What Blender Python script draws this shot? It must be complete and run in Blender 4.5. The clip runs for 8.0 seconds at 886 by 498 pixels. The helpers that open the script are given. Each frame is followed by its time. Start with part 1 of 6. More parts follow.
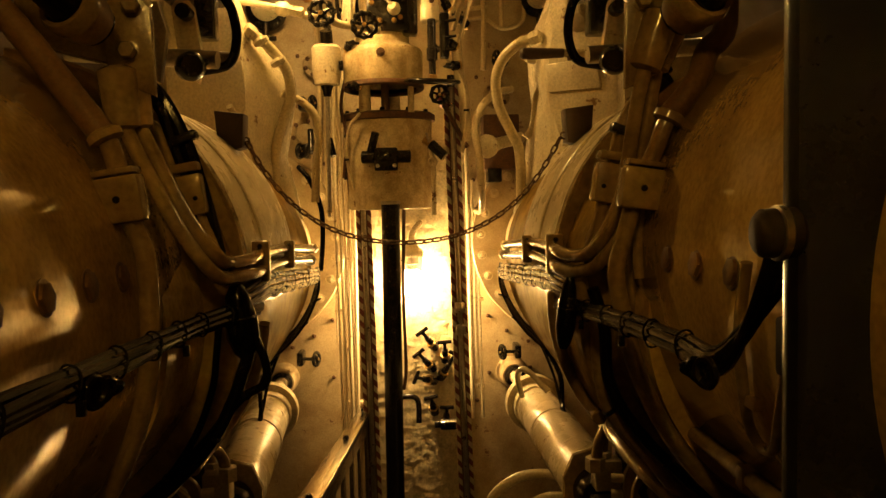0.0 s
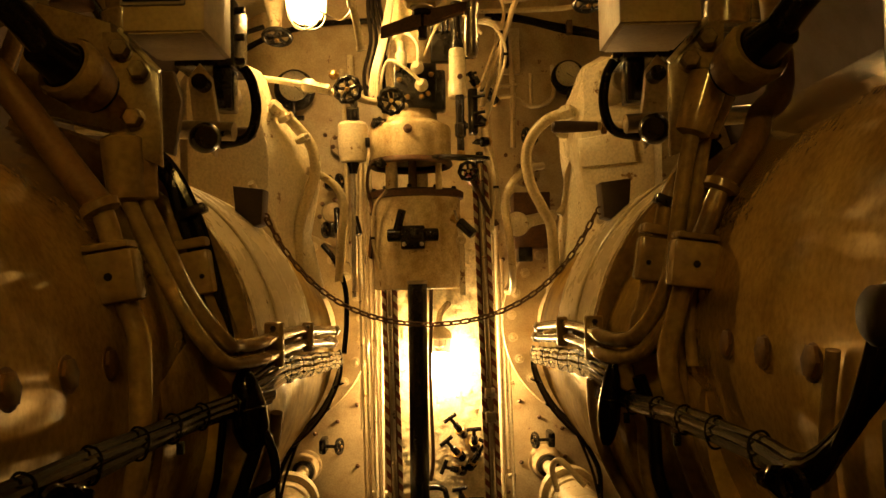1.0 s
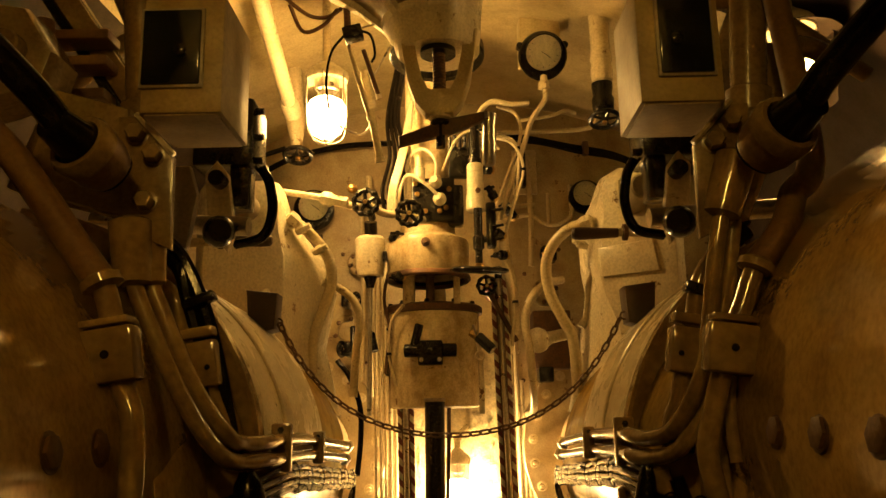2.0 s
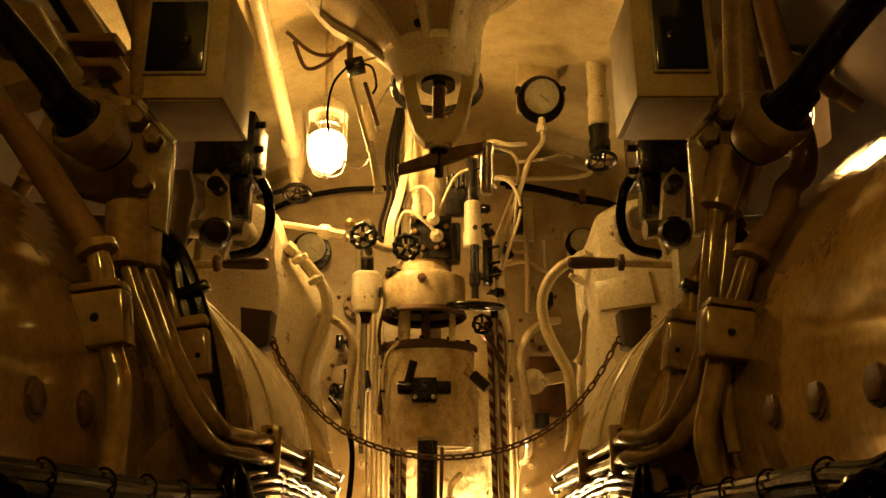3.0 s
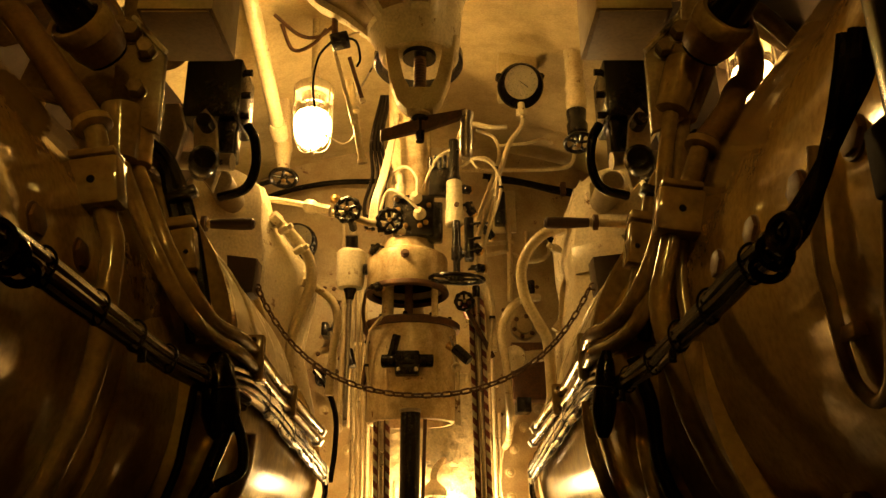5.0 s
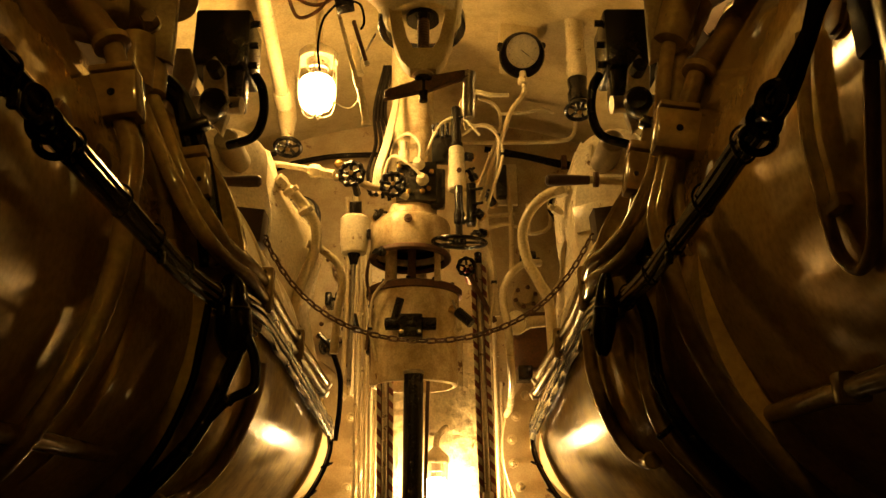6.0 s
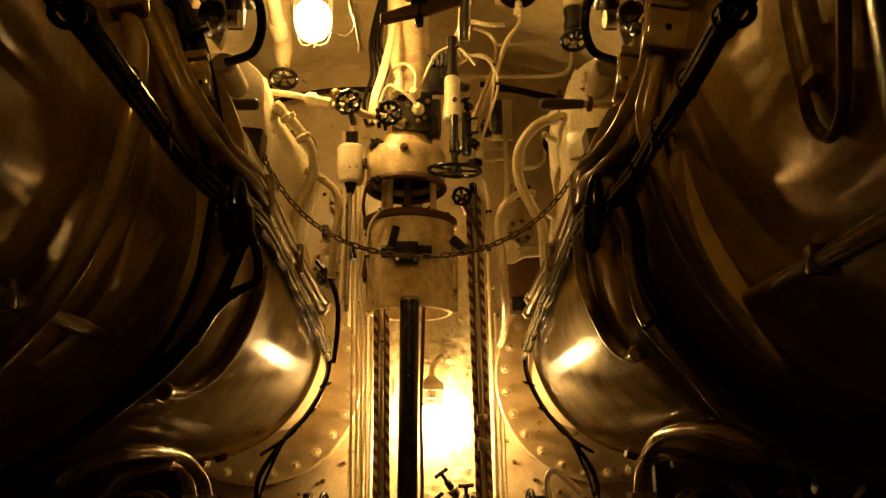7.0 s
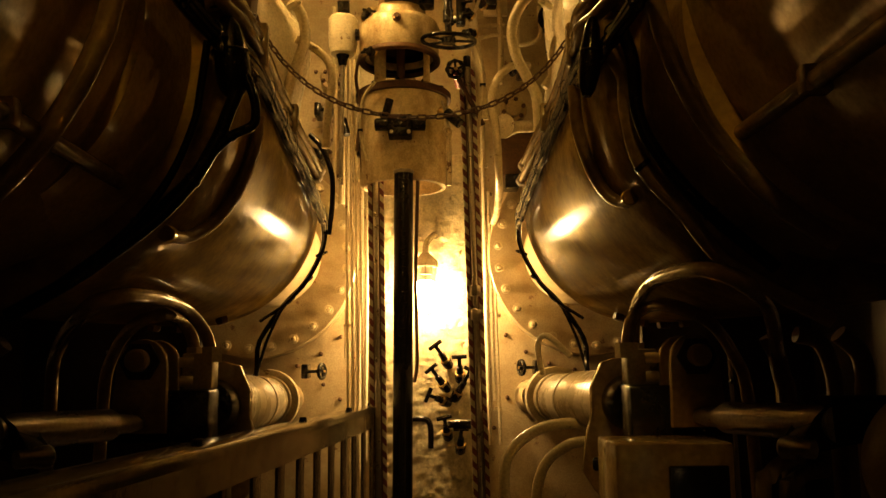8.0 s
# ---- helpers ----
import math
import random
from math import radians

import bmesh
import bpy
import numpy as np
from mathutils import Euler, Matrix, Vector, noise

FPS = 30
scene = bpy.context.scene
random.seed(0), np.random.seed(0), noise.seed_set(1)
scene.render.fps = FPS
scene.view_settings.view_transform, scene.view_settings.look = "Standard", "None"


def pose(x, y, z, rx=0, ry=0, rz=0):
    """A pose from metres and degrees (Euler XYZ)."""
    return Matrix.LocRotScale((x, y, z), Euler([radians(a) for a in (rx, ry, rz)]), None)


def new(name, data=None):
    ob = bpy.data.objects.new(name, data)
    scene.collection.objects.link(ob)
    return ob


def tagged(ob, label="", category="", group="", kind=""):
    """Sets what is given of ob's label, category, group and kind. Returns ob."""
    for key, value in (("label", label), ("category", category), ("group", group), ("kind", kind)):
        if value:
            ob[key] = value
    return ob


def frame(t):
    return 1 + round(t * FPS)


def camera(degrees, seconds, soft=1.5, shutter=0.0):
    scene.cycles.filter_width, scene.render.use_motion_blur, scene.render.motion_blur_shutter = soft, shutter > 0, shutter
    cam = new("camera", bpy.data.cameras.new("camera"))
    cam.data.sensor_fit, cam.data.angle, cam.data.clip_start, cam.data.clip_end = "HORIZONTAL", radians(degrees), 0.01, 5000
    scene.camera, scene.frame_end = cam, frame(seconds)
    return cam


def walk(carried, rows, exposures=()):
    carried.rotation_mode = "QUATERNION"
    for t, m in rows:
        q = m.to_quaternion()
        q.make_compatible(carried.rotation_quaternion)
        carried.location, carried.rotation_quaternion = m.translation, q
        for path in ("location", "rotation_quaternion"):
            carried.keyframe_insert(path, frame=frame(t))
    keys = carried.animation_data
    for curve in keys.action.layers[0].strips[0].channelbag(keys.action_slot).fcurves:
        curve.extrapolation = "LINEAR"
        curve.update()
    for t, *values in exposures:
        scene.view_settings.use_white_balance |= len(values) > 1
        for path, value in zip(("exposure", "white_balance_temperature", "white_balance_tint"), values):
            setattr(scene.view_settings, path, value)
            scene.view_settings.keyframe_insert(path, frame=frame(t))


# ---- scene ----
cam = camera(57.6, 8.0)
METRES, EYE, TILT, LEAN, TURN = 0.75, 1.5, -3.5, 1.2, -2.5
ROWS = [
    (0.0, 0.0, 0.0, 0.0, 0.0, 0.0, -0.0),
    (0.5, 0.0045, 0.0783, 0.003, 1.04, 2.22, 0.07),
    (1.0, 0.0023, 0.146, 0.0036, 2.09, 5.74, -0.11),
    (1.5, -0.0016, 0.1916, -0.021, 2.96, 10.78, -0.3),
    (2.0, -0.002, 0.2285, -0.0674, 3.34, 15.27, -0.33),
    (3.5, 0.0022, 0.2754, -0.2575, 2.57, 21.21, -1.64),
    (4.0, 0.0169, 0.2717, -0.3129, 2.31, 21.83, -1.14),
    (5.5, 0.0331, 0.2757, -0.5198, 2.04, 22.66, -0.98),
    (6.0, 0.0252, 0.2749, -0.584, 2.13, 22.16, -0.97),
    (6.5, 0.0277, 0.2652, -0.6378, 2.02, 21.01, -0.97),
    (7.0, 0.0283, 0.2571, -0.6924, 1.8, 18.67, -0.96),
    (7.5, 0.0203, 0.2575, -0.7532, 1.51, 15.08, -0.79),
    (8.0, 0.0211, 0.2599, -0.7959, 1.27, 11.34, -0.71),
]
walk(cam, [(t, pose(0, 0, EYE, TILT, LEAN, TURN) @ pose(METRES * x, METRES * y, METRES * z, 90 + pitch, roll, yaw)) for t, x, y, z, yaw, pitch, roll in ROWS])

# ---- light: upper, lower and side lamps, plus an added aft fill lamp ----
world = bpy.data.worlds.new("world")
scene.world = world
world.use_nodes = True
world.node_tree.nodes["Background"].inputs[0].default_value = (0.02, 0.012, 0.004, 1)
world.node_tree.nodes["Background"].inputs[1].default_value = 0.02
LAMP = (1.0, 0.56, 0.165)
UPPER_LAMP, LOWER_LAMP, AFT_FILL, SIDE_LAMP = 165.0, 660.0, 80.0, 34.0
scene.view_settings.exposure = 0.0


# ---- materials ----
def nodes_of(name):
    m = bpy.data.materials.new(name)
    m.use_nodes = True
    t = m.node_tree
    return m, t, t.nodes["Principled BSDF"]


def link(t, a, b):
    t.links.new(a, b)


def paint(name, col, rough=0.35, metal=0.0, dirt=0.5, dirtcol=None, scale=9.0, bump=0.15, fine=160.0, worn=None, grit=0.35, drip=0.0, spec=0.5, speck=0.24, coat=0.0, coat_rough=0.12):
    """Painted or bare surface: a base colour with broad stains, fine grain and relief."""
    m, t, p = nodes_of(name)
    tc = t.nodes.new("ShaderNodeNewGeometry")
    n1 = t.nodes.new("ShaderNodeTexNoise")
    n1.inputs["Scale"].default_value, n1.inputs["Detail"].default_value = scale, 6
    n1.inputs["Roughness"].default_value = 0.65
    n2 = t.nodes.new("ShaderNodeTexNoise")
    n2.inputs["Scale"].default_value, n2.inputs["Detail"].default_value = fine, 3
    for n in (n1, n2):
        link(t, tc.outputs["Position"], n.inputs["Vector"])
    r1 = t.nodes.new("ShaderNodeValToRGB")
    r1.color_ramp.elements[0].position, r1.color_ramp.elements[1].position = 0.42, 0.72
    r1.color_ramp.elements[0].color, r1.color_ramp.elements[1].color = (0, 0, 0, 1), (1, 1, 1, 1)
    link(t, n1.outputs["Fac"], r1.inputs["Fac"])
    mix = t.nodes.new("ShaderNodeMix")
    mix.data_type = "RGBA"
    d = dirtcol or tuple(c * 0.5 for c in col)
    mix.inputs[6].default_value, mix.inputs[7].default_value = (*col, 1), (*d, 1)
    s = t.nodes.new("ShaderNodeMath")
    s.operation = "MULTIPLY"
    s.inputs[1].default_value = dirt
    link(t, r1.outputs["Color"], s.inputs[0])
    link(t, s.outputs[0], mix.inputs[0])
    last = mix.outputs[2]
    if drip:
        mp = t.nodes.new("ShaderNodeMapping")
        mp.inputs["Scale"].default_value = (26, 26, 7)
        n4 = t.nodes.new("ShaderNodeTexNoise")
        n4.inputs["Scale"].default_value, n4.inputs["Detail"].default_value = 1.0, 5
        link(t, tc.outputs["Position"], mp.inputs[0])
        link(t, mp.outputs[0], n4.inputs["Vector"])
        r4 = t.nodes.new("ShaderNodeValToRGB")
        r4.color_ramp.elements[0].position, r4.color_ramp.elements[1].position = 0.52, 0.74
        r4.color_ramp.elements[0].color, r4.color_ramp.elements[1].color = (0, 0, 0, 1), (drip, drip, drip, 1)
        link(t, n4.outputs["Fac"], r4.inputs["Fac"])
        m4 = t.nodes.new("ShaderNodeMix")
        m4.data_type = "RGBA"
        m4.inputs[7].default_value = (*d, 1)
        link(t, r4.outputs["Color"], m4.inputs[0])
        link(t, last, m4.inputs[6])
        last = m4.outputs[2]
    if worn:
        r2 = t.nodes.new("ShaderNodeValToRGB")
        r2.color_ramp.elements[0].position, r2.color_ramp.elements[1].position = 0.61, 0.65
        r2.color_ramp.elements[0].color, r2.color_ramp.elements[1].color = (0, 0, 0, 1), (1, 1, 1, 1)
        n3 = t.nodes.new("ShaderNodeTexNoise")
        n3.inputs["Scale"].default_value, n3.inputs["Detail"].default_value = 17, 12
        n3.inputs["Roughness"].default_value = 0.72
        link(t, tc.outputs["Position"], n3.inputs["Vector"])
        link(t, n3.outputs["Fac"], r2.inputs["Fac"])
        mx = t.nodes.new("ShaderNodeMix")
        mx.data_type = "RGBA"
        mx.inputs[7].default_value = (*worn, 1)
        link(t, r2.outputs["Color"], mx.inputs[0])
        link(t, last, mx.inputs[6])
        last = mx.outputs[2]
    sp = t.nodes.new("ShaderNodeMapRange")
    sp.inputs["From Min"].default_value, sp.inputs["From Max"].default_value = 0.32, 0.62
    sp.inputs["To Min"].default_value, sp.inputs["To Max"].default_value = 1.0 - speck, 1.0
    link(t, n2.outputs["Fac"], sp.inputs["Value"])
    ms = t.nodes.new("ShaderNodeMix")
    ms.data_type, ms.blend_type = "RGBA", "MULTIPLY"
    ms.inputs[0].default_value = 1.0
    link(t, last, ms.inputs[6])
    link(t, sp.outputs[0], ms.inputs[7])
    last = ms.outputs[2]
    link(t, last, p.inputs["Base Color"])
    p.inputs["Metallic"].default_value = metal
    p.inputs["Specular IOR Level"].default_value = spec
    p.inputs["Coat Weight"].default_value, p.inputs["Coat Roughness"].default_value = coat, coat_rough
    rr = t.nodes.new("ShaderNodeMapRange")
    rr.inputs["To Min"].default_value, rr.inputs["To Max"].default_value = rough * 0.75, min(1, rough * 1.35)
    link(t, n1.outputs["Fac"], rr.inputs["Value"])
    link(t, rr.outputs[0], p.inputs["Roughness"])
    b = t.nodes.new("ShaderNodeBump")
    b.inputs["Strength"].default_value, b.inputs["Distance"].default_value = bump, 0.002
    add = t.nodes.new("ShaderNodeMath")
    add.operation = "MULTIPLY_ADD"
    add.inputs[1].default_value = grit
    link(t, n2.outputs["Fac"], add.inputs[0])
    link(t, n1.outputs["Fac"], add.inputs[2])
    link(t, add.outputs[0], b.inputs["Height"])
    link(t, b.outputs["Normal"], p.inputs["Normal"])
    if coat:
        link(t, b.outputs["Normal"], p.inputs["Coat Normal"])
    return m


CREAM = paint("cream_enamel", (0.72, 0.63, 0.42), 0.26, dirt=0.65, dirtcol=(0.36, 0.25, 0.11), bump=0.4, worn=(0.2, 0.12, 0.06))
CREAM_CLEAN = paint("cream_paint_clean", (0.8, 0.73, 0.54), 0.26, dirt=0.5, dirtcol=(0.42, 0.3, 0.14), scale=16, bump=0.4, worn=(0.24, 0.14, 0.06))
MASTP = paint("stained_mast_paint", (0.8, 0.68, 0.42), 0.24, dirt=0.75, dirtcol=(0.36, 0.22, 0.085), scale=22, bump=0.6, worn=(0.2, 0.1, 0.035), drip=0.55)
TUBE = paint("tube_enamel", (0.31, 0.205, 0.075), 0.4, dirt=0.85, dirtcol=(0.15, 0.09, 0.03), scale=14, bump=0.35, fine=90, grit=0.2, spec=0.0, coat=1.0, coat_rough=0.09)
REAR = paint("rear_tube_enamel", (0.55, 0.36, 0.1), 0.45, dirt=0.85, dirtcol=(0.22, 0.125, 0.034), scale=8, bump=0.1, fine=120, grit=0.4, spec=0.0, coat=1.0, coat_rough=0.075)
FORE = paint("forward_tube_enamel", (0.32, 0.2, 0.038), 0.5, dirt=0.85, dirtcol=(0.09, 0.048, 0.011), scale=12, bump=0.14, fine=90, grit=0.6, spec=0.0, coat=0.3, coat_rough=0.1)
# Upper gear is browner than its cream, with the shade put into the colour.
GEAR = paint("shaded_gear_paint", (0.24, 0.16, 0.06), 0.2, dirt=0.7, dirtcol=(0.11, 0.065, 0.022), scale=18, bump=0.5)
# Red-brown parts, and a darker tone for shaded socket bodies and bracket arms.
UNDER = paint("red_brown_and_shade_paint", (0.17, 0.088, 0.024), 0.5, dirt=0.7, dirtcol=(0.085, 0.038, 0.011), scale=9, bump=0.6, spec=0.25)
HULL = paint("hull_paint", (0.6, 0.5, 0.27), 0.36, dirt=0.65, dirtcol=(0.34, 0.24, 0.1), scale=13, bump=1.0, grit=0.6)
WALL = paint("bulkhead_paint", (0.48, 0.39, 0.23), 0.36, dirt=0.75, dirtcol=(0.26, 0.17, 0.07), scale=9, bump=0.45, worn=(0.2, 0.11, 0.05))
CORK = paint("cork_insulation", (0.88, 0.78, 0.52), 0.24, dirt=0.4, dirtcol=(0.5, 0.38, 0.19), scale=38, bump=1.0, fine=110, grit=0.9)
GREY = paint("grey_brown_paint", (0.3, 0.25, 0.17), 0.4, dirt=0.5)
BLACK = paint("black_rubber", (0.005, 0.004, 0.003), 0.12, dirt=0.3, dirtcol=(0.015, 0.012, 0.009), spec=0.15)
BLACKM = paint("black_enamel", (0.01, 0.009, 0.007), 0.22, dirt=0.4, dirtcol=(0.03, 0.021, 0.012), spec=0.35)
# Even dark brown; stands in for shade outboard and holds down bounced light.
DARK_TONE = paint("dark_paint_and_shade", (0.03, 0.019, 0.01), 0.7, dirt=0.6, spec=0.15)
RUST = paint("rusted_steel", (0.1, 0.055, 0.03), 0.6, metal=0.4, dirt=0.8, dirtcol=(0.2, 0.1, 0.04), scale=40)
STEEL = paint("bare_steel", (0.5, 0.46, 0.4), 0.28, metal=0.9, dirt=0.5, dirtcol=(0.2, 0.15, 0.1), scale=25)
BRASS = paint("worn_brass", (0.5, 0.33, 0.12), 0.3, metal=0.9, dirt=0.5, scale=25)
ALU = paint("aluminium", (0.6, 0.52, 0.38), 0.13, metal=0.85, dirt=0.6, dirtcol=(0.24, 0.18, 0.1), scale=22, bump=0.22)
CABLE = paint("glossy_cable_sheath", (0.014, 0.011, 0.008), 0.11, dirt=0.6, dirtcol=(0.006, 0.005, 0.004), scale=30, spec=0.6)
CASE = paint("instrument_case_paint", (0.36, 0.26, 0.105), 0.48, dirt=0.6, dirtcol=(0.2, 0.13, 0.05), scale=20, bump=0.3)
WOOD = paint("dark_wood", (0.06, 0.03, 0.012), 0.45, dirt=0.5)
DIAL = paint("dial_face", (0.85, 0.8, 0.64), 0.4, dirt=0.4, scale=20)
RED = paint("red_paint", (0.3, 0.02, 0.015), 0.4)
SMOKED = paint("smoked_window", (0.006, 0.006, 0.006), 0.12, dirt=0.2, bump=0.02)


def striped(name):
    m, t, p = nodes_of(name)
    g = t.nodes.new("ShaderNodeNewGeometry")
    sp = t.nodes.new("ShaderNodeSeparateXYZ")
    link(t, g.outputs["Position"], sp.inputs[0])
    a = t.nodes.new("ShaderNodeMath")
    a.operation = "ADD"
    link(t, sp.outputs["X"], a.inputs[0])
    link(t, sp.outputs["Z"], a.inputs[1])
    k = t.nodes.new("ShaderNodeMath")
    k.operation = "MULTIPLY"
    k.inputs[1].default_value = 1 / 0.043
    link(t, a.outputs[0], k.inputs[0])
    f = t.nodes.new("ShaderNodeMath")
    f.operation = "FRACT"
    link(t, k.outputs[0], f.inputs[0])
    gt = t.nodes.new("ShaderNodeMath")
    gt.operation = "GREATER_THAN"
    gt.inputs[1].default_value = 0.5
    link(t, f.outputs[0], gt.inputs[0])
    n = t.nodes.new("ShaderNodeTexNoise")
    n.inputs["Scale"].default_value, n.inputs["Detail"].default_value = 60, 6
    link(t, g.outputs["Position"], n.inputs["Vector"])
    mix = t.nodes.new("ShaderNodeMix")
    mix.data_type = "RGBA"
    mix.inputs[6].default_value, mix.inputs[7].default_value = (0.62, 0.55, 0.4, 1), (0.16, 0.03, 0.02, 1)
    link(t, gt.outputs[0], mix.inputs[0])
    m2 = t.nodes.new("ShaderNodeMix")
    m2.data_type, m2.blend_type = "RGBA", "MULTIPLY"
    m2.inputs[0].default_value = 0.5
    link(t, mix.outputs[2], m2.inputs[6])
    link(t, n.outputs["Color"], m2.inputs[7])
    link(t, m2.outputs[2], p.inputs["Base Color"])
    p.inputs["Roughness"].default_value = 0.5
    return m


HAZARD = striped("red_white_tape")


def glass(name):
    m, t, p = nodes_of(name)
    p.inputs["Base Color"].default_value = (0.98, 0.97, 0.94, 1)
    p.inputs["Transmission Weight"].default_value = 1.0
    p.inputs["Roughness"].default_value = 0.04
    p.inputs["IOR"].default_value = 1.2
    return m


GLASS = glass("lamp_glass")


def glow(name, power, colour=LAMP):
    m, t, p = nodes_of(name)
    p.inputs["Base Color"].default_value = (0.8, 0.8, 0.8, 1)
    p.inputs["Emission Color"].default_value = (*colour, 1)
    p.inputs["Emission Strength"].default_value = power
    return m


BULB_SIDE = glow("bulb_side", SIDE_LAMP)
BULB_FILL = glow("bulb_fill", AFT_FILL, (1.0, 0.55, 0.1))
BULB_UP, BULB_LOW = glow("bulb_upper", UPPER_LAMP, (1.0, 0.565, 0.16)), glow("bulb_lower", LOWER_LAMP, (1.0, 0.6, 0.215))


# ---- building blocks ----
WHERE = {}


def V(*a):
    return Vector(a)


def thing(name, at, label, category, group="", kind=""):
    ob = new(name)
    ob.empty_display_size = 0.02
    ob.location = at
    WHERE[ob.name] = Vector(at)
    return tagged(ob, label, category, group, kind)


def part(name, bm, mat, parent=None, label=""):
    me = bpy.data.meshes.new(name)
    base = WHERE[parent.name] if parent else Vector((0, 0, 0))
    for v in bm.verts:
        v.co -= base
    bmesh.ops.recalc_face_normals(bm, faces=bm.faces)
    bm.to_mesh(me)
    bm.free()
    for f in me.polygons:
        f.use_smooth = True
    me.set_sharp_from_angle(angle=radians(38))
    me.materials.append(mat)
    ob = new(name, me)
    if parent:
        ob.parent = parent
    WHERE[ob.name] = base
    return tagged(ob, label)


def piece(name, mesh_ob, parent, at, rot=None):
    """Another object on the mesh of an alike piece."""
    ob = new(name, mesh_ob.data)
    ob.parent = parent
    ob.matrix_basis = Matrix.Translation(Vector(at) - WHERE[parent.name]) @ (rot or Matrix())
    return ob


def B():
    return bmesh.new()


def set_back(ob, eye_z):
    """Enlarge a bulkhead fitting and carry it forward onto the plate."""
    c, k = Vector((0.006, 0.18, eye_z)), 1.135
    ob.location = c + (WHERE[ob.name] - c) * k
    ob.scale = (k, k, k)
    return ob


def basis(axis):
    z = Vector(axis).normalized()
    x = z.orthogonal().normalized()
    if abs(z.z) < 0.9:
        x = Vector((0, 0, 1)).cross(z).normalized()
    return x, z.cross(x), z


def lathe(bm, a, axis, prof, seg=24, caps=True):
    """Turned body: prof holds (way along the axis from a, radius)."""
    x, y, z = basis(axis)
    a = Vector(a)
    rings = []
    for d, r in prof:
        rings.append([bm.verts.new(a + z * d + (x * math.cos(k * 2 * math.pi / seg) + y * math.sin(k * 2 * math.pi / seg)) * max(r, 1e-5)) for k in range(seg)])
    for p, q in zip(rings, rings[1:]):
        for k in range(seg):
            bm.faces.new((p[k], p[(k + 1) % seg], q[(k + 1) % seg], q[k]))
    if caps:
        bm.faces.new(rings[0][::-1])
        bm.faces.new(rings[-1])
    return bm


def rod(bm, a, b, r, r2=None, seg=14, bev=0.0):
    a, b = Vector(a), Vector(b)
    n = (b - a).length
    r2 = r if r2 is None else r2
    if bev:
        return lathe(bm, a, b - a, [(0, r - bev), (bev, r), (n - bev, r2), (n, r2 - bev)], seg)
    return lathe(bm, a, b - a, [(0, r), (n, r2)], seg)


def box(bm, c, size, bev=0.003, rot=None):
    m = Matrix.Translation(c) @ (rot or Matrix()) @ Matrix.Diagonal((*size, 1))
    made = bmesh.ops.create_cube(bm, size=1, matrix=m)
    if bev:
        es = {e for v in made["verts"] for e in v.link_edges}
        bmesh.ops.bevel(bm, geom=list(es), offset=bev, segments=2, affect="EDGES", profile=0.5)
    return bm


def smooth_path(pts, n=6):
    pts = [Vector(p) for p in pts]
    if len(pts) < 3:
        return pts
    out = []
    ext = [pts[0] * 2 - pts[1], *pts, pts[-1] * 2 - pts[-2]]
    for i in range(1, len(ext) - 2):
        p0, p1, p2, p3 = ext[i - 1:i + 3]
        for k in range(n):
            t = k / n
            out.append(0.5 * (2 * p1 + (p2 - p0) * t + (2 * p0 - 5 * p1 + 4 * p2 - p3) * t * t + (3 * p1 - p0 - 3 * p2 + p3) * t ** 3))
    out.append(pts[-1])
    return out


def pipe(bm, pts, r, seg=10, n=6):
    path = smooth_path(pts, n)
    t0 = (path[1] - path[0]).normalized()
    x = t0.orthogonal().normalized()
    rings = []
    for i, p in enumerate(path):
        t = (path[min(i + 1, len(path) - 1)] - path[max(i - 1, 0)]).normalized()
        x = (x - t * x.dot(t)).normalized()
        y = t.cross(x)
        rings.append([bm.verts.new(p + (x * math.cos(k * 2 * math.pi / seg) + y * math.sin(k * 2 * math.pi / seg)) * r) for k in range(seg)])
    for p, q in zip(rings, rings[1:]):
        for k in range(seg):
            bm.faces.new((p[k], p[(k + 1) % seg], q[(k + 1) % seg], q[k]))
    bm.faces.new(rings[0][::-1])
    bm.faces.new(rings[-1])
    return bm


def torus(bm, c, axis, R, r, seg=28, ts=8, a0=0.0, a1=360.0):
    x, y, _ = basis(axis)
    c = Vector(c)
    full = abs(a1 - a0) >= 359.9
    n = seg if full else seg + 1
    rings = []
    for i in range(n):
        a = radians(a0 + (a1 - a0) * i / seg)
        d = x * math.cos(a) + y * math.sin(a)
        z = Vector(axis).normalized()
        rings.append([bm.verts.new(c + d * (R + r * math.cos(k * 2 * math.pi / ts)) + z * r * math.sin(k * 2 * math.pi / ts)) for k in range(ts)])
    for i in range(n if full else n - 1):
        p, q = rings[i], rings[(i + 1) % n]
        for k in range(ts):
            bm.faces.new((p[k], p[(k + 1) % ts], q[(k + 1) % ts], q[k]))
    if not full:
        bm.faces.new(rings[0][::-1])
        bm.faces.new(rings[-1])
    return bm


def hexbolt(bm, at, axis, r, h):
    z = Vector(axis).normalized()
    lathe(bm, at, z, [(-0.003, r * 1.22), (0.0012, r * 1.2), (0.0016, r * 1.05)], 16)
    return lathe(bm, Vector(at) + z * 0.001, z, [(0, r), (h * 0.8, r), (h, r * 0.84)], 6)


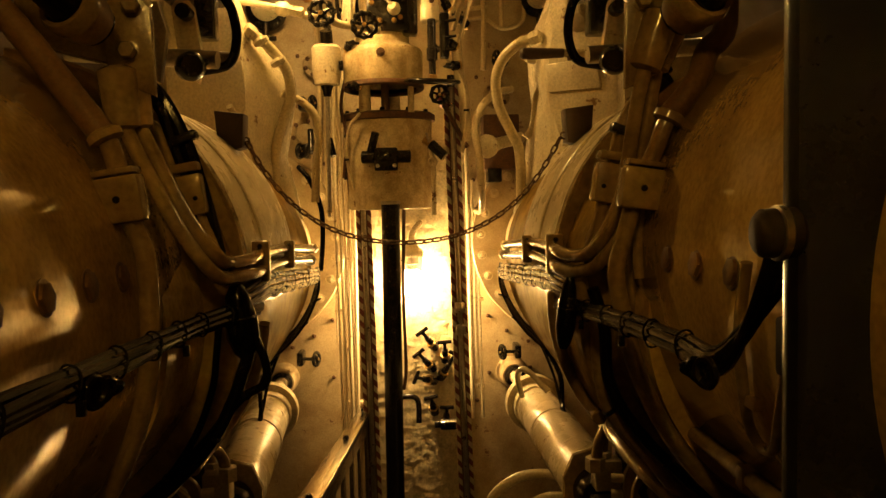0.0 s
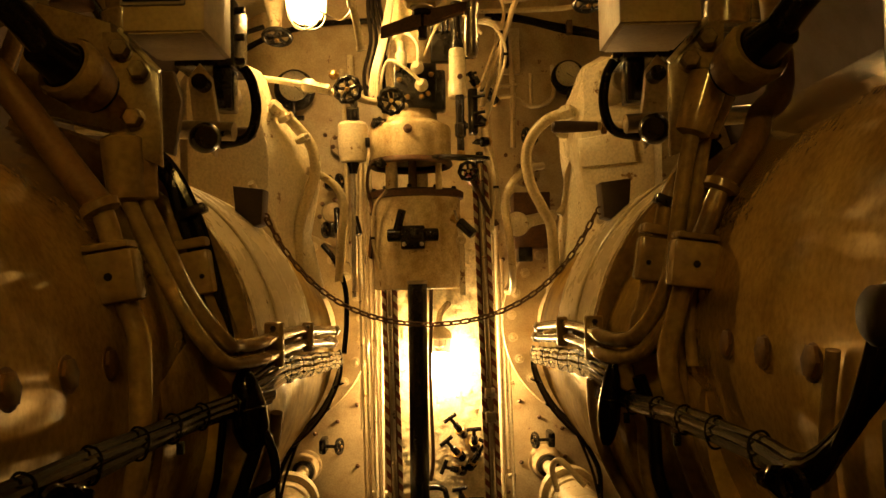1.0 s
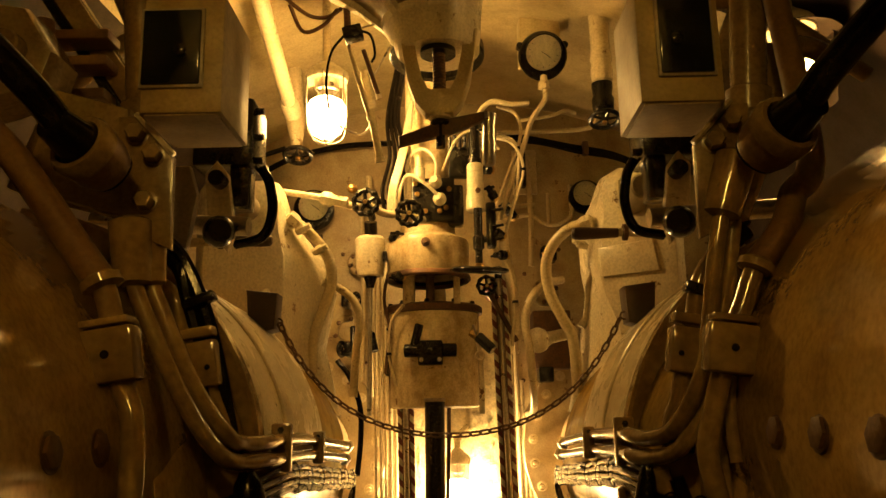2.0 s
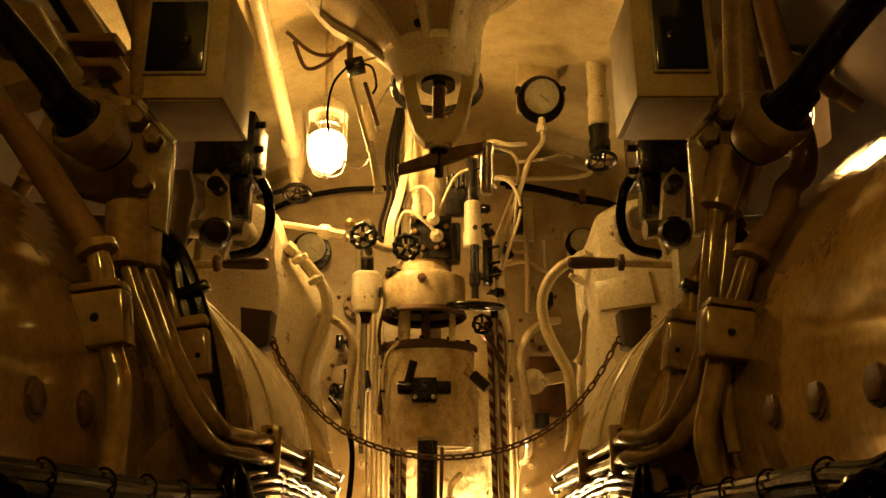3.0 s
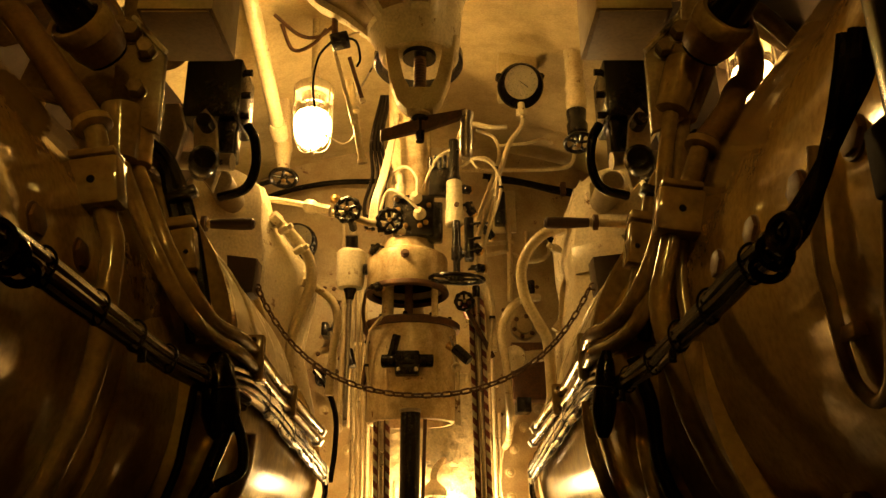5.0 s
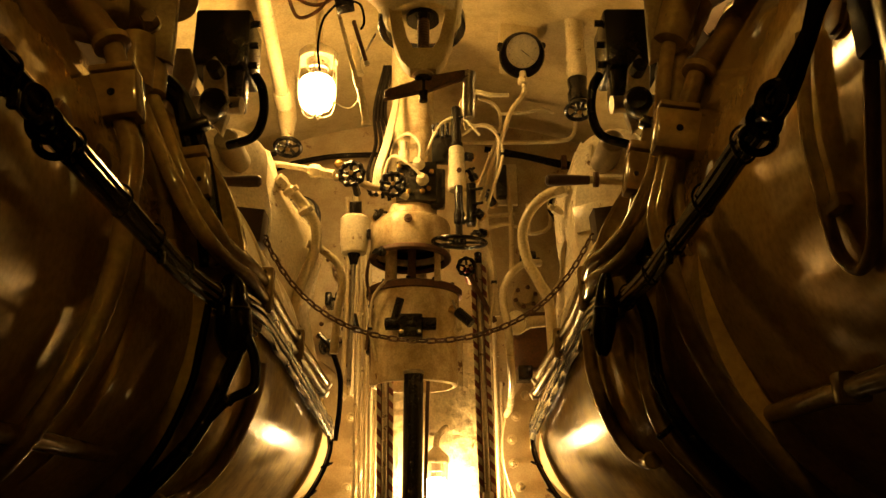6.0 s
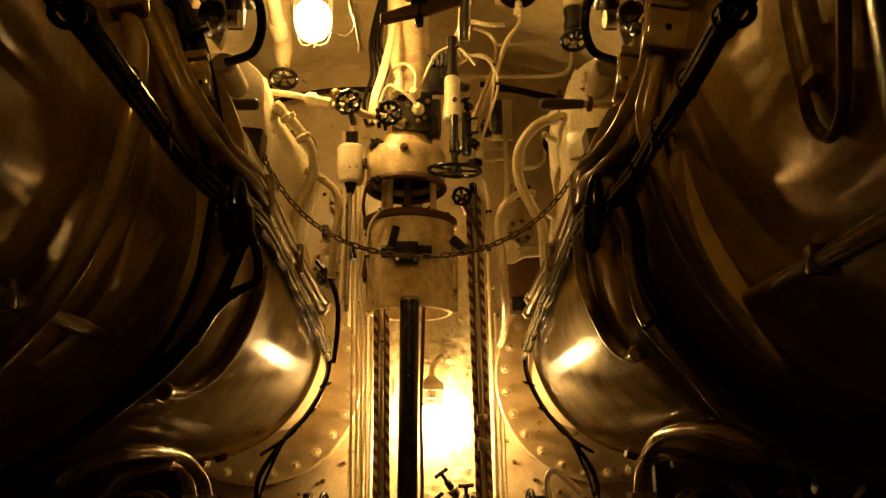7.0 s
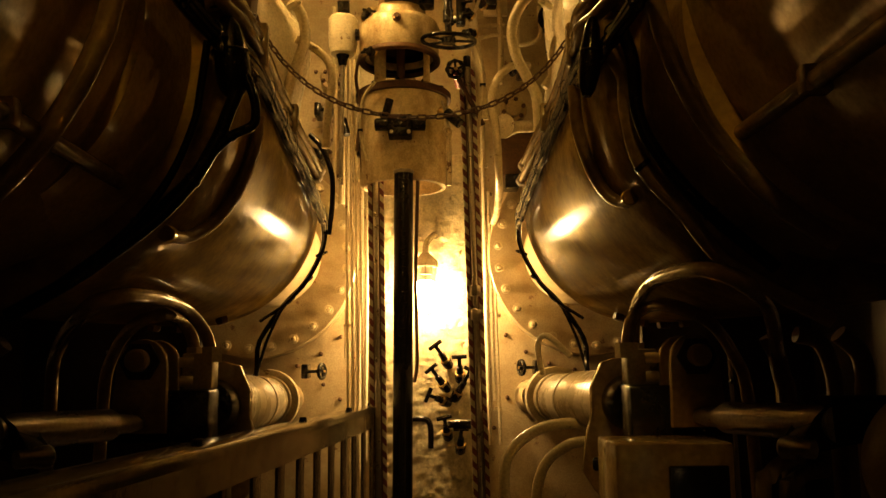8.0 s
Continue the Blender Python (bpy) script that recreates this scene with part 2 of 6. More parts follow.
def slab(bm, poly, d, bev=0.003):
    """A plate: the outline poly (points in space), thickened along d."""
    d = Vector(d)
    a = [bm.verts.new(Vector(p)) for p in poly]
    b = [bm.verts.new(Vector(p) + d) for p in poly]
    fs = [bm.faces.new(a[::-1]), bm.faces.new(b)]
    for k in range(len(a)):
        fs.append(bm.faces.new((a[k], a[(k + 1) % len(a)], b[(k + 1) % len(a)], b[k])))
    if bev:
        es = {e for f in fs[:2] for e in f.edges}
        bmesh.ops.bevel(bm, geom=list(es), offset=bev, segments=2, affect="EDGES", profile=0.5)
    return bm


def handwheel(parent, at, axis, R, r=0.006, spokes=4, mat=None, knobs=0):
    """A small valve wheel on its thing: rim, spokes, hub and nut."""
    mat = mat or BLACKM
    x, y, z = basis(axis)
    at = Vector(at)
    if knobs:
        seg = knobs * 4
        bm = B()
        rings = []
        for i in range(seg):
            a = 2 * math.pi * i / seg
            d = x * math.cos(a) + y * math.sin(a)
            big = r * (1.25 if i % 4 < 2 else 0.85)
            rings.append([bm.verts.new(at + d * (R + big * math.cos(k * math.pi / 4)) + z * big * math.sin(k * math.pi / 4)) for k in range(8)])
        for i in range(seg):
            p, q = rings[i], rings[(i + 1) % seg]
            for k in range(8):
                bm.faces.new((p[k], p[(k + 1) % 8], q[(k + 1) % 8], q[k]))
    else:
        bm = torus(B(), at, axis, R, r, 30, 8)
    w = part("handwheel_rim", bm, mat, parent)
    for k in range(spokes):
        a = 2 * math.pi * k / spokes + 0.4
        d = x * math.cos(a) + y * math.sin(a)
        part("spoke", rod(B(), at + d * R * 0.2, at + d * R, r * 0.7, seg=8), mat, w)
    part("hub", rod(B(), at - z * r * 1.4, at + z * r * 1.4, R * 0.27, seg=16, bev=0.001), mat, w)
    part("nut", hexbolt(B(), at + z * r * 1.3, z, R * 0.16, R * 0.14), BRASS, w)
    return w


CX, CZ, FX = 0.62, 1.32, 0.68


def ring(s, ang, y, r):
    """A point beside tube s (-1 or 1): ang 0 faces the aisle, 90 is its crown."""
    a = radians(ang)
    return Vector((s * (CX - r * math.cos(a)), y, CZ + r * math.sin(a)))


BIG = {-1: (0.725, 1.36, 0.39), 1: (0.736, 1.405, 0.407)}


def rear_skin(s, ang):
    """Way from the tube axis to the wide rear barrel."""
    cx, cz, r = BIG[s]
    a = radians(ang)
    u, v = -math.cos(a), math.sin(a)
    dx, dz = cx - CX, cz - CZ
    b = u * dx + v * dz
    return b + math.sqrt(b * b - dx * dx - dz * dz + r * r)


def rear(s, ang, y, off):
    """A point beside the rear barrel of tube s, off its surface."""
    return ring(s, ang, y, rear_skin(s, ang) + off)


def clear(s, p, off):
    """Push a point out to lie on the rear barrel if it is inside it."""
    p = Vector(p)
    u, v = CX - s * p.x, p.z - CZ
    least = (rear_skin(s, math.degrees(math.atan2(v, u))) if p.y < 1.24 else 0.354) + off
    k = max(1.0, least / math.hypot(u, v))
    return Vector((s * (CX - u * k), p.y, CZ + v * k))


# ---- the shell of the compartment ----
def crown(y):
    """Height of the hull plating over the middle of the aisle."""
    u = min(1, max(0, (y - 2.0) / 0.75))
    return 2.68 + 0.1 * u * u * (3 - 2 * u)


def build_shell():
    bm = B()
    nx, ny = 44, 44
    grid = []
    for j in range(ny + 1):
        y = -1.6 + 5.5 * j / ny
        row = []
        for i in range(nx + 1):
            a = math.pi * i / nx
            row.append(bm.verts.new((-1.32 * math.cos(a), y, 1.15 + (crown(y) - 1.15) * math.sin(a) ** 0.5)))
        grid.append(row)
    for p, q in zip(grid, grid[1:]):
        for i in range(nx):
            bm.faces.new((p[i], p[i + 1], q[i + 1], q[i]))
    # Outboard plating gets the dark tone in place of shade.
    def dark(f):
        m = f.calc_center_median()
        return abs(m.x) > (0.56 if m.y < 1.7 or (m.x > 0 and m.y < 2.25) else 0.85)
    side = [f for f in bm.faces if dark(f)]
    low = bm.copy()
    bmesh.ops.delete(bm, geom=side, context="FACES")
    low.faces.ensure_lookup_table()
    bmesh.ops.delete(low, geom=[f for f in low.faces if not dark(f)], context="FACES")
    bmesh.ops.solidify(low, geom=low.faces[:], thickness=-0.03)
    tagged(part("wall_hull_sides", low, DARK_TONE), "hull plating outboard of the torpedo tubes, coloured dark for shade", "wall", kind="structure")
    bmesh.ops.solidify(bm, geom=bm.faces[:], thickness=-0.03)
    tagged(part("ceiling", bm, HULL), "cream painted curved steel hull plating overhead", "ceiling", kind="structure")
    # Sides and unseen deck are dark to hold down bounced light.
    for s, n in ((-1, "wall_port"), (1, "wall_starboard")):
        tagged(part(n, box(B(), (s * 1.345, 1.15, 0.55), (0.05, 5.5, 1.3), 0), DARK_TONE), "steel side of the hull, coloured dark for shade", "wall", kind="structure")
    tagged(part("floor", box(B(), (0, 1.15, -0.05), (2.8, 5.5, 0.1), 0), DARK_TONE), "dark steel deck plates", "floor", kind="structure")
    # Unseen wall, made cream so that the tubes pick up its reflection.
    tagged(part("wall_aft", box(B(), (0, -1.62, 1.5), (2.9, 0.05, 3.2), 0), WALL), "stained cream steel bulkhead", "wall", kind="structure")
    # Added plates: these cover the lit bulkhead outboard and stop lower lamp light.
    for s, n in ((-1, "wall_mask_port"), (1, "wall_mask_starboard")):
        tagged(part(n, box(B(), (s * 1.03, 2.9, 0.715), (0.58, 0.04, 1.43), 0), DARK_TONE), "dark plate added outboard to hide the lit bulkhead under the tube", "wall", kind="structure")
    # Added out of view, to block lamp light falling outboard of the tubes.
    for s, n in ((-1, "wall_light_block_port"), (1, "wall_light_block_starboard")):
        tagged(part(n, box(B(), (s * 1.13, 1.15, 1.45), (0.42, 4.6, 0.02), 0), DARK_TONE), "unseen dark plate added to block light between tube and hull", "wall", kind="structure")
    # forward bulkhead, with a strip of cork lining in the middle
    tagged(part("wall_forward", box(B(), (0, 3.51, 1.5), (2.8, 0.06, 3.0), 0), WALL), "stained cream steel bulkhead behind the torpedo tubes", "wall", kind="structure")
    bm = B()
    n, m = 44, 170
    pts = [[bm.verts.new((-0.2 + 0.44 * i / n, 3.462 + 0.008 * noise.noise(Vector((i * 0.9, j * 0.9, 0.3))) + 0.004 * noise.noise(Vector((i * 0.37, j * 0.37, 4.3))), 0.0 + 1.75 * j / m)) for i in range(n + 1)] for j in range(m + 1)]
    for p, q in zip(pts, pts[1:]):
        for i in range(n):
            bm.faces.new((p[i], p[i + 1], q[i + 1], q[i]))
    bmesh.ops.solidify(bm, geom=bm.faces[:], thickness=0.012)
    tagged(part("wall_lining", bm, CORK), "rough cork-lined cream strip in the middle of the bulkhead", "wall lining", kind="structure")


def rivets():
    """Rivet heads and bolt holes on the forward bulkhead."""
    wall = bpy.data.objects["wall_forward"]
    WHERE[wall.name] = V(0, 0, 0)
    first = None
    rng = random.Random(11)
    spots = [ring(s, -180 / 14 * k + 72, 3.479, 0.475) + V(s * (FX - CX), 0, 0) for s in (-1, 1) for k in range(15)]
    spots += [V(s * x * 1.13, 3.479, z) for s in (-1, 1) for x, z in ((0.25, 0.62), (0.3, 0.74), (0.24, 0.86), (0.36, 0.8), (0.46, 0.76), (0.33, 1.9), (0.27, 2.02), (0.4, 2.12), (0.62, 2.05), (0.3, 2.3), (0.52, 2.36))]
    for p in spots:
        if not first:
            bm = lathe(B(), (0, 0, 0), (0, -1, 0), [(-0.002, 0.009), (0.003, 0.0085), (0.006, 0.005), (0.007, 0.001)], 10)
            first = part("rivet", bm, RUST, wall)
            first.location = p
        else:
            piece("rivet", first, wall, p)


build_shell()
rivets()


# ---- the two torpedo tubes ----
def torpedo_tube(s):
    t = thing("torpedo_tube", (s * CX, 0.9, CZ), "large glossy brown-enamelled steel torpedo tube with bolted flanges", "torpedo tube", "torpedo tubes")
    c = (s * CX, -0.8, CZ)
    bx, bz, br = BIG[s]
    part("rear_barrel", lathe(B(), (s * bx, -0.8, bz), (0, 1, 0), [(0, br - 0.004), (1.0, br), (2.02, br), (2.034, br - 0.005), (2.04, br - 0.02), (2.04, br - 0.1)], 96), REAR, t)
    part("rear_neck", lathe(B(), (s * CX, 1.1, CZ), (0, 1, 0), [(0, 0.29), (0.16, 0.3)], 64), REAR, t)
    part("forward_barrel", lathe(B(), (s * CX, 1.262, CZ), (0, 1, 0), [(0, 0.31), (0.002, 0.342), (0.006, 0.349), (0.012, 0.3515), (0.1, 0.353), (0.22, 0.354), (0.37, 0.352), (0.62, 0.346), (0.87, 0.339), (1.07, 0.333), (1.14, 0.329), (1.16, 0.318), (1.168, 0.29), (1.2, 0.288)], 80), FORE, t)
    part("forward_neck", lathe(B(), (s * CX, 2.45, CZ), (0, 1, 0), [(0, 0.2), (0.3, 0.2), (0.98, 0.21)], 64), WALL, t)
    fl = part("flange", lathe(B(), (s * FX, 3.4, CZ), (0, 1, 0), [(0, 0.19), (0, 0.41), (0.006, 0.415), (0.079, 0.415)], 64), WALL, t)
    first = None
    for k in range(26):
        p = ring(s, k * 360 / 26 + 5, 3.395, 0.375) + V(s * (FX - CX), 0, 0)
        if not first:
            bm = B()
            lathe(bm, p, (0, -1, 0), [(0, 0.02), (0.003, 0.02), (0.004, 0.013), (0.003, 0.012), (-0.002, 0.011)], 18)
            lathe(bm, p, (0, -1, 0), [(0, 0.011), (0.011, 0.0105), (0.012, 0.008)], 6)
            for v in bm.verts:
                v.co -= p - WHERE[fl.name]
            first = part("bolt", bm, CREAM, fl)
            first.location = p - WHERE[fl.name]
        else:
            piece("bolt", first, fl, p)
    # row of big hexagon heads along the barrel, over the cables
    first = None
    for y in (0.45, 0.555, 0.66, 0.76, 0.866, 0.963) if s < 0 else (0.51, 0.61, 0.71, 0.806, 0.91, 1.01):
        p = rear(s, 19, y, -0.0005)
        d = V(-s * 0.99, 0, 0.13)
        if not first:
            bm = hexbolt(B(), WHERE[t.name], d, 0.0155, 0.005)
            first = part("hex_bolt", bm, UNDER, t)
            first.location = p - WHERE[t.name]
        else:
            piece("hex_bolt", first, t, p)


for s in (-1, 1):
    torpedo_tube(s)


# ---- cables and conduits on the tubes ----
def conduits(s):
    # one stout conduit down the barrel, with its clip block and upper sleeve
    if s < 0:
        top, y, clip, out = [(0.398, 1.0, 1.629), (0.365, 1.0, 1.586), (0.35, 1.0, 1.54), (0.345, 1.0, 1.5), (0.331, 1.0, 1.466), (0.32, 0.995, 1.432)], 0.985, (0.347, 0.995, 1.508), (0.53, 1.0, 1.8)
    else:
        top, y, clip, out = [(0.399, 1.1, 1.654), (0.361, 1.1, 1.607), (0.341, 1.1, 1.561), (0.318, 1.1, 1.51), (0.298, 1.1, 1.446), (0.286, 1.1, 1.397)], 1.1, (0.318, 1.09, 1.51), (0.452, 1.13, 1.74)
    c = thing("conduit", (s * 0.35, y, 1.4), "cream-painted conduit bent round the torpedo tube, with a clip block", "conduit", "conduits on the tubes")
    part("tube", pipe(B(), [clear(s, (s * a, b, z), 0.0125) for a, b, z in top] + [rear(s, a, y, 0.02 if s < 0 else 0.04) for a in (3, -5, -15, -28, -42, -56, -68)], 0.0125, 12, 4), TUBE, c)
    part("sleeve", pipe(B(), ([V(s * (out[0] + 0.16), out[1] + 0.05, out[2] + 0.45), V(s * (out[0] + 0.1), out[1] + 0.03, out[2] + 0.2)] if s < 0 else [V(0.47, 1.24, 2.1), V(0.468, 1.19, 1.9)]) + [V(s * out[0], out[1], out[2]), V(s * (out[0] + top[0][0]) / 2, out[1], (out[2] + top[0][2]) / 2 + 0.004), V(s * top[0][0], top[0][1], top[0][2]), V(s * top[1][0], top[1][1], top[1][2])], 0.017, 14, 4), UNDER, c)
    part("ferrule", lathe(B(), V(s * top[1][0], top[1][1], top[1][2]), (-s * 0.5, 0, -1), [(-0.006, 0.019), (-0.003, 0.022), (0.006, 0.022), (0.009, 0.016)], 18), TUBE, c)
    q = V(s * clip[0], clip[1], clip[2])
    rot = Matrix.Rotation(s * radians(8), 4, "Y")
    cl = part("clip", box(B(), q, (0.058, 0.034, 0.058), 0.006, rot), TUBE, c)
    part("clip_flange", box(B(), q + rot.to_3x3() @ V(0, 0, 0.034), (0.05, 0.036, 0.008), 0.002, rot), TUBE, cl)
    part("screw", rod(B(), q + V(0, -0.0165, 0), q + V(0, -0.0185, 0), 0.0045, seg=10), BLACKM, cl)
    # twin conduits out of one socket, turning forward through the clamps
    if s < 0:
        pairs = ([(0.399, 1.15, 1.683), (0.393, 1.15, 1.618), (0.36, 1.15, 1.54), (0.326, 1.15, 1.472), (0.299, 1.16, 1.425), (0.277, 1.18, 1.395), (0.267, 1.24, 1.388), (0.256, 1.3, 1.387), (0.256, 1.4, 1.384)],
                 [(0.385, 1.17, 1.688), (0.379, 1.17, 1.621), (0.358, 1.17, 1.571), (0.319, 1.17, 1.486), (0.28, 1.19, 1.424), (0.272, 1.24, 1.412), (0.26, 1.3, 1.41), (0.258, 1.4, 1.412)])
        third = [(0.43, 1.25, 1.66), (0.402, 1.25, 1.632), (0.373, 1.25, 1.604), (0.356, 1.25, 1.558), (0.332, 1.25, 1.512), (0.31, 1.25, 1.467), (0.297, 1.25, 1.43), (0.287, 1.245, 1.39)]
    else:
        pairs = ([(0.355, 1.15, 1.718), (0.345, 1.15, 1.689), (0.331, 1.15, 1.631), (0.318, 1.15, 1.554), (0.308, 1.15, 1.5), (0.29, 1.16, 1.454), (0.272, 1.19, 1.419), (0.257, 1.25, 1.408), (0.246, 1.31, 1.411), (0.254, 1.4, 1.412)],
                 [(0.38, 1.17, 1.723), (0.367, 1.17, 1.693), (0.349, 1.17, 1.599), (0.335, 1.17, 1.542), (0.311, 1.17, 1.46), (0.285, 1.18, 1.407), (0.273, 1.21, 1.39), (0.258, 1.26, 1.383), (0.246, 1.31, 1.384), (0.254, 1.4, 1.384)])
        third = [(0.39, 1.25, 1.69), (0.368, 1.25, 1.659), (0.338, 1.25, 1.612), (0.325, 1.25, 1.559), (0.314, 1.25, 1.518), (0.298, 1.25, 1.455), (0.289, 1.25, 1.434), (0.282, 1.245, 1.39)]
    for k, pts in enumerate(pairs):
        z0 = pts[-1][2]
        pts = pts + [(0.266, 1.6, z0 - 0.004), (0.268, 1.78, z0 - 0.011), (0.263, 1.98, z0 - 0.024), (0.259, 2.14 + 0.05 * k, z0 - 0.036)]
        c = thing("conduit", (s * pts[3][0], pts[3][1], pts[3][2]), "cream-painted conduit bent forward along the torpedo tube", "conduit", "conduits on the tubes")
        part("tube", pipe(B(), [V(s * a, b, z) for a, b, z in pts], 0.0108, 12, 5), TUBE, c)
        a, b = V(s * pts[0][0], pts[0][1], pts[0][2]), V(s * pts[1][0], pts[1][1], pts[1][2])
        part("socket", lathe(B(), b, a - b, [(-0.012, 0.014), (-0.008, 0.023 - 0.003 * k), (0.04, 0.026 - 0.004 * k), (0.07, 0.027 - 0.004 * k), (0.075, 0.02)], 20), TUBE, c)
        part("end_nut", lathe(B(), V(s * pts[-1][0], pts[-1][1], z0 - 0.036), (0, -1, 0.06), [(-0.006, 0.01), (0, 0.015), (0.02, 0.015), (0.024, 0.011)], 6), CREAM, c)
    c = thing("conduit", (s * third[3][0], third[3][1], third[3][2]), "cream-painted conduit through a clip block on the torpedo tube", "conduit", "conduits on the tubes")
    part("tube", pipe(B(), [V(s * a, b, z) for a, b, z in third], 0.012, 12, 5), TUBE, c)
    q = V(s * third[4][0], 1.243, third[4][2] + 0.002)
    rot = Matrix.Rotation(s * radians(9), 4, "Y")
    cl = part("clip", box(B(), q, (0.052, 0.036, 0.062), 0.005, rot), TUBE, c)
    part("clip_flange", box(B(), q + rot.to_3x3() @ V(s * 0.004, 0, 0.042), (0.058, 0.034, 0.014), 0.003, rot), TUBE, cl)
    part("screw", rod(B(), q + V(-s * 0.014, -0.0175, -0.004), q + V(-s * 0.014, -0.0195, -0.004), 0.0036, seg=10), BLACKM, cl)
    # thin pipes lying on the barrel of the starboard tube
    for k, y in enumerate((1.18, 1.13)) if s > 0 else ():
        c = thing("conduit", ring(s, 30, y, 0.33), "thin cream-painted pipe lying on the torpedo tube", "conduit", "conduits on the tubes")
        part("tube", pipe(B(), [rear(s, a, y - 0.02 * abs(a - 25) / 25, 0.006) for a in ((50, 42, 34, 26, 18, 12) if k else (54, 46, 38, 30, 18, 6, -4))], 0.0075, 10, 4), TUBE, c)
        part("saddle", box(B(), rear(s, 40, y - 0.012, 0.006), (0.02, 0.03, 0.014), 0.003, Matrix.Rotation(-s * radians(50), 4, "Y")), TUBE, c)
    for y, x in ((1.41, 0.263), (1.77, 0.267)):
        c = thing("pipe_clamp", (s * x, y, 1.36), "cream steel clamp plate holding the conduits", "clamp", "pipe clamps")
        h = 0.036 if y < 1.5 else 0.03
        part("plate", box(B(), (s * (x - 0.006), y, 1.4 - (0.012 if y > 1.5 else 0)), (0.03 if y < 1.5 else 0.022, 0.02, 2 * h), 0.004), TUBE, c)
        part("foot", box(B(), (s * (x + 0.04), y, 1.355), (0.06, 0.03, 0.02), 0.003), CREAM, c)
        part("bolt", hexbolt(B(), (s * (x - 0.006), y - 0.007, 1.4 + h - 0.01 - (0.012 if y > 1.5 else 0)), (0, -1, 0), 0.005, 0.005), BLACKM, c)
    # lengthwise pipe low on the barrel, and a hairpin near its after end
    c = thing("conduit", ring(s, -38, 1.0, 0.33), "cream-painted pipe along the underside of the torpedo tube", "pipe", "conduits on the tubes")
    part("tube", pipe(B(), [rear(s, -40 if s < 0 else -35, y, 0.01) for y in (0.3, 0.7, 1.0, 1.22)], 0.011, 10), TUBE, c)
    part("saddle", box(B(), rear(s, -40 if s < 0 else -35, 0.92, 0.008), (0.03, 0.02, 0.03), 0.004), TUBE, c)
    if s > 0:
        c = thing("conduit", ring(s, -10, 0.7, 0.33), "cream-painted hairpin pipe on the torpedo tube", "pipe", "conduits on the tubes")
        part("tube", pipe(B(), [rear(s, a, y, 0.008) for a, y in ((21, 0.755), (11, 0.77), (5, 0.78), (0, 0.785), (-9, 0.8), (-14, 0.805), (-17, 0.79), (-14, 0.755), (-4, 0.71), (8, 0.67))], 0.0058, 10), TUBE, c)
        for a in (-6,):
            part("saddle", box(B(), rear(s, a, 0.785 - 0.01 * (a > 0), 0.004), (0.012, 0.034, 0.012), 0.002), REAR, c)
    # black cables that arch behind the conduits
    for k in range(2):
        c = thing("cable", (s * 0.33, 1.25, 1.55), "black rubber cable looped behind the conduits", "cable", "loose cables")
        o = 0.018 * k
        part("core", pipe(B(), [V(s * x, 1.252 - 0.004 * k, z) for x, z in ((0.41, 1.7 - o), (0.37, 1.665 - o), (0.337 + o, 1.6), (0.318 + o, 1.54), (0.301 + o, 1.47), (0.285 + o, 1.39))], 0.0105, 8), BLACK, c)
    c = thing("cable_tie", (s * 0.337, 1.24, 1.6), "black clip on the looped cable", "clip", "cable clips")
    part("band", box(B(), (s * 0.337, 1.24, 1.6), (0.045, 0.022, 0.014), 0.003, Matrix.Rotation(s * radians(20), 4, "Y")), BLACKM, c)


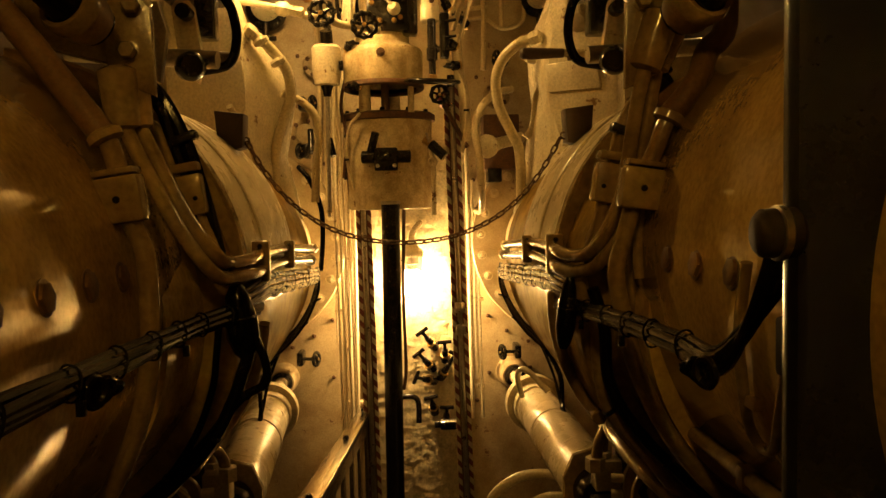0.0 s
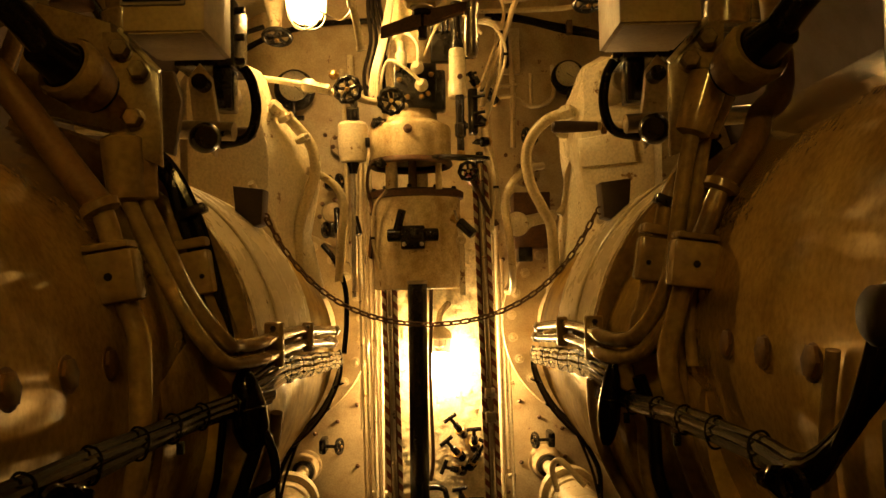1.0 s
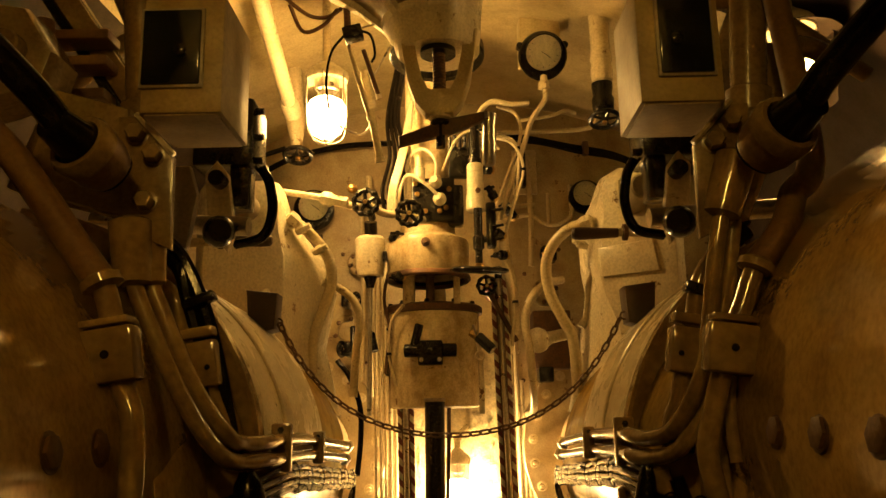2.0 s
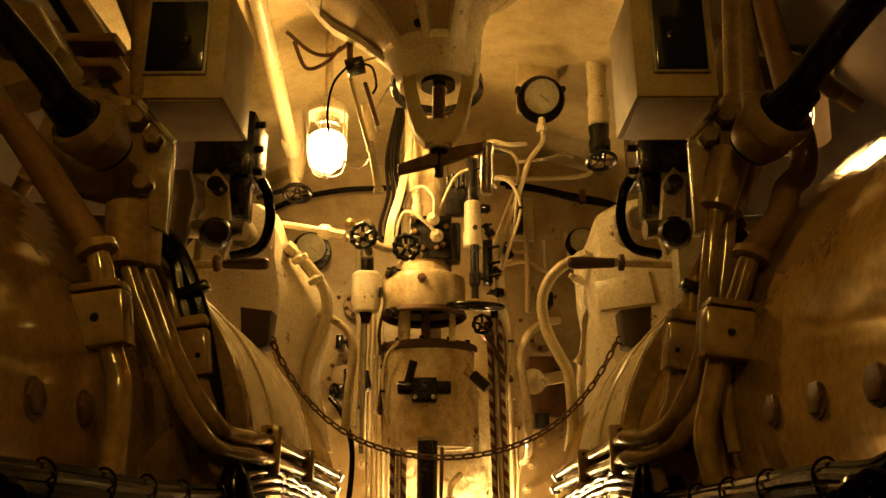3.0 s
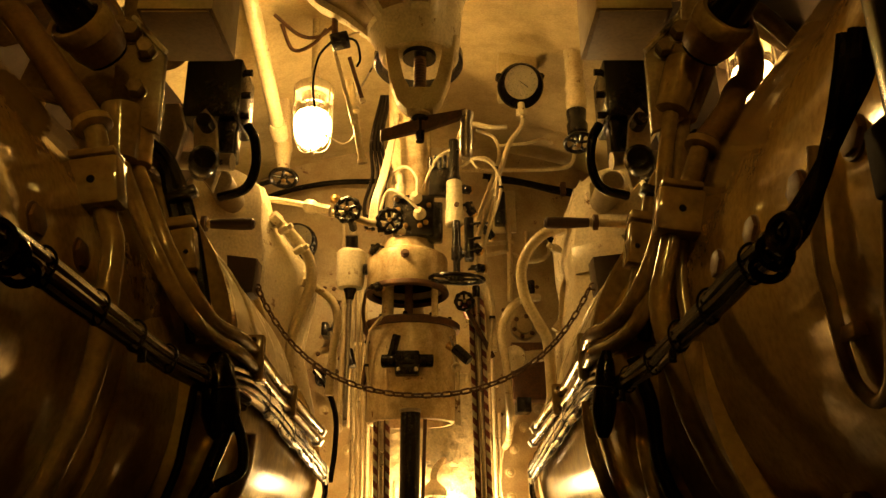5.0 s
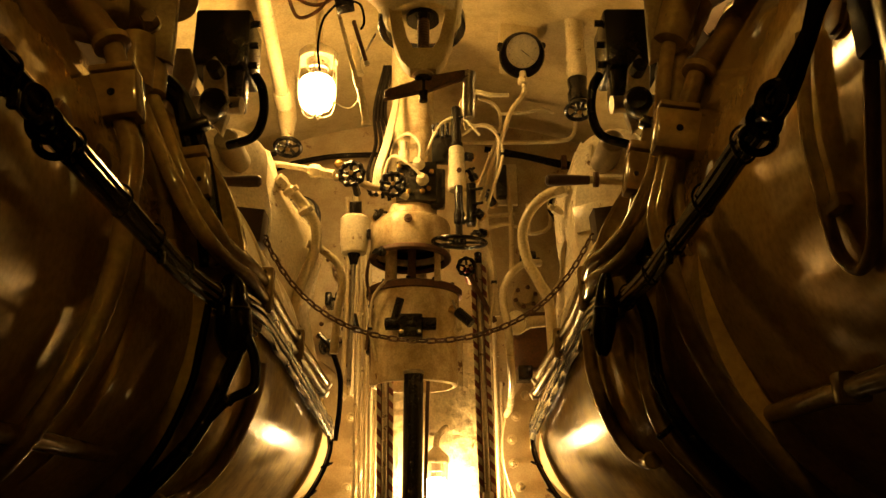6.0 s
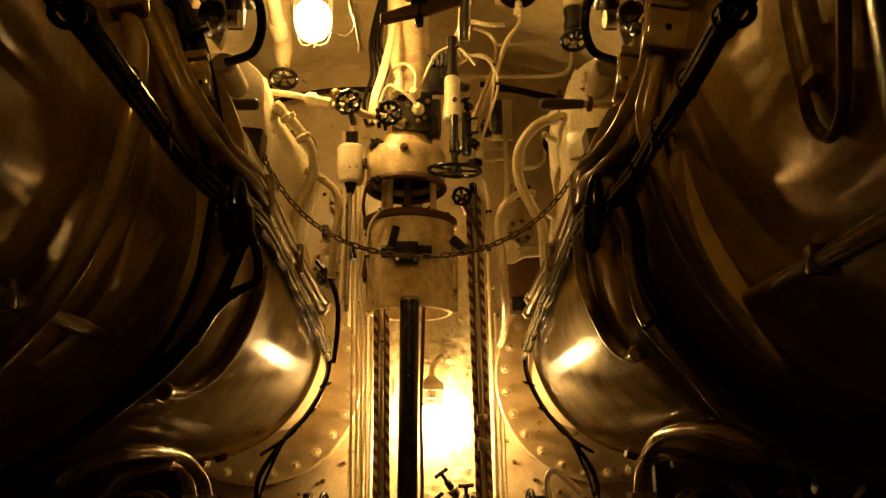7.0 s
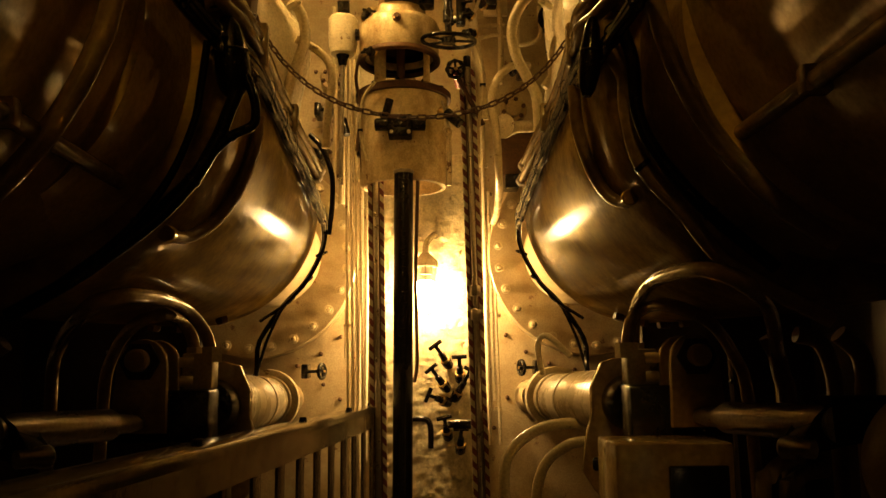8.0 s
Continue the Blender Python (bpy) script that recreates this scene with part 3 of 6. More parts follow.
def cable_bundle(s):
    """Cables laced together along the aisle side, then on along the forward barrel and round its rim."""
    b = thing("cable_bundle", (s * 0.285, 0.9, 1.33), "bundle of black cables laced together along the torpedo tube", "cable bundle", "cable bundles")
    offs = [(0.002, 0.0092), (-0.003, 0.003), (0.005, 0.002), (-0.003, -0.0045), (0.003, -0.0098)]
    rng = random.Random(3 + s)
    X = 0.286 if s < 0 else 0.274

    def lie(y):
        """Height of the bundle, which sags a little on its way forward."""
        return 1.333 + 0.036 * (1.22 - y) if s < 0 else 1.328 + 0.05 * (1.2 - y)
    drift = 0.03 if s < 0 else 0.018
    for k, (dx, dz) in enumerate(offs):
        pts = []
        y0 = 0.7 if s > 0 else 0.3
        for j in range(9):
            y = y0 + (1.36 - y0) * j / 8
            w = 0.0016
            pts.append(V(s * (X - drift * max(0, (y - 1.08) / 0.25) + dx + rng.uniform(-w, w)), y, lie(y) + dz + rng.uniform(-w, w)))
        if s > 0:
            pts = [V(0.3 + dz * 0.9, 0.63 + dx, 1.455), V(0.297 + dz * 0.9, 0.638 + dx, 1.43), V(0.29 + dz * 0.8, 0.655 + dx, 1.4 + dz)] + pts
        part("cable", pipe(B(), pts, 0.0054, 8, 4), BLACK, b)
    for y in (0.42, 0.55, 0.68, 0.79, 0.9, 1.0, 1.1, 1.2, 1.29):
        if y > 0.7 or s < 0:
            bm = B()
            sec = [V(s * (X - drift * max(0, (y - 1.08) / 0.25) + 0.001 + 0.0105 * math.cos(a)), y + 0.002 * math.sin(3 * a), lie(y) + 0.0165 * math.sin(a)) for a in [2 * math.pi * i / 14 for i in range(15)]]
            pipe(bm, sec, 0.0013, 6, 2)
            if int(y * 100) % 4 == 0:
                box(bm, (s * (X - 0.008 - drift * max(0, (y - 1.08) / 0.25)), y, lie(y) - 0.021), (0.008, 0.006, 0.014), 0.001)
            part("tie", bm, BLACK, b)
    if s > 0:
        part("riser_block", box(B(), (0.318, 0.645, 1.372), (0.026, 0.03, 0.05), 0.004), DARK_TONE, b)
    # knot of loose turns near the after end
    t = thing("cable_knot", (s * 0.275, 0.68, 1.34), "knot of loose cable turns hanging on the bundle", "cable", "cable knots")
    for k in range(3):
        part("turn", torus(B(), V(s * (X - 0.012 + 0.004 * k), 0.7 + 0.025 * k, lie(0.7) - 0.012 - 0.004 * k), (s * (0.9 - 0.3 * k), 0.35, 0.3 * k), 0.012, 0.004, 22, 6), BLACK, t)
    # forward length
    f = thing("cable_bundle", (s * 0.265, 1.9, 1.3), "bundle of lead-sheathed cables tied along the forward tube barrel", "cable bundle", "cable bundles")

    def mid(y):
        return 1.358 - 0.076 * (y - 1.4) / 1.03

    def skin(y):
        return 0.364 - 0.014 * (y - 1.46) / 0.95
    offs = [(0.0, 0.0165), (-0.005, 0.0055), (-0.005, -0.0055), (0.001, -0.0165)]
    for k, (dx, dz) in enumerate(offs):
        pts = [V(s * 0.262, 1.27, 1.345 + dz), V(s * (0.256 + dx), 1.37, 1.352 + dz)]
        for j in range(19):
            y = 1.48 + 0.9 * j / 18
            pts.append(V(s * (CX - math.sqrt(skin(y) ** 2 - (mid(y) + dz - CZ) ** 2) + dx + rng.uniform(-0.0004, 0.0004)), y, mid(y) + dz * (1 + 0.12 * math.sin(y * 48 + k)) + 0.0012 * math.sin(y * 24)))
        r = 0.352
        for a in (-13, -23, -35, -49, -63) if k < 2 else (-14, -25, -38, -50):
            pts.append(ring(s, a, 2.455 + 0.022 * k, r - 0.004 * k))
        if k > 1:
            pts += [V(s * (0.44 + 0.02 * (k - 2)), 2.46, 0.95), V(s * 0.455, 2.4, 0.86), V(s * 0.47, 2.3, 0.82)]
        part("cable", pipe(B(), pts, 0.0046 if k < 3 else 0.0075, 8, 4), CABLE if k < 3 else BLACK, f)
    for y in (1.5, 1.63, 1.76, 1.9, 2.03, 2.17, 2.31):
        z = mid(y)
        x = CX - math.sqrt(skin(y) ** 2 - (z - CZ) ** 2)
        sec = [V(s * (x - 0.004 + 0.0085 * math.cos(a)), y + 0.003 * math.sin(a + 9 * y), z + 0.0225 * math.sin(a)) for a in [2 * math.pi * i / 12 for i in range(13)]]
        part("tie", pipe(B(), sec, 0.0008, 6, 2), BLACK, f)
    for a in (-20, -34, -46):
        k = part("tie", torus(B(), ring(s, a, 2.47, 0.352), (s * math.sin(radians(a)), 0, -math.cos(radians(a))), 0.017, 0.0025, 16, 6), BLACK, f)
    # the black boot where the two lengths meet
    o = thing("cable_boot", (s * 0.283, 1.36, 1.3), "black boot over the cable junction", "cable boot", "cable boots")
    wide = 1.0 if s < 0 else 0.62
    x = 0.262 if s < 0 else 0.246
    part("boot", lathe(B(), (s * (x + 0.006), 1.25, 1.375), (-s * 0.1, 0.05, -1), [(0, 0.01 * wide), (0.014, 0.018 * wide), (0.05, 0.025 * wide), (0.08, 0.026 * wide), (0.105, 0.018 * wide), (0.115, 0.01 * wide)], 20), BLACK, o)
    part("band", torus(B(), (s * (x + 0.002), 1.252, 1.325), (-s * 0.1, 0.05, -1), 0.0255 * wide, 0.002, 20, 6), BLACKM, o)
    # heavy hoses that hang from it, round the end of the rear barrel
    if s < 0:
        hang = ([(0.24, 1.25, 1.29), (0.229, 1.25, 1.262), (0.225, 1.25, 1.236), (0.23, 1.25, 1.218), (0.259, 1.25, 1.203), (0.284, 1.25, 1.178), (0.33, 1.25, 1.125), (0.4, 1.245, 1.06), (0.515, 1.24, 0.97)],
                [(0.262, 1.25, 1.31), (0.252, 1.25, 1.274), (0.264, 1.25, 1.235), (0.278, 1.25, 1.197), (0.308, 1.245, 1.14), (0.36, 1.24, 1.08), (0.45, 1.235, 1.01), (0.54, 1.23, 0.955)],
                [(0.291, 1.235, 1.335), (0.298, 1.235, 1.27), (0.306, 1.235, 1.217), (0.335, 1.235, 1.144), (0.38, 1.235, 1.08), (0.43, 1.23, 1.03)])
        radii = (0.0068, 0.0098, 0.0055)
    else:
        hang = ([(0.268, 1.25, 1.37), (0.28, 1.255, 1.32), (0.294, 1.255, 1.288), (0.296, 1.255, 1.236), (0.315, 1.255, 1.16), (0.37, 1.255, 1.093), (0.433, 1.255, 1.017), (0.56, 1.24, 0.94)],
                [(0.28, 1.22, 1.36), (0.298, 1.22, 1.3), (0.303, 1.22, 1.22), (0.335, 1.22, 1.155), (0.395, 1.22, 1.085), (0.48, 1.22, 1.01)])
        radii = (0.0115, 0.0095)
    for k, pts in enumerate(hang):
        h = thing("hose", (s * pts[3][0], pts[3][1], pts[3][2]), "stout brown-painted hose hanging round the tube end" if s > 0 and not k else "heavy black rubber hose hanging round the tube end", "hose", "hanging hoses")
        part("hose_body", pipe(B(), [V(s * x, y, z) for x, y, z in pts], radii[k], 12, 5), TUBE if s > 0 and not k else BLACK, h)
        a, b = V(s * pts[4][0], pts[4][1], pts[4][2]), V(s * pts[5][0], pts[5][1], pts[5][2])
        part("hose_clip", lathe(B(), a, b - a, [(-0.004, radii[k]), (-0.003, radii[k] + 0.002), (0.003, radii[k] + 0.002), (0.004, radii[k])], 14), BLACKM, h)
    # bow-shaped pipe hook on the forward barrel
    k = thing("pipe_hook", (s * 0.34, 1.62, 1.25), "cream pipe bent round the forward barrel", "pipe", "bent pipes on the tubes")
    bend = [(-5, 1.43, 0.362), (-13, 1.44, 0.362), (-24, 1.44, 0.361), (-33, 1.43, 0.36), (-39, 1.4, 0.36), (-42, 1.36, 0.36), (-43, 1.3, 0.36)] if s < 0 else [(2, 1.42, 0.366), (-8, 1.42, 0.366), (-17, 1.42, 0.364), (-24, 1.42, 0.362), (-29, 1.4, 0.362), (-32, 1.36, 0.361), (-32, 1.33, 0.361)]
    # Brown in place of cream: the hook's backlit shade is in the colour.
    part("tube", pipe(B(), [ring(s, a, y, r) for a, y, r in bend], 0.0105, 12, 4), TUBE, k)
    a, y, r = bend[-1]
    part("end_cap", rod(B(), ring(s, a, y - 0.008, r), ring(s, a, y + 0.012, r - 0.002), 0.0125, seg=16, bev=0.002), FORE, k)


for s in (-1, 1):
    conduits(s)
    cable_bundle(s)


# ---- upper gear over the tubes ----
def control_box(s):
    x0, x1 = (0.277, 0.38) if s < 0 else (0.242, 0.346)
    mid = (x0 + x1) / 2
    y0, y1, z0, z1 = 1.105, 1.235, 1.815, 1.972
    c = thing("control_box", (s * mid, 1.17, z0), "cream steel control box with a smoked window, under the hull", "control box", "control boxes")
    poly = [(s * x0, y0, z0), (s * x1, y0, z0), (s * x1, y0, z1), (s * x0, y0, z1)]
    part("housing", slab(B(), poly, (0, y1 - y0, 0), 0.004), CASE, c)
    a, b = (x0 + 0.028, x1 + 0.002) if s < 0 else (x0 + 0.027, x1 - 0.008)
    wm = (a + b) / 2 - 0.002
    part("window_frame", box(B(), (s * wm, y0 - 0.001, z0 + 0.086), (b - a + 0.004, 0.006, 0.108), 0.002), GREY, c)
    w = part("window", box(B(), (s * wm, y0 - 0.003, z0 + 0.086), (b - a - 0.004, 0.008, 0.1), 0.002), SMOKED, c)
    part("knob", lathe(B(), (s * (wm - 0.012), y0 - 0.007, z0 + 0.08), (0, -1, 0), [(0, 0.008), (0.004, 0.008), (0.006, 0.005)], 14), BLACKM, w)
    part("bottom_seam", slab(B(), [(s * (x0 + 0.006), y0 + 0.004, z0 + 0.001), (s * (x1 - 0.006), y0 + 0.004, z0 + 0.001), (s * (x1 - 0.006), y1 - 0.004, z0 + 0.001), (s * (x0 + 0.006), y1 - 0.004, z0 + 0.001)], (0, 0, -0.003), 0.001), CASE, c)
    part("hanger", rod(B(), (s * mid, 1.17, 1.96), (s * mid, 1.18, 2.66), 0.018), GREY, c)


def lever_gear(s):
    # bolted bracket
    dx = 0.0 if s < 0 else 0.034
    b = thing("bracket", (s * 0.37, 1.16, 1.66), "cream steel bracket plate with big hexagon bolts", "bracket", "bracket plates")
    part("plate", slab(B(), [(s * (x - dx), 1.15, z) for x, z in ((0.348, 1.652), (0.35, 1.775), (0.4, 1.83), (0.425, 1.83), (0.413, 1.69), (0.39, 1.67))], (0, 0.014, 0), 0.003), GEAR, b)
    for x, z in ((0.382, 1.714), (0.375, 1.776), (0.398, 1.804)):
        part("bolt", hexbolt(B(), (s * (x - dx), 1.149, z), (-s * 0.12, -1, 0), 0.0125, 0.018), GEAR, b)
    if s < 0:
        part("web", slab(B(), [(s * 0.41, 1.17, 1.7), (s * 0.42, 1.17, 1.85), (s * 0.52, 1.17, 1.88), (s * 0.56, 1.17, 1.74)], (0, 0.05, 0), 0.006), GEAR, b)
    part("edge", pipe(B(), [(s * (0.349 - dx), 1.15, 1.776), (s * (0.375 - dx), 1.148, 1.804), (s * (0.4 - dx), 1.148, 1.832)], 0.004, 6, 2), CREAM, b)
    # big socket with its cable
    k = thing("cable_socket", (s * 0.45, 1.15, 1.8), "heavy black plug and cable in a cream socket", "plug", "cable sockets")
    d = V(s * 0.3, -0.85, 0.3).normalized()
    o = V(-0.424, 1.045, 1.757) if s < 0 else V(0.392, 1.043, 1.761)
    # Socket body is red-brown in place of the shade on it.
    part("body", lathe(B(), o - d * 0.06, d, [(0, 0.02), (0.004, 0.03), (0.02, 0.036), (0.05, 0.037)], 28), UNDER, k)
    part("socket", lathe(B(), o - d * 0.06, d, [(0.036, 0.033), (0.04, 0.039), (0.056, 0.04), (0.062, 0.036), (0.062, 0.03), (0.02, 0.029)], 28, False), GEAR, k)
    part("plug", lathe(B(), o - d * 0.06, d, [(0, 0.029), (0.06, 0.029), (0.07, 0.025), (0.1, 0.021)], 20), BLACK, k)
    part("cable", pipe(B(), [o + d * 0.02, o + V(s * 0.035, -0.05, 0.05), o + V(s * 0.1, -0.12, 0.12), o + V(s * 0.22, -0.2, 0.22), o + V(s * 0.4, -0.3, 0.36)], 0.018, 12), BLACK, k)
    # struts and stringers above, further out
    for p0, p1, r in (((0.5, 1.55, 2.03), (0.66, 1.62, 2.36), 0.034), ((0.44, 1.28, 1.86), (0.47, 1.25, 2.35), 0.026)):
        q = thing("strut", (s * p0[0], p0[1], p0[2]), "cream-painted steel strut slanting up to the hull", "strut", "slanting struts")
        part("rod", rod(B(), (s * p0[0], p0[1], p0[2]), (s * p1[0], p1[1], p1[2]), r, seg=18), GEAR, q)
        part("collar", rod(B(), (s * p0[0], p0[1], p0[2]), V(s * p0[0], p0[1], p0[2]).lerp(V(s * p1[0], p1[1], p1[2]), 0.08), r * 1.3, seg=18, bev=0.003), GEAR, q)
    # raised cover over the crown of the forward barrel, with ribs on it
    w = thing("tube_cover", (s * 0.45, 1.6, 1.6), "stained cream steel cover with an end flange, over the torpedo tube", "cover", "tube covers")
    y0, a0, r0, k = (1.33, 14, 0.357, 0.0008) if s < 0 else (1.46, 14, 0.36, 0.0007)
    angles = [a0 + 76 * n / 16 for n in range(17)]

    def over(a):
        return r0 + k * (a - a0)
    bm = B()
    rows = []
    for y, d in ((y0, -0.05), (y0, -0.003), (y0 + 0.003, 0.0), (y0 + 0.12, 0.001), (y0 + 0.3, 0.0), (1.92, -0.004), (1.925, -0.05)):
        rows.append([bm.verts.new(ring(s, a, y, max(0.3, over(a) + d))) for a in angles])
    for p, q in zip(rows, rows[1:]):
        for n in range(len(p) - 1):
            bm.faces.new((p[n], p[n + 1], q[n + 1], q[n]))
    bm.faces.new([p[0] for p in rows])
    bm.faces.new([p[-1] for p in rows][::-1])
    part("shell", bm, CREAM, w)
    bm = B()
    rows = []
    for y, r, up in ((y0 - 0.004, 0.33, 0.0), (y0 - 0.034, 0.33, 0.0), (y0 - 0.038, 0.336, 0.0), (y0 - 0.038, 0.364, 1.0), (y0 - 0.034, 0.369, 1.0), (y0 - 0.004, 0.369, 1.0), (y0, 0.364, 1.0)):
        rows.append([bm.verts.new(ring(s, a, y, r + up * k * (a - a0))) for a in angles])
    for p, q in zip(rows, rows[1:] + rows[:1]):
        for n in range(len(p) - 1):
            bm.faces.new((p[n], p[n + 1], q[n + 1], q[n]))
    bm.faces.new([p[0] for p in rows])
    bm.faces.new([p[-1] for p in rows][::-1])
    # Browner than the shell: shade on the after face is in the colour.
    part("end_flange", bm, TUBE, w)
    part("seam", pipe(B(), [ring(s, a, y0 + 0.2, over(a) - 0.002) for a in angles[::2]], 0.007, 8, 3), CREAM, w)
    # linkage: two lever arms on a shaft
    l = thing("linkage", (s * 0.42, 1.45, 1.75), "greasy steel lever arms on a shaft", "linkage", "linkages")
    part("lever", slab(B(), [(s * 0.375, 1.5, 1.72), (s * 0.365, 1.5, 1.76), (s * 0.38, 1.5, 1.86), (s * 0.4, 1.5, 1.885), (s * 0.42, 1.5, 1.86), (s * 0.41, 1.5, 1.76)], (0, 0.02, 0), 0.004), CREAM, l)
    part("boss", rod(B(), (s * 0.392, 1.47, 1.845), (s * 0.392, 1.53, 1.845), 0.014, seg=16, bev=0.002), BLACKM, l)
    part("shaft", rod(B(), (s * 0.33, 1.46, 1.755), (s * 0.6, 1.48, 1.775), 0.016, seg=14), STEEL, l)
    part("knuckle", lathe(B(), (s * 0.36, 1.4, 1.735), (s * 0.35, 0.9, 0.12), [(0, 0.018), (0.01, 0.025), (0.04, 0.025), (0.055, 0.016), (0.09, 0.016)], 18), BLACKM, l)
    part("second_lever", slab(B(), [(s * 0.42, 1.42, 1.71), (s * 0.405, 1.42, 1.8), (s * 0.42, 1.42, 1.85), (s * 0.445, 1.42, 1.85), (s * 0.45, 1.42, 1.72)], (0, 0.02, 0), 0.004), GREY, l)
    # black motor with a looped cable
    m = thing("electric_motor", (s * 0.4, 1.62, 1.88), "small black electric actuator with a looped cable", "motor", "actuator motors")
    part("body", box(B(), (s * 0.405, 1.6, 1.955), (0.11, 0.11, 0.13), 0.008), BLACKM, m)
    part("cover", box(B(), (s * 0.375, 1.58, 1.86), (0.035, 0.05, 0.09), 0.004), BLACKM, m)
    for z in (1.905, 1.95, 2.0):
        part("bolt", rod(B(), (s * 0.352, 1.57, z), (s * 0.336, 1.57, z), 0.007, seg=8), BLACKM, m)
    part("cable", pipe(B(), [V(s * 0.345, 1.6, 1.9), V(s * 0.33, 1.6, 1.87), V(s * 0.326, 1.61, 1.82), V(s * 0.345, 1.62, 1.775), V(s * 0.4, 1.64, 1.765)], 0.0095, 10), BLACK, m)
    # gear housing with round head, grip and boss
    g = thing("gear_housing", (s * 0.47, 2.3, 1.6), "cream-painted cast gear housing with a round head", "gear housing", "gear housings")
    # edge of the slanting front plate and of the swelling body behind it: height, plate, body
    if s < 0:
        hx, hz, xo, edge = 0.524, 1.991, 0.6, ((2.013, 0.456, 0.462), (1.934, 0.458, 0.413), (1.872, 0.436, 0.36), (1.821, 0.432, 0.335), (1.769, 0.437, 0.342), (1.622, 0.462, 0.366))
    else:
        hx, hz, xo, edge = 0.474, 1.989, 0.56, ((2.045, 0.411, 0.42), (1.948, 0.413, 0.372), (1.846, 0.39, 0.378), (1.789, 0.396, 0.388), (1.73, 0.407, 0.38), (1.639, 0.427, 0.366))

    def face(x, z, out=0.0):
        """A point on the front plate, which is turned towards the aisle."""
        return V(s * x, 2.1 + (xo - x) * 0.9 - out, z)
    head = [(hx + 0.082 * math.cos(radians(a)), hz + 0.082 * math.sin(radians(a))) for a in range(0, 145, 16)]
    outline = [(hx + 0.08, edge[-1][0])] + head + [(x, z) for z, x, _ in edge]
    part("front_plate", slab(B(), [face(x, z) for x, z in outline], (s * 0.03, 0.033, 0), 0.006), CREAM_CLEAN, g)
    bm = B()
    rows = []
    for deep, k, up in ((0.04, 0.0, 0.0), (0.09, 0.6, 0.02), (0.15, 1.0, 0.045), (0.23, 1.0, 0.04), (0.28, 0.6, 0.02), (0.3, 0.1, -0.03)):
        top = [(hx + 0.08, hz + up), (hx + 0.05, hz + 0.062 + up), (hx, hz + 0.078 + up), (hx - 0.045, hz + 0.06 + up)]
        side = [(a + (b - a) * k + 0.004, z + up * 0.5) for z, a, b in edge] + [(edge[-1][1] + (0.33 - edge[-1][1]) * k, 1.45)]
        rows.append([bm.verts.new(face(x, z, -deep)) for x, z in [(hx + 0.1, 1.45)] + top + side])
    for p, q in zip(rows, rows[1:]):
        for n in range(len(p)):
            bm.faces.new((p[n], p[(n + 1) % len(p)], q[(n + 1) % len(p)], q[n]))
    bm.faces.new(rows[0][::-1])
    bm.faces.new(rows[-1])
    part("casting", bm, CREAM_CLEAN, g)
    if s > 0:
        part("band", slab(B(), [face(x, z, 0.012) for x, z in ((0.388, 1.868), (0.505, 1.868), (0.515, 1.786), (0.395, 1.79))], (0.012, 0.012, 0), 0.005), CREAM_CLEAN, g)
        part("key", slab(B(), [face(x, z, 0.008) for x, z in ((0.43, 2.04), (0.443, 2.04), (0.443, 1.99), (0.43, 1.99))], (0.008, 0.008, 0), 0.002), CREAM_CLEAN, g)
    part("shaft_end", lathe(B(), face(hx, hz - 0.012, -0.01), (0, -1, 0.04), [(0, 0.036), (0.06, 0.034), (0.125, 0.032), (0.13, 0.027)], 24), GREY, g)
    for x, y, z in ((0.41, 2.33, 1.955), (0.366, 2.35, 1.9)):
        part("pipe_union", lathe(B(), (s * x, y, z), (-s * 0.8, -0.3, 0.35), [(-0.015, 0.009), (0.0, 0.013), (0.014, 0.013), (0.017, 0.009), (0.03, 0.008)], 6), CREAM_CLEAN, g)
    x0, x1 = (0.423, 0.53) if s < 0 else (0.29, 0.4)
    h = thing("hand_crank", (s * x1, 2.04, 1.868), "dark wooden grip on a steel rod", "crank", "hand cranks")
    part("grip", lathe(B(), (s * x0, 2.04, 1.862), (s, 0, 0), [(0, 0.009), (0.006, 0.0145), (0.03, 0.0155), (0.08, 0.013), (x1 - x0, 0.0115)], 16), WOOD, h)
    part("rod", rod(B(), (s * x1, 2.04, 1.863), (s * (x1 + 0.14), 2.06, 1.864), 0.0105), CREAM, h)
    part("collar", lathe(B(), (s * (x1 + 0.01), 2.04, 1.863), (s, 0, 0), [(0, 0.012), (0.002, 0.02), (0.012, 0.02), (0.014, 0.012)], 18), RUST, h)
    # wooden chain block
    q = thing("chain_block", (s * 0.4, 1.84, 1.6), "dark wooden block that holds the chain", "block", "chain blocks")
    part("block", slab(B(), [(s * 0.365, 1.82, 1.625), (s * 0.36, 1.82, 1.7), (s * 0.425, 1.82, 1.708), (s * 0.42, 1.82, 1.65), (s * 0.405, 1.82, 1.615)], (0, 0.06, 0), 0.003), WOOD, q)
    part("shackle", torus(B(), (s * 0.362, 1.85, 1.642), (0, 1, 0), 0.008, 0.002, 14, 6), RUST, q)


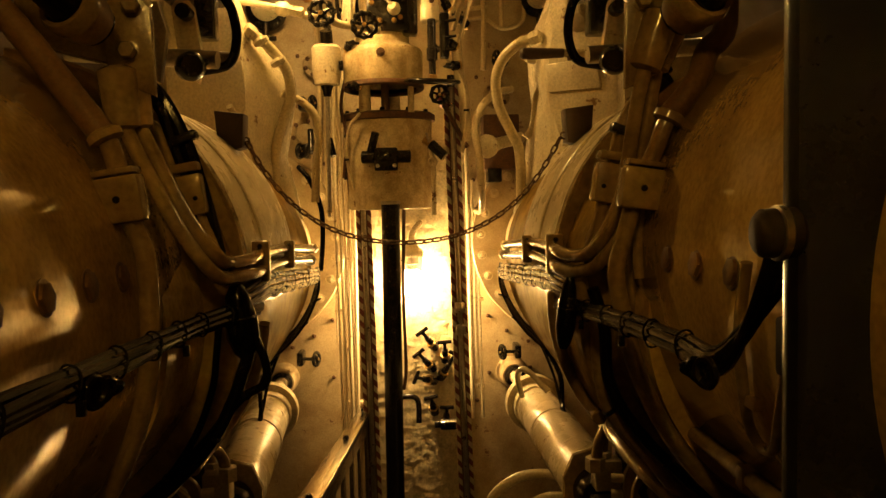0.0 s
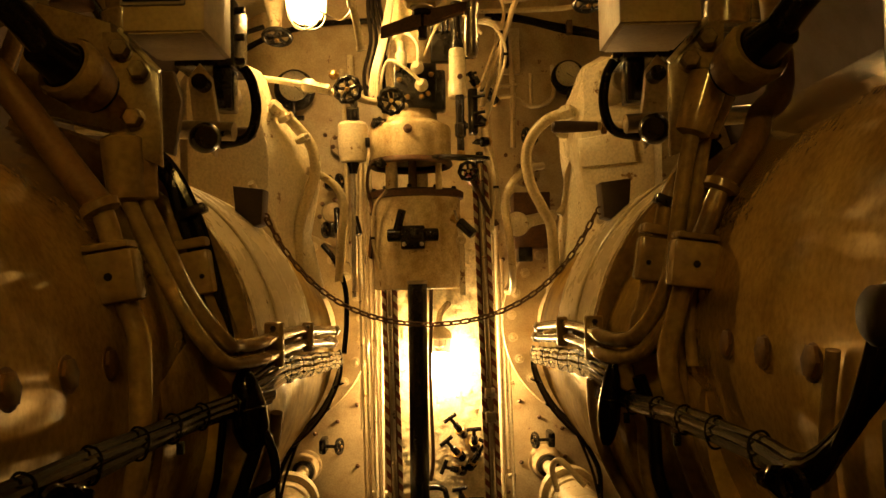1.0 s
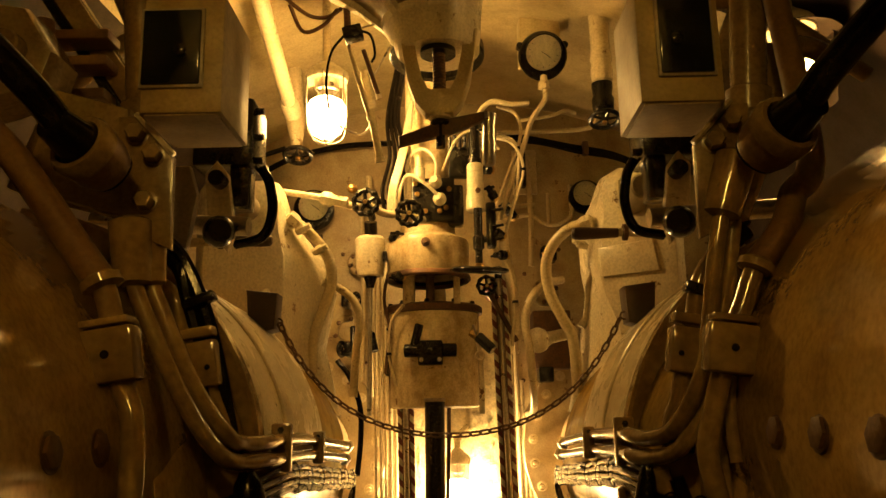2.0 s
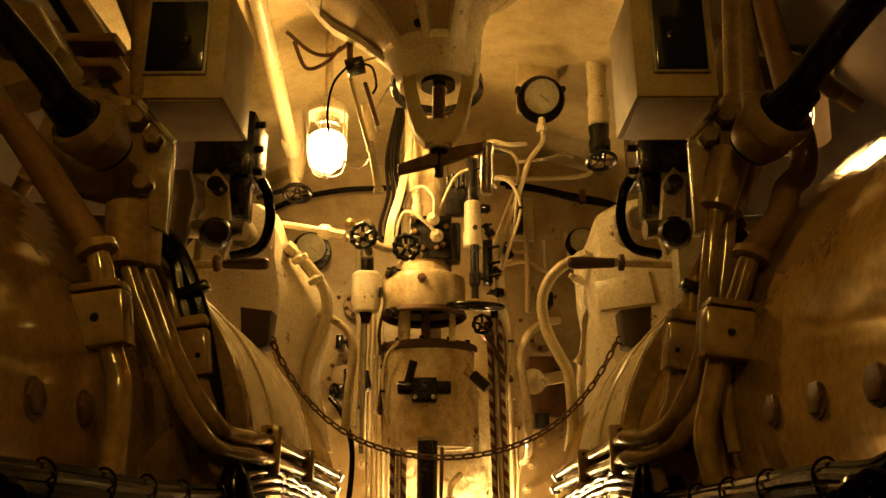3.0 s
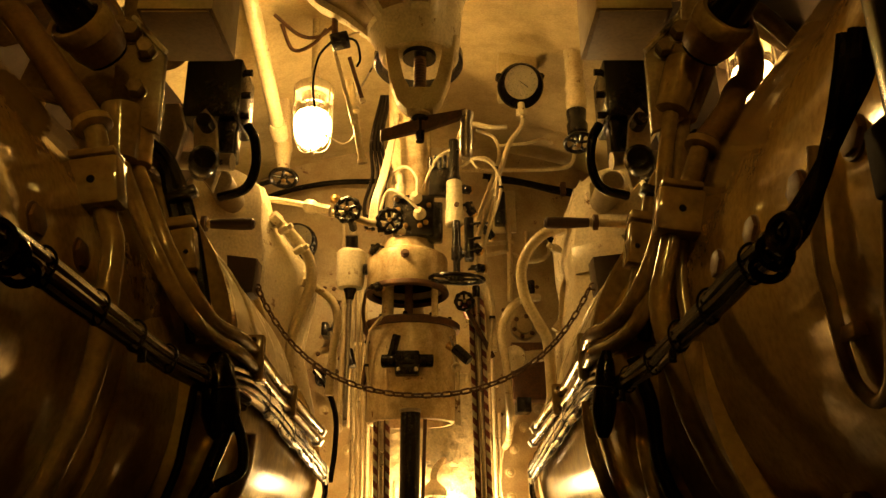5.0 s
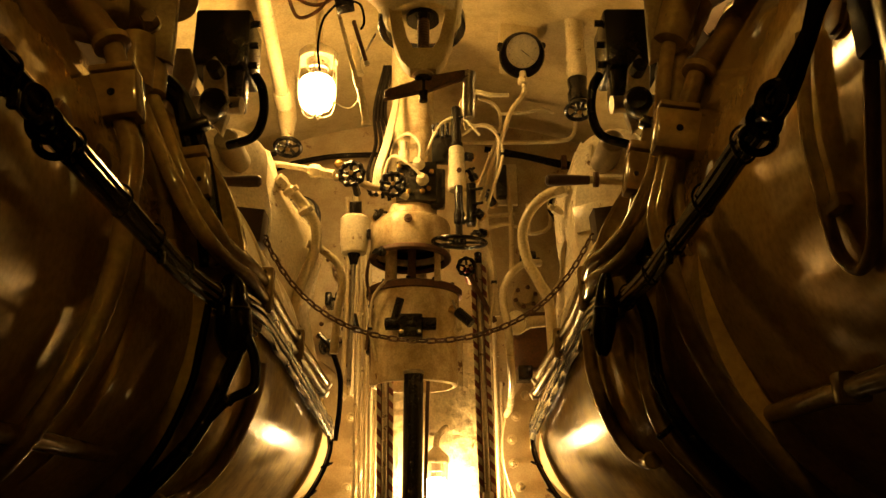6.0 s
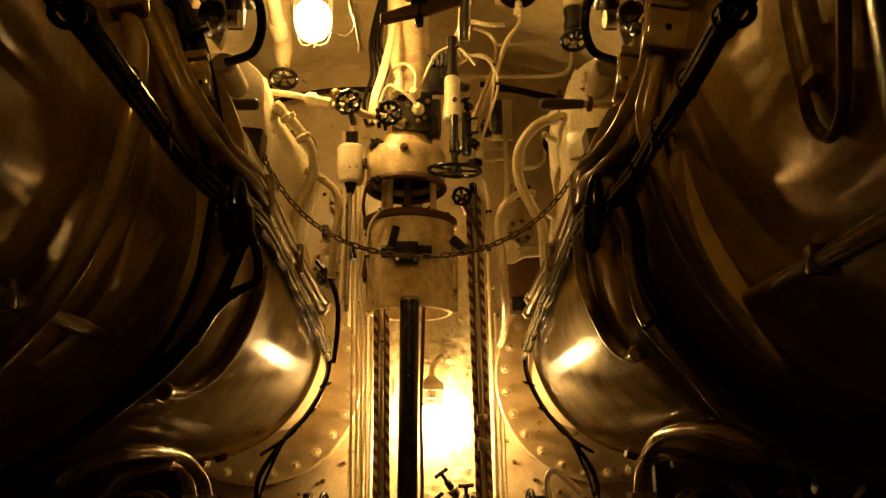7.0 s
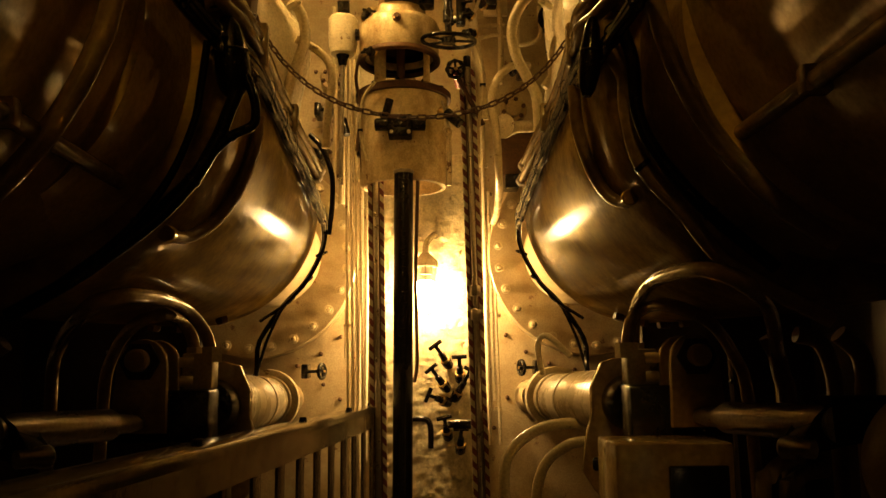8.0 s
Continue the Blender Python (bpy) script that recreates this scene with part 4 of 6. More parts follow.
def upper_clutter():
    """Castings and beams crowded above the tubes, their shade put into the colour."""
    b = thing("slanting_beam", (-0.5, 1.4, 1.95), "cream box-section beam slanting to the hull, shade in its colour", "beam", "slanting beams")
    d = V(-0.105, 0.0, 0.155).normalized()
    n = V(d.z, 0, -d.x)
    a = V(-0.49, 1.38, 1.93)
    part("web", slab(B(), [a - n * 0.018, a + n * 0.018, a + d * 0.36 + n * 0.018, a + d * 0.36 - n * 0.018], (0, 0.07, 0), 0.004), GEAR, b)
    # Lower side is black, for the shade under the beam.
    part("side", slab(B(), [a - n * 0.034, a - n * 0.019, a + d * 0.36 - n * 0.019, a + d * 0.36 - n * 0.034], (0, 0.05, 0), 0.002), BLACKM, b)
    for z in (1.945, 2.0, 2.045):
        k = thing("bracket", (-0.58, 1.34, z), "steel bracket arm under the hull, coloured dark for shade", "bracket", "dark brackets")
        part("arm", box(B(), (-0.58, 1.36, z), (0.1, 0.05, 0.017), 0.004), UNDER, k)
        part("boss", rod(B(), (-0.63, 1.33, z - 0.012), (-0.63, 1.33, z + 0.02), 0.016, seg=14, bev=0.002), UNDER, k)
    k = thing("casting", (-0.6, 1.22, 1.9), "cream cast block beside the hull", "casting", "castings")
    part("body", slab(B(), [(-0.66, 1.2, 1.87), (-0.56, 1.2, 1.9), (-0.545, 1.2, 1.95), (-0.59, 1.2, 2.02), (-0.7, 1.2, 2.04)], (0, 0.09, 0), 0.012), GEAR, k)
    part("boss", rod(B(), (-0.6, 1.2, 1.95), (-0.6, 1.17, 1.95), 0.022, seg=16, bev=0.003), GEAR, k)
    k = thing("bracket", (0.48, 1.3, 1.9), "cream bracket plate with a bolt hole", "bracket", "bracket plates")
    part("plate", slab(B(), [(0.45, 1.3, 1.88), (0.5, 1.3, 1.88), (0.512, 1.3, 1.95), (0.5, 1.3, 1.985), (0.455, 1.3, 1.985)], (0, 0.02, 0), 0.004), GEAR, k)
    part("pin", rod(B(), (0.477, 1.296, 1.952), (0.477, 1.31, 1.952), 0.006, seg=12), BLACKM, k)
    for s, q in ((1, [(0.5, 1.35, 1.96), (0.53, 1.36, 2.0), (0.6, 1.4, 2.02), (0.7, 1.5, 2.03)]), (1, [(0.5, 1.62, 2.22), (0.58, 1.65, 2.24), (0.7, 1.68, 2.2), (0.85, 1.7, 2.1)]), (-1, [(-0.55, 1.6, 2.18), (-0.64, 1.62, 2.16), (-0.76, 1.65, 2.06), (-0.86, 1.7, 1.9)])):
        k = thing("bent_pipe", q[0], "cream-painted pipe bending away under the hull", "pipe", "bent pipes")
        part("tube", pipe(B(), q, 0.017, 12), GEAR, k)


upper_clutter()
for s in (-1, 1):
    control_box(s)
    lever_gear(s)


def chain():
    c = thing("chain", (0, 1.85, 1.4), "thin rusty chain hung across the aisle", "chain")
    a, b, low = V(-0.36, 1.85, 1.64), V(0.352, 1.85, 1.636), 1.405
    n = 46
    k = 2.6
    pts = []
    for i in range(4001):
        u = i / 4000
        x = a.x + (b.x - a.x) * u
        q = (math.cosh(k * (2 * u - 1)) - 1) / (math.cosh(k) - 1)
        pts.append(V(x, 1.85 - 0.03 * (1 - q), low + ((a.z * (1 - u) + b.z * u) - low) * q))
    length = [0.0]
    for p, q in zip(pts, pts[1:]):
        length.append(length[-1] + (q - p).length)
    bm = B()
    L, W, r = length[-1] / n * 1.36, 0.0145, 0.0023
    h, w = L / 2 - W / 2, W / 2 - r
    loop = [V(h + w * math.cos(t), w * math.sin(t), 0) for t in [radians(x) for x in (-90, -45, 0, 45, 90)]]
    loop += [V(-h - w * math.cos(t), w * math.sin(t), 0) for t in [radians(x) for x in (90, 45, 0, -45, -90)]]
    loop.append(loop[0])
    pipe(bm, loop, r, 5, 1)
    for v in bm.verts:
        v.co += WHERE[c.name]
    first = None
    j = 0
    for i in range(n):
        want = length[-1] * (i + 0.5) / n
        while length[j] < want:
            j += 1
        d = (pts[min(j + 2, 4000)] - pts[max(j - 2, 0)]).normalized()
        rot = d.to_track_quat("X", "Z").to_matrix().to_4x4() @ Matrix.Rotation(radians(45 + 90 * (i % 2)), 4, "X")
        if not first:
            first = part("link", bm, RUST, c)
            first.matrix_basis = Matrix.Translation(pts[j] - WHERE[c.name]) @ rot
        else:
            piece("link", first, c, pts[j], rot)


chain()


# ---- the mast gear in the middle ----
def post():
    p = thing("post", (-0.058, 2.7, 0), "black-painted steel post standing on the deck", "post")
    part("pole", rod(B(), (-0.068, 2.7, 0), (-0.058, 2.7, 1.49), 0.031, seg=28, bev=0.002), BLACKM, p)
    part("cap", rod(B(), (-0.058, 2.7, 1.488), (-0.058, 2.7, 1.5), 0.033, seg=28, bev=0.002), STEEL, p)


def guide_rail(x, y, z0, z1, lean):
    g = thing("guide_rail", (x, y, z0), "steel guide rail edged with red and white hazard tape", "guide rail", "guide rails")
    def at(z, dx):
        return V(x + dx + lean * (z1 - z), y, z)
    part("bar", rod(B(), at(z0, 0) + V(0, -0.012, 0), at(z1, 0) + V(0, -0.012, 0), 0.009, seg=12), STEEL, g)
    for d in (-1, 1):
        part("taped_flange", slab(B(), [at(z0, d * 0.012), at(z0, d * 0.027), at(z1, d * 0.027), at(z1, d * 0.012)], (0, 0.012, 0), 0.0015), HAZARD, g, "red and white striped edge")
    part("back", slab(B(), [at(z0, -0.013), at(z0, 0.013), at(z1, 0.013), at(z1, -0.013)], (0, 0.03, 0), 0), RUST, g)
    part("end_fitting", rod(B(), at(z1 - 0.01, 0) + V(0, -0.012, 0), at(z1 + 0.03, 0) + V(0, -0.012, 0), 0.013, seg=14, bev=0.002), BLACKM, g)
    if x > 0:
        for z in (1.12, 1.04):
            part("union", lathe(B(), at(z, 0) + V(0, -0.012, -0.018), (0, 0, 1), [(0, 0.016), (0.004, 0.019), (0.032, 0.019), (0.036, 0.016)], 6), STEEL, g)


post()
guide_rail(0.158, 2.83, 0.0, 1.9, 0.02)
guide_rail(-0.158, 2.85, 0.0, 1.54, 0.012)


def mast():
    m = thing("mast_housing", (-0.062, 2.84, 1.48), "cream-painted mast housing with black fittings", "mast housing")
    c = V(-0.062, 2.84, 0)
    part("barrel", lathe(B(), c + V(0, 0, 1.47), (0, 0, 1), [(0.2, 0.001), (0.2, 0.128), (0.002, 0.13), (0, 0.134), (0.004, 0.143), (0.012, 0.146), (0.13, 0.15), (0.31, 0.152), (0.315, 0.12)], 48, False), MASTP, m)
    part("gland_rim", lathe(B(), c + V(0, 0, 1.772), (0, 0, 1), [(0, 0.15), (0.003, 0.163), (0.022, 0.164), (0.028, 0.156), (0.028, 0.13)], 48), RUST, m)
    for k in range(10):
        a = 2 * math.pi * k / 10 + 0.2
        part("gland_bolt", hexbolt(B(), c + V(0.142 * math.cos(a), 0.142 * math.sin(a), 1.8), (0, 0, 1), 0.008, 0.01), BLACKM, m)
    part("inner_column", lathe(B(), c + V(0.02, 0.05, 1.79), (0, 0, 1), [(0, 0.035), (0.01, 0.024), (0.09, 0.022)], 24), MASTP, m)
    part("spindle", rod(B(), (-0.067, 2.72, 1.78), (-0.067, 2.72, 1.95), 0.014, seg=14), RUST, m)
    part("stay", rod(B(), (0.018, 2.68, 1.79), (0.018, 2.68, 1.96), 0.011, seg=12), MASTP, m)
    part("stay", rod(B(), (-0.135, 2.72, 1.79), (-0.135, 2.72, 1.96), 0.02, seg=14), MASTP, m)
    # ring head, hollow from below; its bore is black for the shade inside
    bm = lathe(B(), (-0.072, 2.72, 1.885), (0, 0, 1), [(0, 0.1), (-0.004, 0.112), (0.0, 0.128), (0.006, 0.131), (0.1, 0.133), (0.112, 0.128), (0.13, 0.09), (0.16, 0.088)], 48, False)
    lathe(bm, (-0.072, 2.72, 1.885), (0, 0, 1), [(0, 0.1), (0.02, 0.1)], 48, False)
    rh = part("ring_head", bm, MASTP, m)
    part("ring_bore", lathe(B(), (-0.072, 2.72, 1.878), (0, 0.1, 1), [(0, 0.12), (0.012, 0.106), (0.05, 0.1), (0.052, 0.001)], 48, False), BLACKM, rh)
    part("ring_lip", lathe(B(), (-0.072, 2.72, 1.866), (0, 0.03, 1), [(0.01, 0.112), (0.002, 0.118), (0.0, 0.13), (0.005, 0.136), (0.013, 0.136), (0.022, 0.13)], 44, False), RUST, m)
    part("grease_nipple", lathe(B(), (-0.075, 2.59, 1.97), (0, -1, 0.1), [(0, 0.014), (0.008, 0.014), (0.009, 0.008), (0.02, 0.008)], 14), RUST, m)
    # column above
    part("column", lathe(B(), (-0.068, 2.74, 2.0), (0, 0, 1), [(0, 0.085), (0.06, 0.085), (0.065, 0.075), (0.5, 0.075), (0.75, 0.078)], 36), MASTP, m)
    bx = part("junction_block", box(B(), (-0.05, 2.645, 2.115), (0.135, 0.05, 0.14), 0.006), BLACKM, m)
    for x, z in ((-0.1, 2.13), (-0.075, 2.075), (-0.03, 2.075), (0.0, 2.145), (-0.105, 2.165), (-0.01, 2.085), (-0.05, 2.165)):
        part("bolt", hexbolt(B(), (x, 2.613, z), (0, -1, 0), 0.007, 0.006), BRASS, bx)
    part("side_block", box(B(), (0.02, 2.66, 2.1), (0.05, 0.06, 0.13), 0.008), BLACKM, m)
    # cable plugs with their white leads
    for p, q in (((-0.028, 2.6, 2.105), [(-0.03, 2.58, 2.112), (-0.075, 2.56, 2.15), (-0.125, 2.57, 2.18), (-0.15, 2.6, 2.15), (-0.165, 2.63, 2.08)]), ((-0.04, 2.6, 2.16), [(-0.04, 2.59, 2.17), (-0.04, 2.58, 2.23), (-0.075, 2.59, 2.27), (-0.12, 2.62, 2.26), (-0.14, 2.64, 2.2)])):
        pl = part("plug", lathe(B(), p, (-0.2, -0.8, 0.2), [(0, 0.02), (0.012, 0.021), (0.02, 0.017), (0.03, 0.012)], 16), CREAM_CLEAN, m)
        part("lead", pipe(B(), q, 0.0055, 8), CREAM_CLEAN, pl)
    part("cap_nut", lathe(B(), (-0.092, 2.6, 2.17), (0, 0, 1), [(0, 0.018), (0.04, 0.018), (0.045, 0.012), (0.075, 0.012)], 14), CREAM_CLEAN, m)
    for k in range(4):
        part("lead", pipe(B(), [(-0.17 - 0.008 * k, 2.62, 2.07), (-0.165 - 0.006 * k, 2.6, 2.15), (-0.14 - 0.006 * k, 2.6, 2.24), (-0.12 - 0.005 * k, 2.62, 2.36), (-0.11, 2.66, 2.5)], 0.005, 8), CREAM_CLEAN, m)
    for k in range(4):
        part("black_cable", pipe(B(), [(-0.2 + 0.02 * k, 2.6 + 0.02 * k, 2.06), (-0.21 + 0.02 * k, 2.62, 2.15), (-0.19 + 0.018 * k, 2.66, 2.27), (-0.2 + 0.012 * k, 2.7, 2.42), (-0.17 + 0.01 * k, 2.74, 2.62)], 0.0065, 8), BLACK, m)
    # white cylinder and rod to the big handwheel
    part("cylinder", lathe(B(), (0.082, 2.58, 2.06), (0, 0, 1), [(0, 0.025), (0.005, 0.03), (0.05, 0.03), (0.055, 0.027), (0.15, 0.025), (0.155, 0.02)], 22), CREAM_CLEAN, m)
    part("cylinder_neck", lathe(B(), (0.082, 2.58, 2.2), (0, 0, 1), [(0, 0.021), (0.03, 0.021), (0.031, 0.017), (0.16, 0.017)], 18), BLACKM, m)
    part("cylinder_screw", rod(B(), (0.088, 2.552, 2.12), (0.09, 2.545, 2.12), 0.008, seg=10), RUST, m)
    st = part("wheel_stem", lathe(B(), (0.086, 2.54, 1.87), (0, 0, 1), [(0, 0.008), (0.02, 0.011), (0.06, 0.011), (0.065, 0.017), (0.1, 0.017), (0.105, 0.013), (0.19, 0.013)], 16), BLACKM, m)
    handwheel(m, (0.086, 2.53, 1.868), (0.05, -0.12, 1), 0.082, 0.0065, 5, BLACKM)
    part("valve_body", box(B(), (0.128, 2.6, 2.02), (0.03, 0.05, 0.14), 0.006), BLACKM, m)
    for z in (1.97, 2.01, 2.06):
        part("valve_pin", rod(B(), (0.13, 2.57, z), (0.165, 2.565, z + 0.004), 0.005, seg=8), BLACKM, m)
    # two small wheels on a cross pipe
    part("cross_pipe", pipe(B(), [(-0.3, 2.47, 2.06), (-0.24, 2.47, 2.055), (-0.19, 2.48, 2.035), (-0.13, 2.49, 2.03), (-0.08, 2.55, 2.03)], 0.012, 10), CREAM, m)
    handwheel(m, (-0.243, 2.44, 2.06), (-0.12, -1, -0.1), 0.035, 0.008, 5, BLACKM, knobs=9)
    handwheel(m, (-0.116, 2.44, 2.024), (0.02, -1, -0.1), 0.034, 0.008, 5, BLACKM, knobs=11)
    part("valve_stem", rod(B(), (-0.24, 2.45, 2.06), (-0.236, 2.55, 2.04), 0.012), BLACKM, m)
    part("knob", lathe(B(), (-0.29, 2.5, 2.105), (0, 0, 1), [(0, 0.006), (0.006, 0.014), (0.014, 0.017), (0.024, 0.013), (0.028, 0.004)], 14), BRASS, m)
    # side cup
    part("cup", lathe(B(), (-0.255, 2.68, 1.88), (0, 0, 1), [(0, 0.02), (0.004, 0.04), (0.03, 0.046), (0.12, 0.048), (0.13, 0.04), (0.135, 0.02)], 28), CREAM_CLEAN, m)
    part("cup_clamp", box(B(), (-0.205, 2.655, 1.94), (0.014, 0.03, 0.03), 0.003), BLACKM, m)
    part("cup_neck", rod(B(), (-0.25, 2.66, 2.01), (-0.25, 2.64, 2.05), 0.02), BLACKM, m)
    part("cup_outlet", lathe(B(), (-0.255, 2.68, 1.845), (0, 0, 1), [(0, 0.012), (0.02, 0.016), (0.036, 0.022)], 14), BLACKM, m)
    part("sight_tube", rod(B(), (-0.258, 2.68, 1.45), (-0.255, 2.68, 1.85), 0.007, seg=10), STEEL, m)
    # black block and tap low on the barrel
    tb = part("terminal_block", box(B(), (-0.068, 2.675, 1.637), (0.076, 0.05, 0.075), 0.005), BLACKM, m)
    part("terminal_cap", box(B(), (-0.068, 2.652, 1.645), (0.04, 0.02, 0.03), 0.004), BLACKM, tb)
    for d in (-1, 1):
        part("terminal_screw", hexbolt(B(), (-0.068 + d * 0.028, 2.65, 1.615), (0, -1, 0), 0.006, 0.006), STEEL, tb)
    for d in (-1, 1):
        part("terminal", rod(B(), (-0.068 + d * 0.036, 2.67, 1.645), (-0.068 + d * 0.08, 2.675, 1.645), 0.021, seg=12, bev=0.002), BLACKM, tb)
    part("terminal", rod(B(), (-0.118, 2.67, 1.66), (-0.1, 2.655, 1.725), 0.0135, seg=12, bev=0.002), BLACKM, tb)
    tp = part("tap", rod(B(), (0.06, 2.7, 1.7), (0.095, 2.68, 1.675), 0.013), BRASS, m)
    part("tap_grip", rod(B(), (0.08, 2.67, 1.685), (0.125, 2.655, 1.64), 0.017, seg=12, bev=0.002), BLACKM, tp)
    part("tap_lever", rod(B(), (0.075, 2.67, 1.69), (0.066, 2.66, 1.72), 0.004), STEEL, tp)
    part("drain_rod", pipe(B(), [(0.08, 2.7, 1.68), (0.088, 2.69, 1.6), (0.088, 2.7, 1.45)], 0.008, 8), CREAM, m)
    part("drain_eye", torus(B(), (0.085, 2.685, 1.625), (0, 1, 0), 0.012, 0.005, 18, 8), CREAM, m)


mast()


# ---- overhead fittings ----
def yoke():
    y = thing("screw_yoke", (-0.017, 2.02, 2.14), "cream cast yoke with a threaded spindle and crank arm", "yoke")
    c = V(-0.017, 2.03, 0)
    frame_out = [(-0.115, 2.38), (-0.104, 2.31), (-0.096, 2.245), (-0.076, 2.185), (-0.052, 2.158), (0.016, 2.158), (0.038, 2.185), (0.06, 2.245), (0.069, 2.31), (0.082, 2.38)]
    frame_in = [(0.045, 2.38), (0.038, 2.31), (0.032, 2.25), (0.014, 2.214), (-0.048, 2.214), (-0.066, 2.25), (-0.072, 2.31), (-0.08, 2.38)]
    part("frame", slab(B(), [(x, 2.0, z) for x, z in frame_out + frame_in], (0, 0.05, 0), 0.007), HULL, y)
    # flaring bell over the yoke: smooth neck, pockets between ribs on its after side
    wide = [(0.03, 2.335), (0.098, 2.335), (0.105, 2.342), (0.118, 2.37), (0.131, 2.394), (0.139, 2.401), (0.143, 2.405), (0.2, 2.452), (0.245, 2.478), (0.276, 2.495), (0.305, 2.525), (0.31, 2.53), (0.33, 2.555), (0.36, 2.6), (0.43, 2.7)]
    slim = [(0.03, 2.335), (0.098, 2.335), (0.105, 2.342), (0.108, 2.37), (0.11, 2.394), (0.111, 2.41), (0.112, 2.43), (0.116, 2.47), (0.12, 2.5), (0.126, 2.53), (0.135, 2.56), (0.15, 2.58), (0.17, 2.61), (0.21, 2.65), (0.28, 2.7)]
    bells, floors, rows = B(), B(), []
    pockets = ((188, 218), (230, 254), (264, 280))
    for n, ((r, z), (r2, z2)) in enumerate(zip(wide, slim)):
        row = []
        for g in range(0, 360, 2):
            w = min(1.0, max(0.0, (g - 150) / 30, 0.0)) * min(1.0, max(0.0, (312 - g) / 30))
            w = w * w * (3 - 2 * w)
            k = 6 <= n <= 10 and any(p <= g <= q for p, q in pockets)
            rr, zz = r2 + (r - r2) * w, z2 + (z - z2) * w
            row.append((Vector((-0.02 + rr * math.cos(radians(g)), 2.06 + rr * math.sin(radians(g)), zz + 0.018 * k)), k))
        rows.append(row)
    vb = [[bells.verts.new(p) for p, _ in row] for row in rows]
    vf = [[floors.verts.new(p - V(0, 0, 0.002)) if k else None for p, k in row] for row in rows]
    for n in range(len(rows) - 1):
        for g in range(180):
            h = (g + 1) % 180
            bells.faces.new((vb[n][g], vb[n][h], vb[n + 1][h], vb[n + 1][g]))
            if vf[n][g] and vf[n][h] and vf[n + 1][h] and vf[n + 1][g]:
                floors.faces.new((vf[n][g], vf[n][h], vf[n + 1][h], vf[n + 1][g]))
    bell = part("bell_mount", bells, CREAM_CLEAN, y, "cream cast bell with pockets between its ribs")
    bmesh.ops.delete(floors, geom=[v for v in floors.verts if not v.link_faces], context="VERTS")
    # Darker floors put the pockets' shade into the colour.
    part("pocket_floor", floors, WALL, bell, "darker paint standing for the shade inside the pockets")
    part("oil_plug", hexbolt(B(), V(-0.066, 1.905, 2.43), (0, -0.3, -1), 0.009, 0.008), BLACKM, y)
    part("hub", lathe(B(), c + V(0, 0, 2.15), (0, 0, 1), [(0, 0.02), (0.004, 0.028), (0.04, 0.03), (0.05, 0.024)], 24), CREAM, y)
    part("collar", torus(B(), c + V(0, 0, 2.143), (0, 0, 1), 0.017, 0.008, 22, 8), BLACKM, y)
    prof = []
    for k in range(18):
        prof += [(k * 0.008, 0.0145), (k * 0.008 + 0.004, 0.017)]
    part("spindle", lathe(B(), c + V(0, 0, 2.19), (0, 0, 1), prof, 16), RUST, y)
    part("spindle_end", rod(B(), c + V(0, 0, 2.08), c + V(0, 0, 2.15), 0.012, seg=6), BLACKM, y)
    part("guard", lathe(B(), c + V(-0.002, 0.0, 2.322), (0, 0, 1), [(0, 0.02), (0.0, 0.044), (0.012, 0.044), (0.04, 0.04)], 28), BLACKM, y)
    part("rim", lathe(B(), c + V(-0.006, 0.07, 2.345), (0, 0.1, 1), [(0.03, 0.1), (0, 0.1), (0.0, 0.118), (0.004, 0.122), (0.03, 0.122)], 40, False), BLACKM, y)

    k = thing("crank", (0.0, 2.02, 2.12), "greasy steel crank arm with a turned handle", "crank")
    d = V(0.236, 0, 0.062)
    a = V(-0.118, 2.02, 2.1)
    part("arm", slab(B(), [a + V(0, 0, -0.016), a + V(0, 0, 0.01), a + d * 0.45 + V(0, 0, 0.02), a + d * 0.93 + V(0, 0, 0.014), a + d * 0.93 + V(0, 0, -0.008), a + d * 0.5 + V(0, 0, -0.018)], (0, 0.022, 0), 0.004), RUST, k)
    part("handle", lathe(B(), (0.1, 2.035, 2.035), (0.02, 0, 1), [(0, 0.012), (0.006, 0.016), (0.05, 0.0175), (0.1, 0.015), (0.115, 0.019), (0.13, 0.019)], 20), STEEL, k)


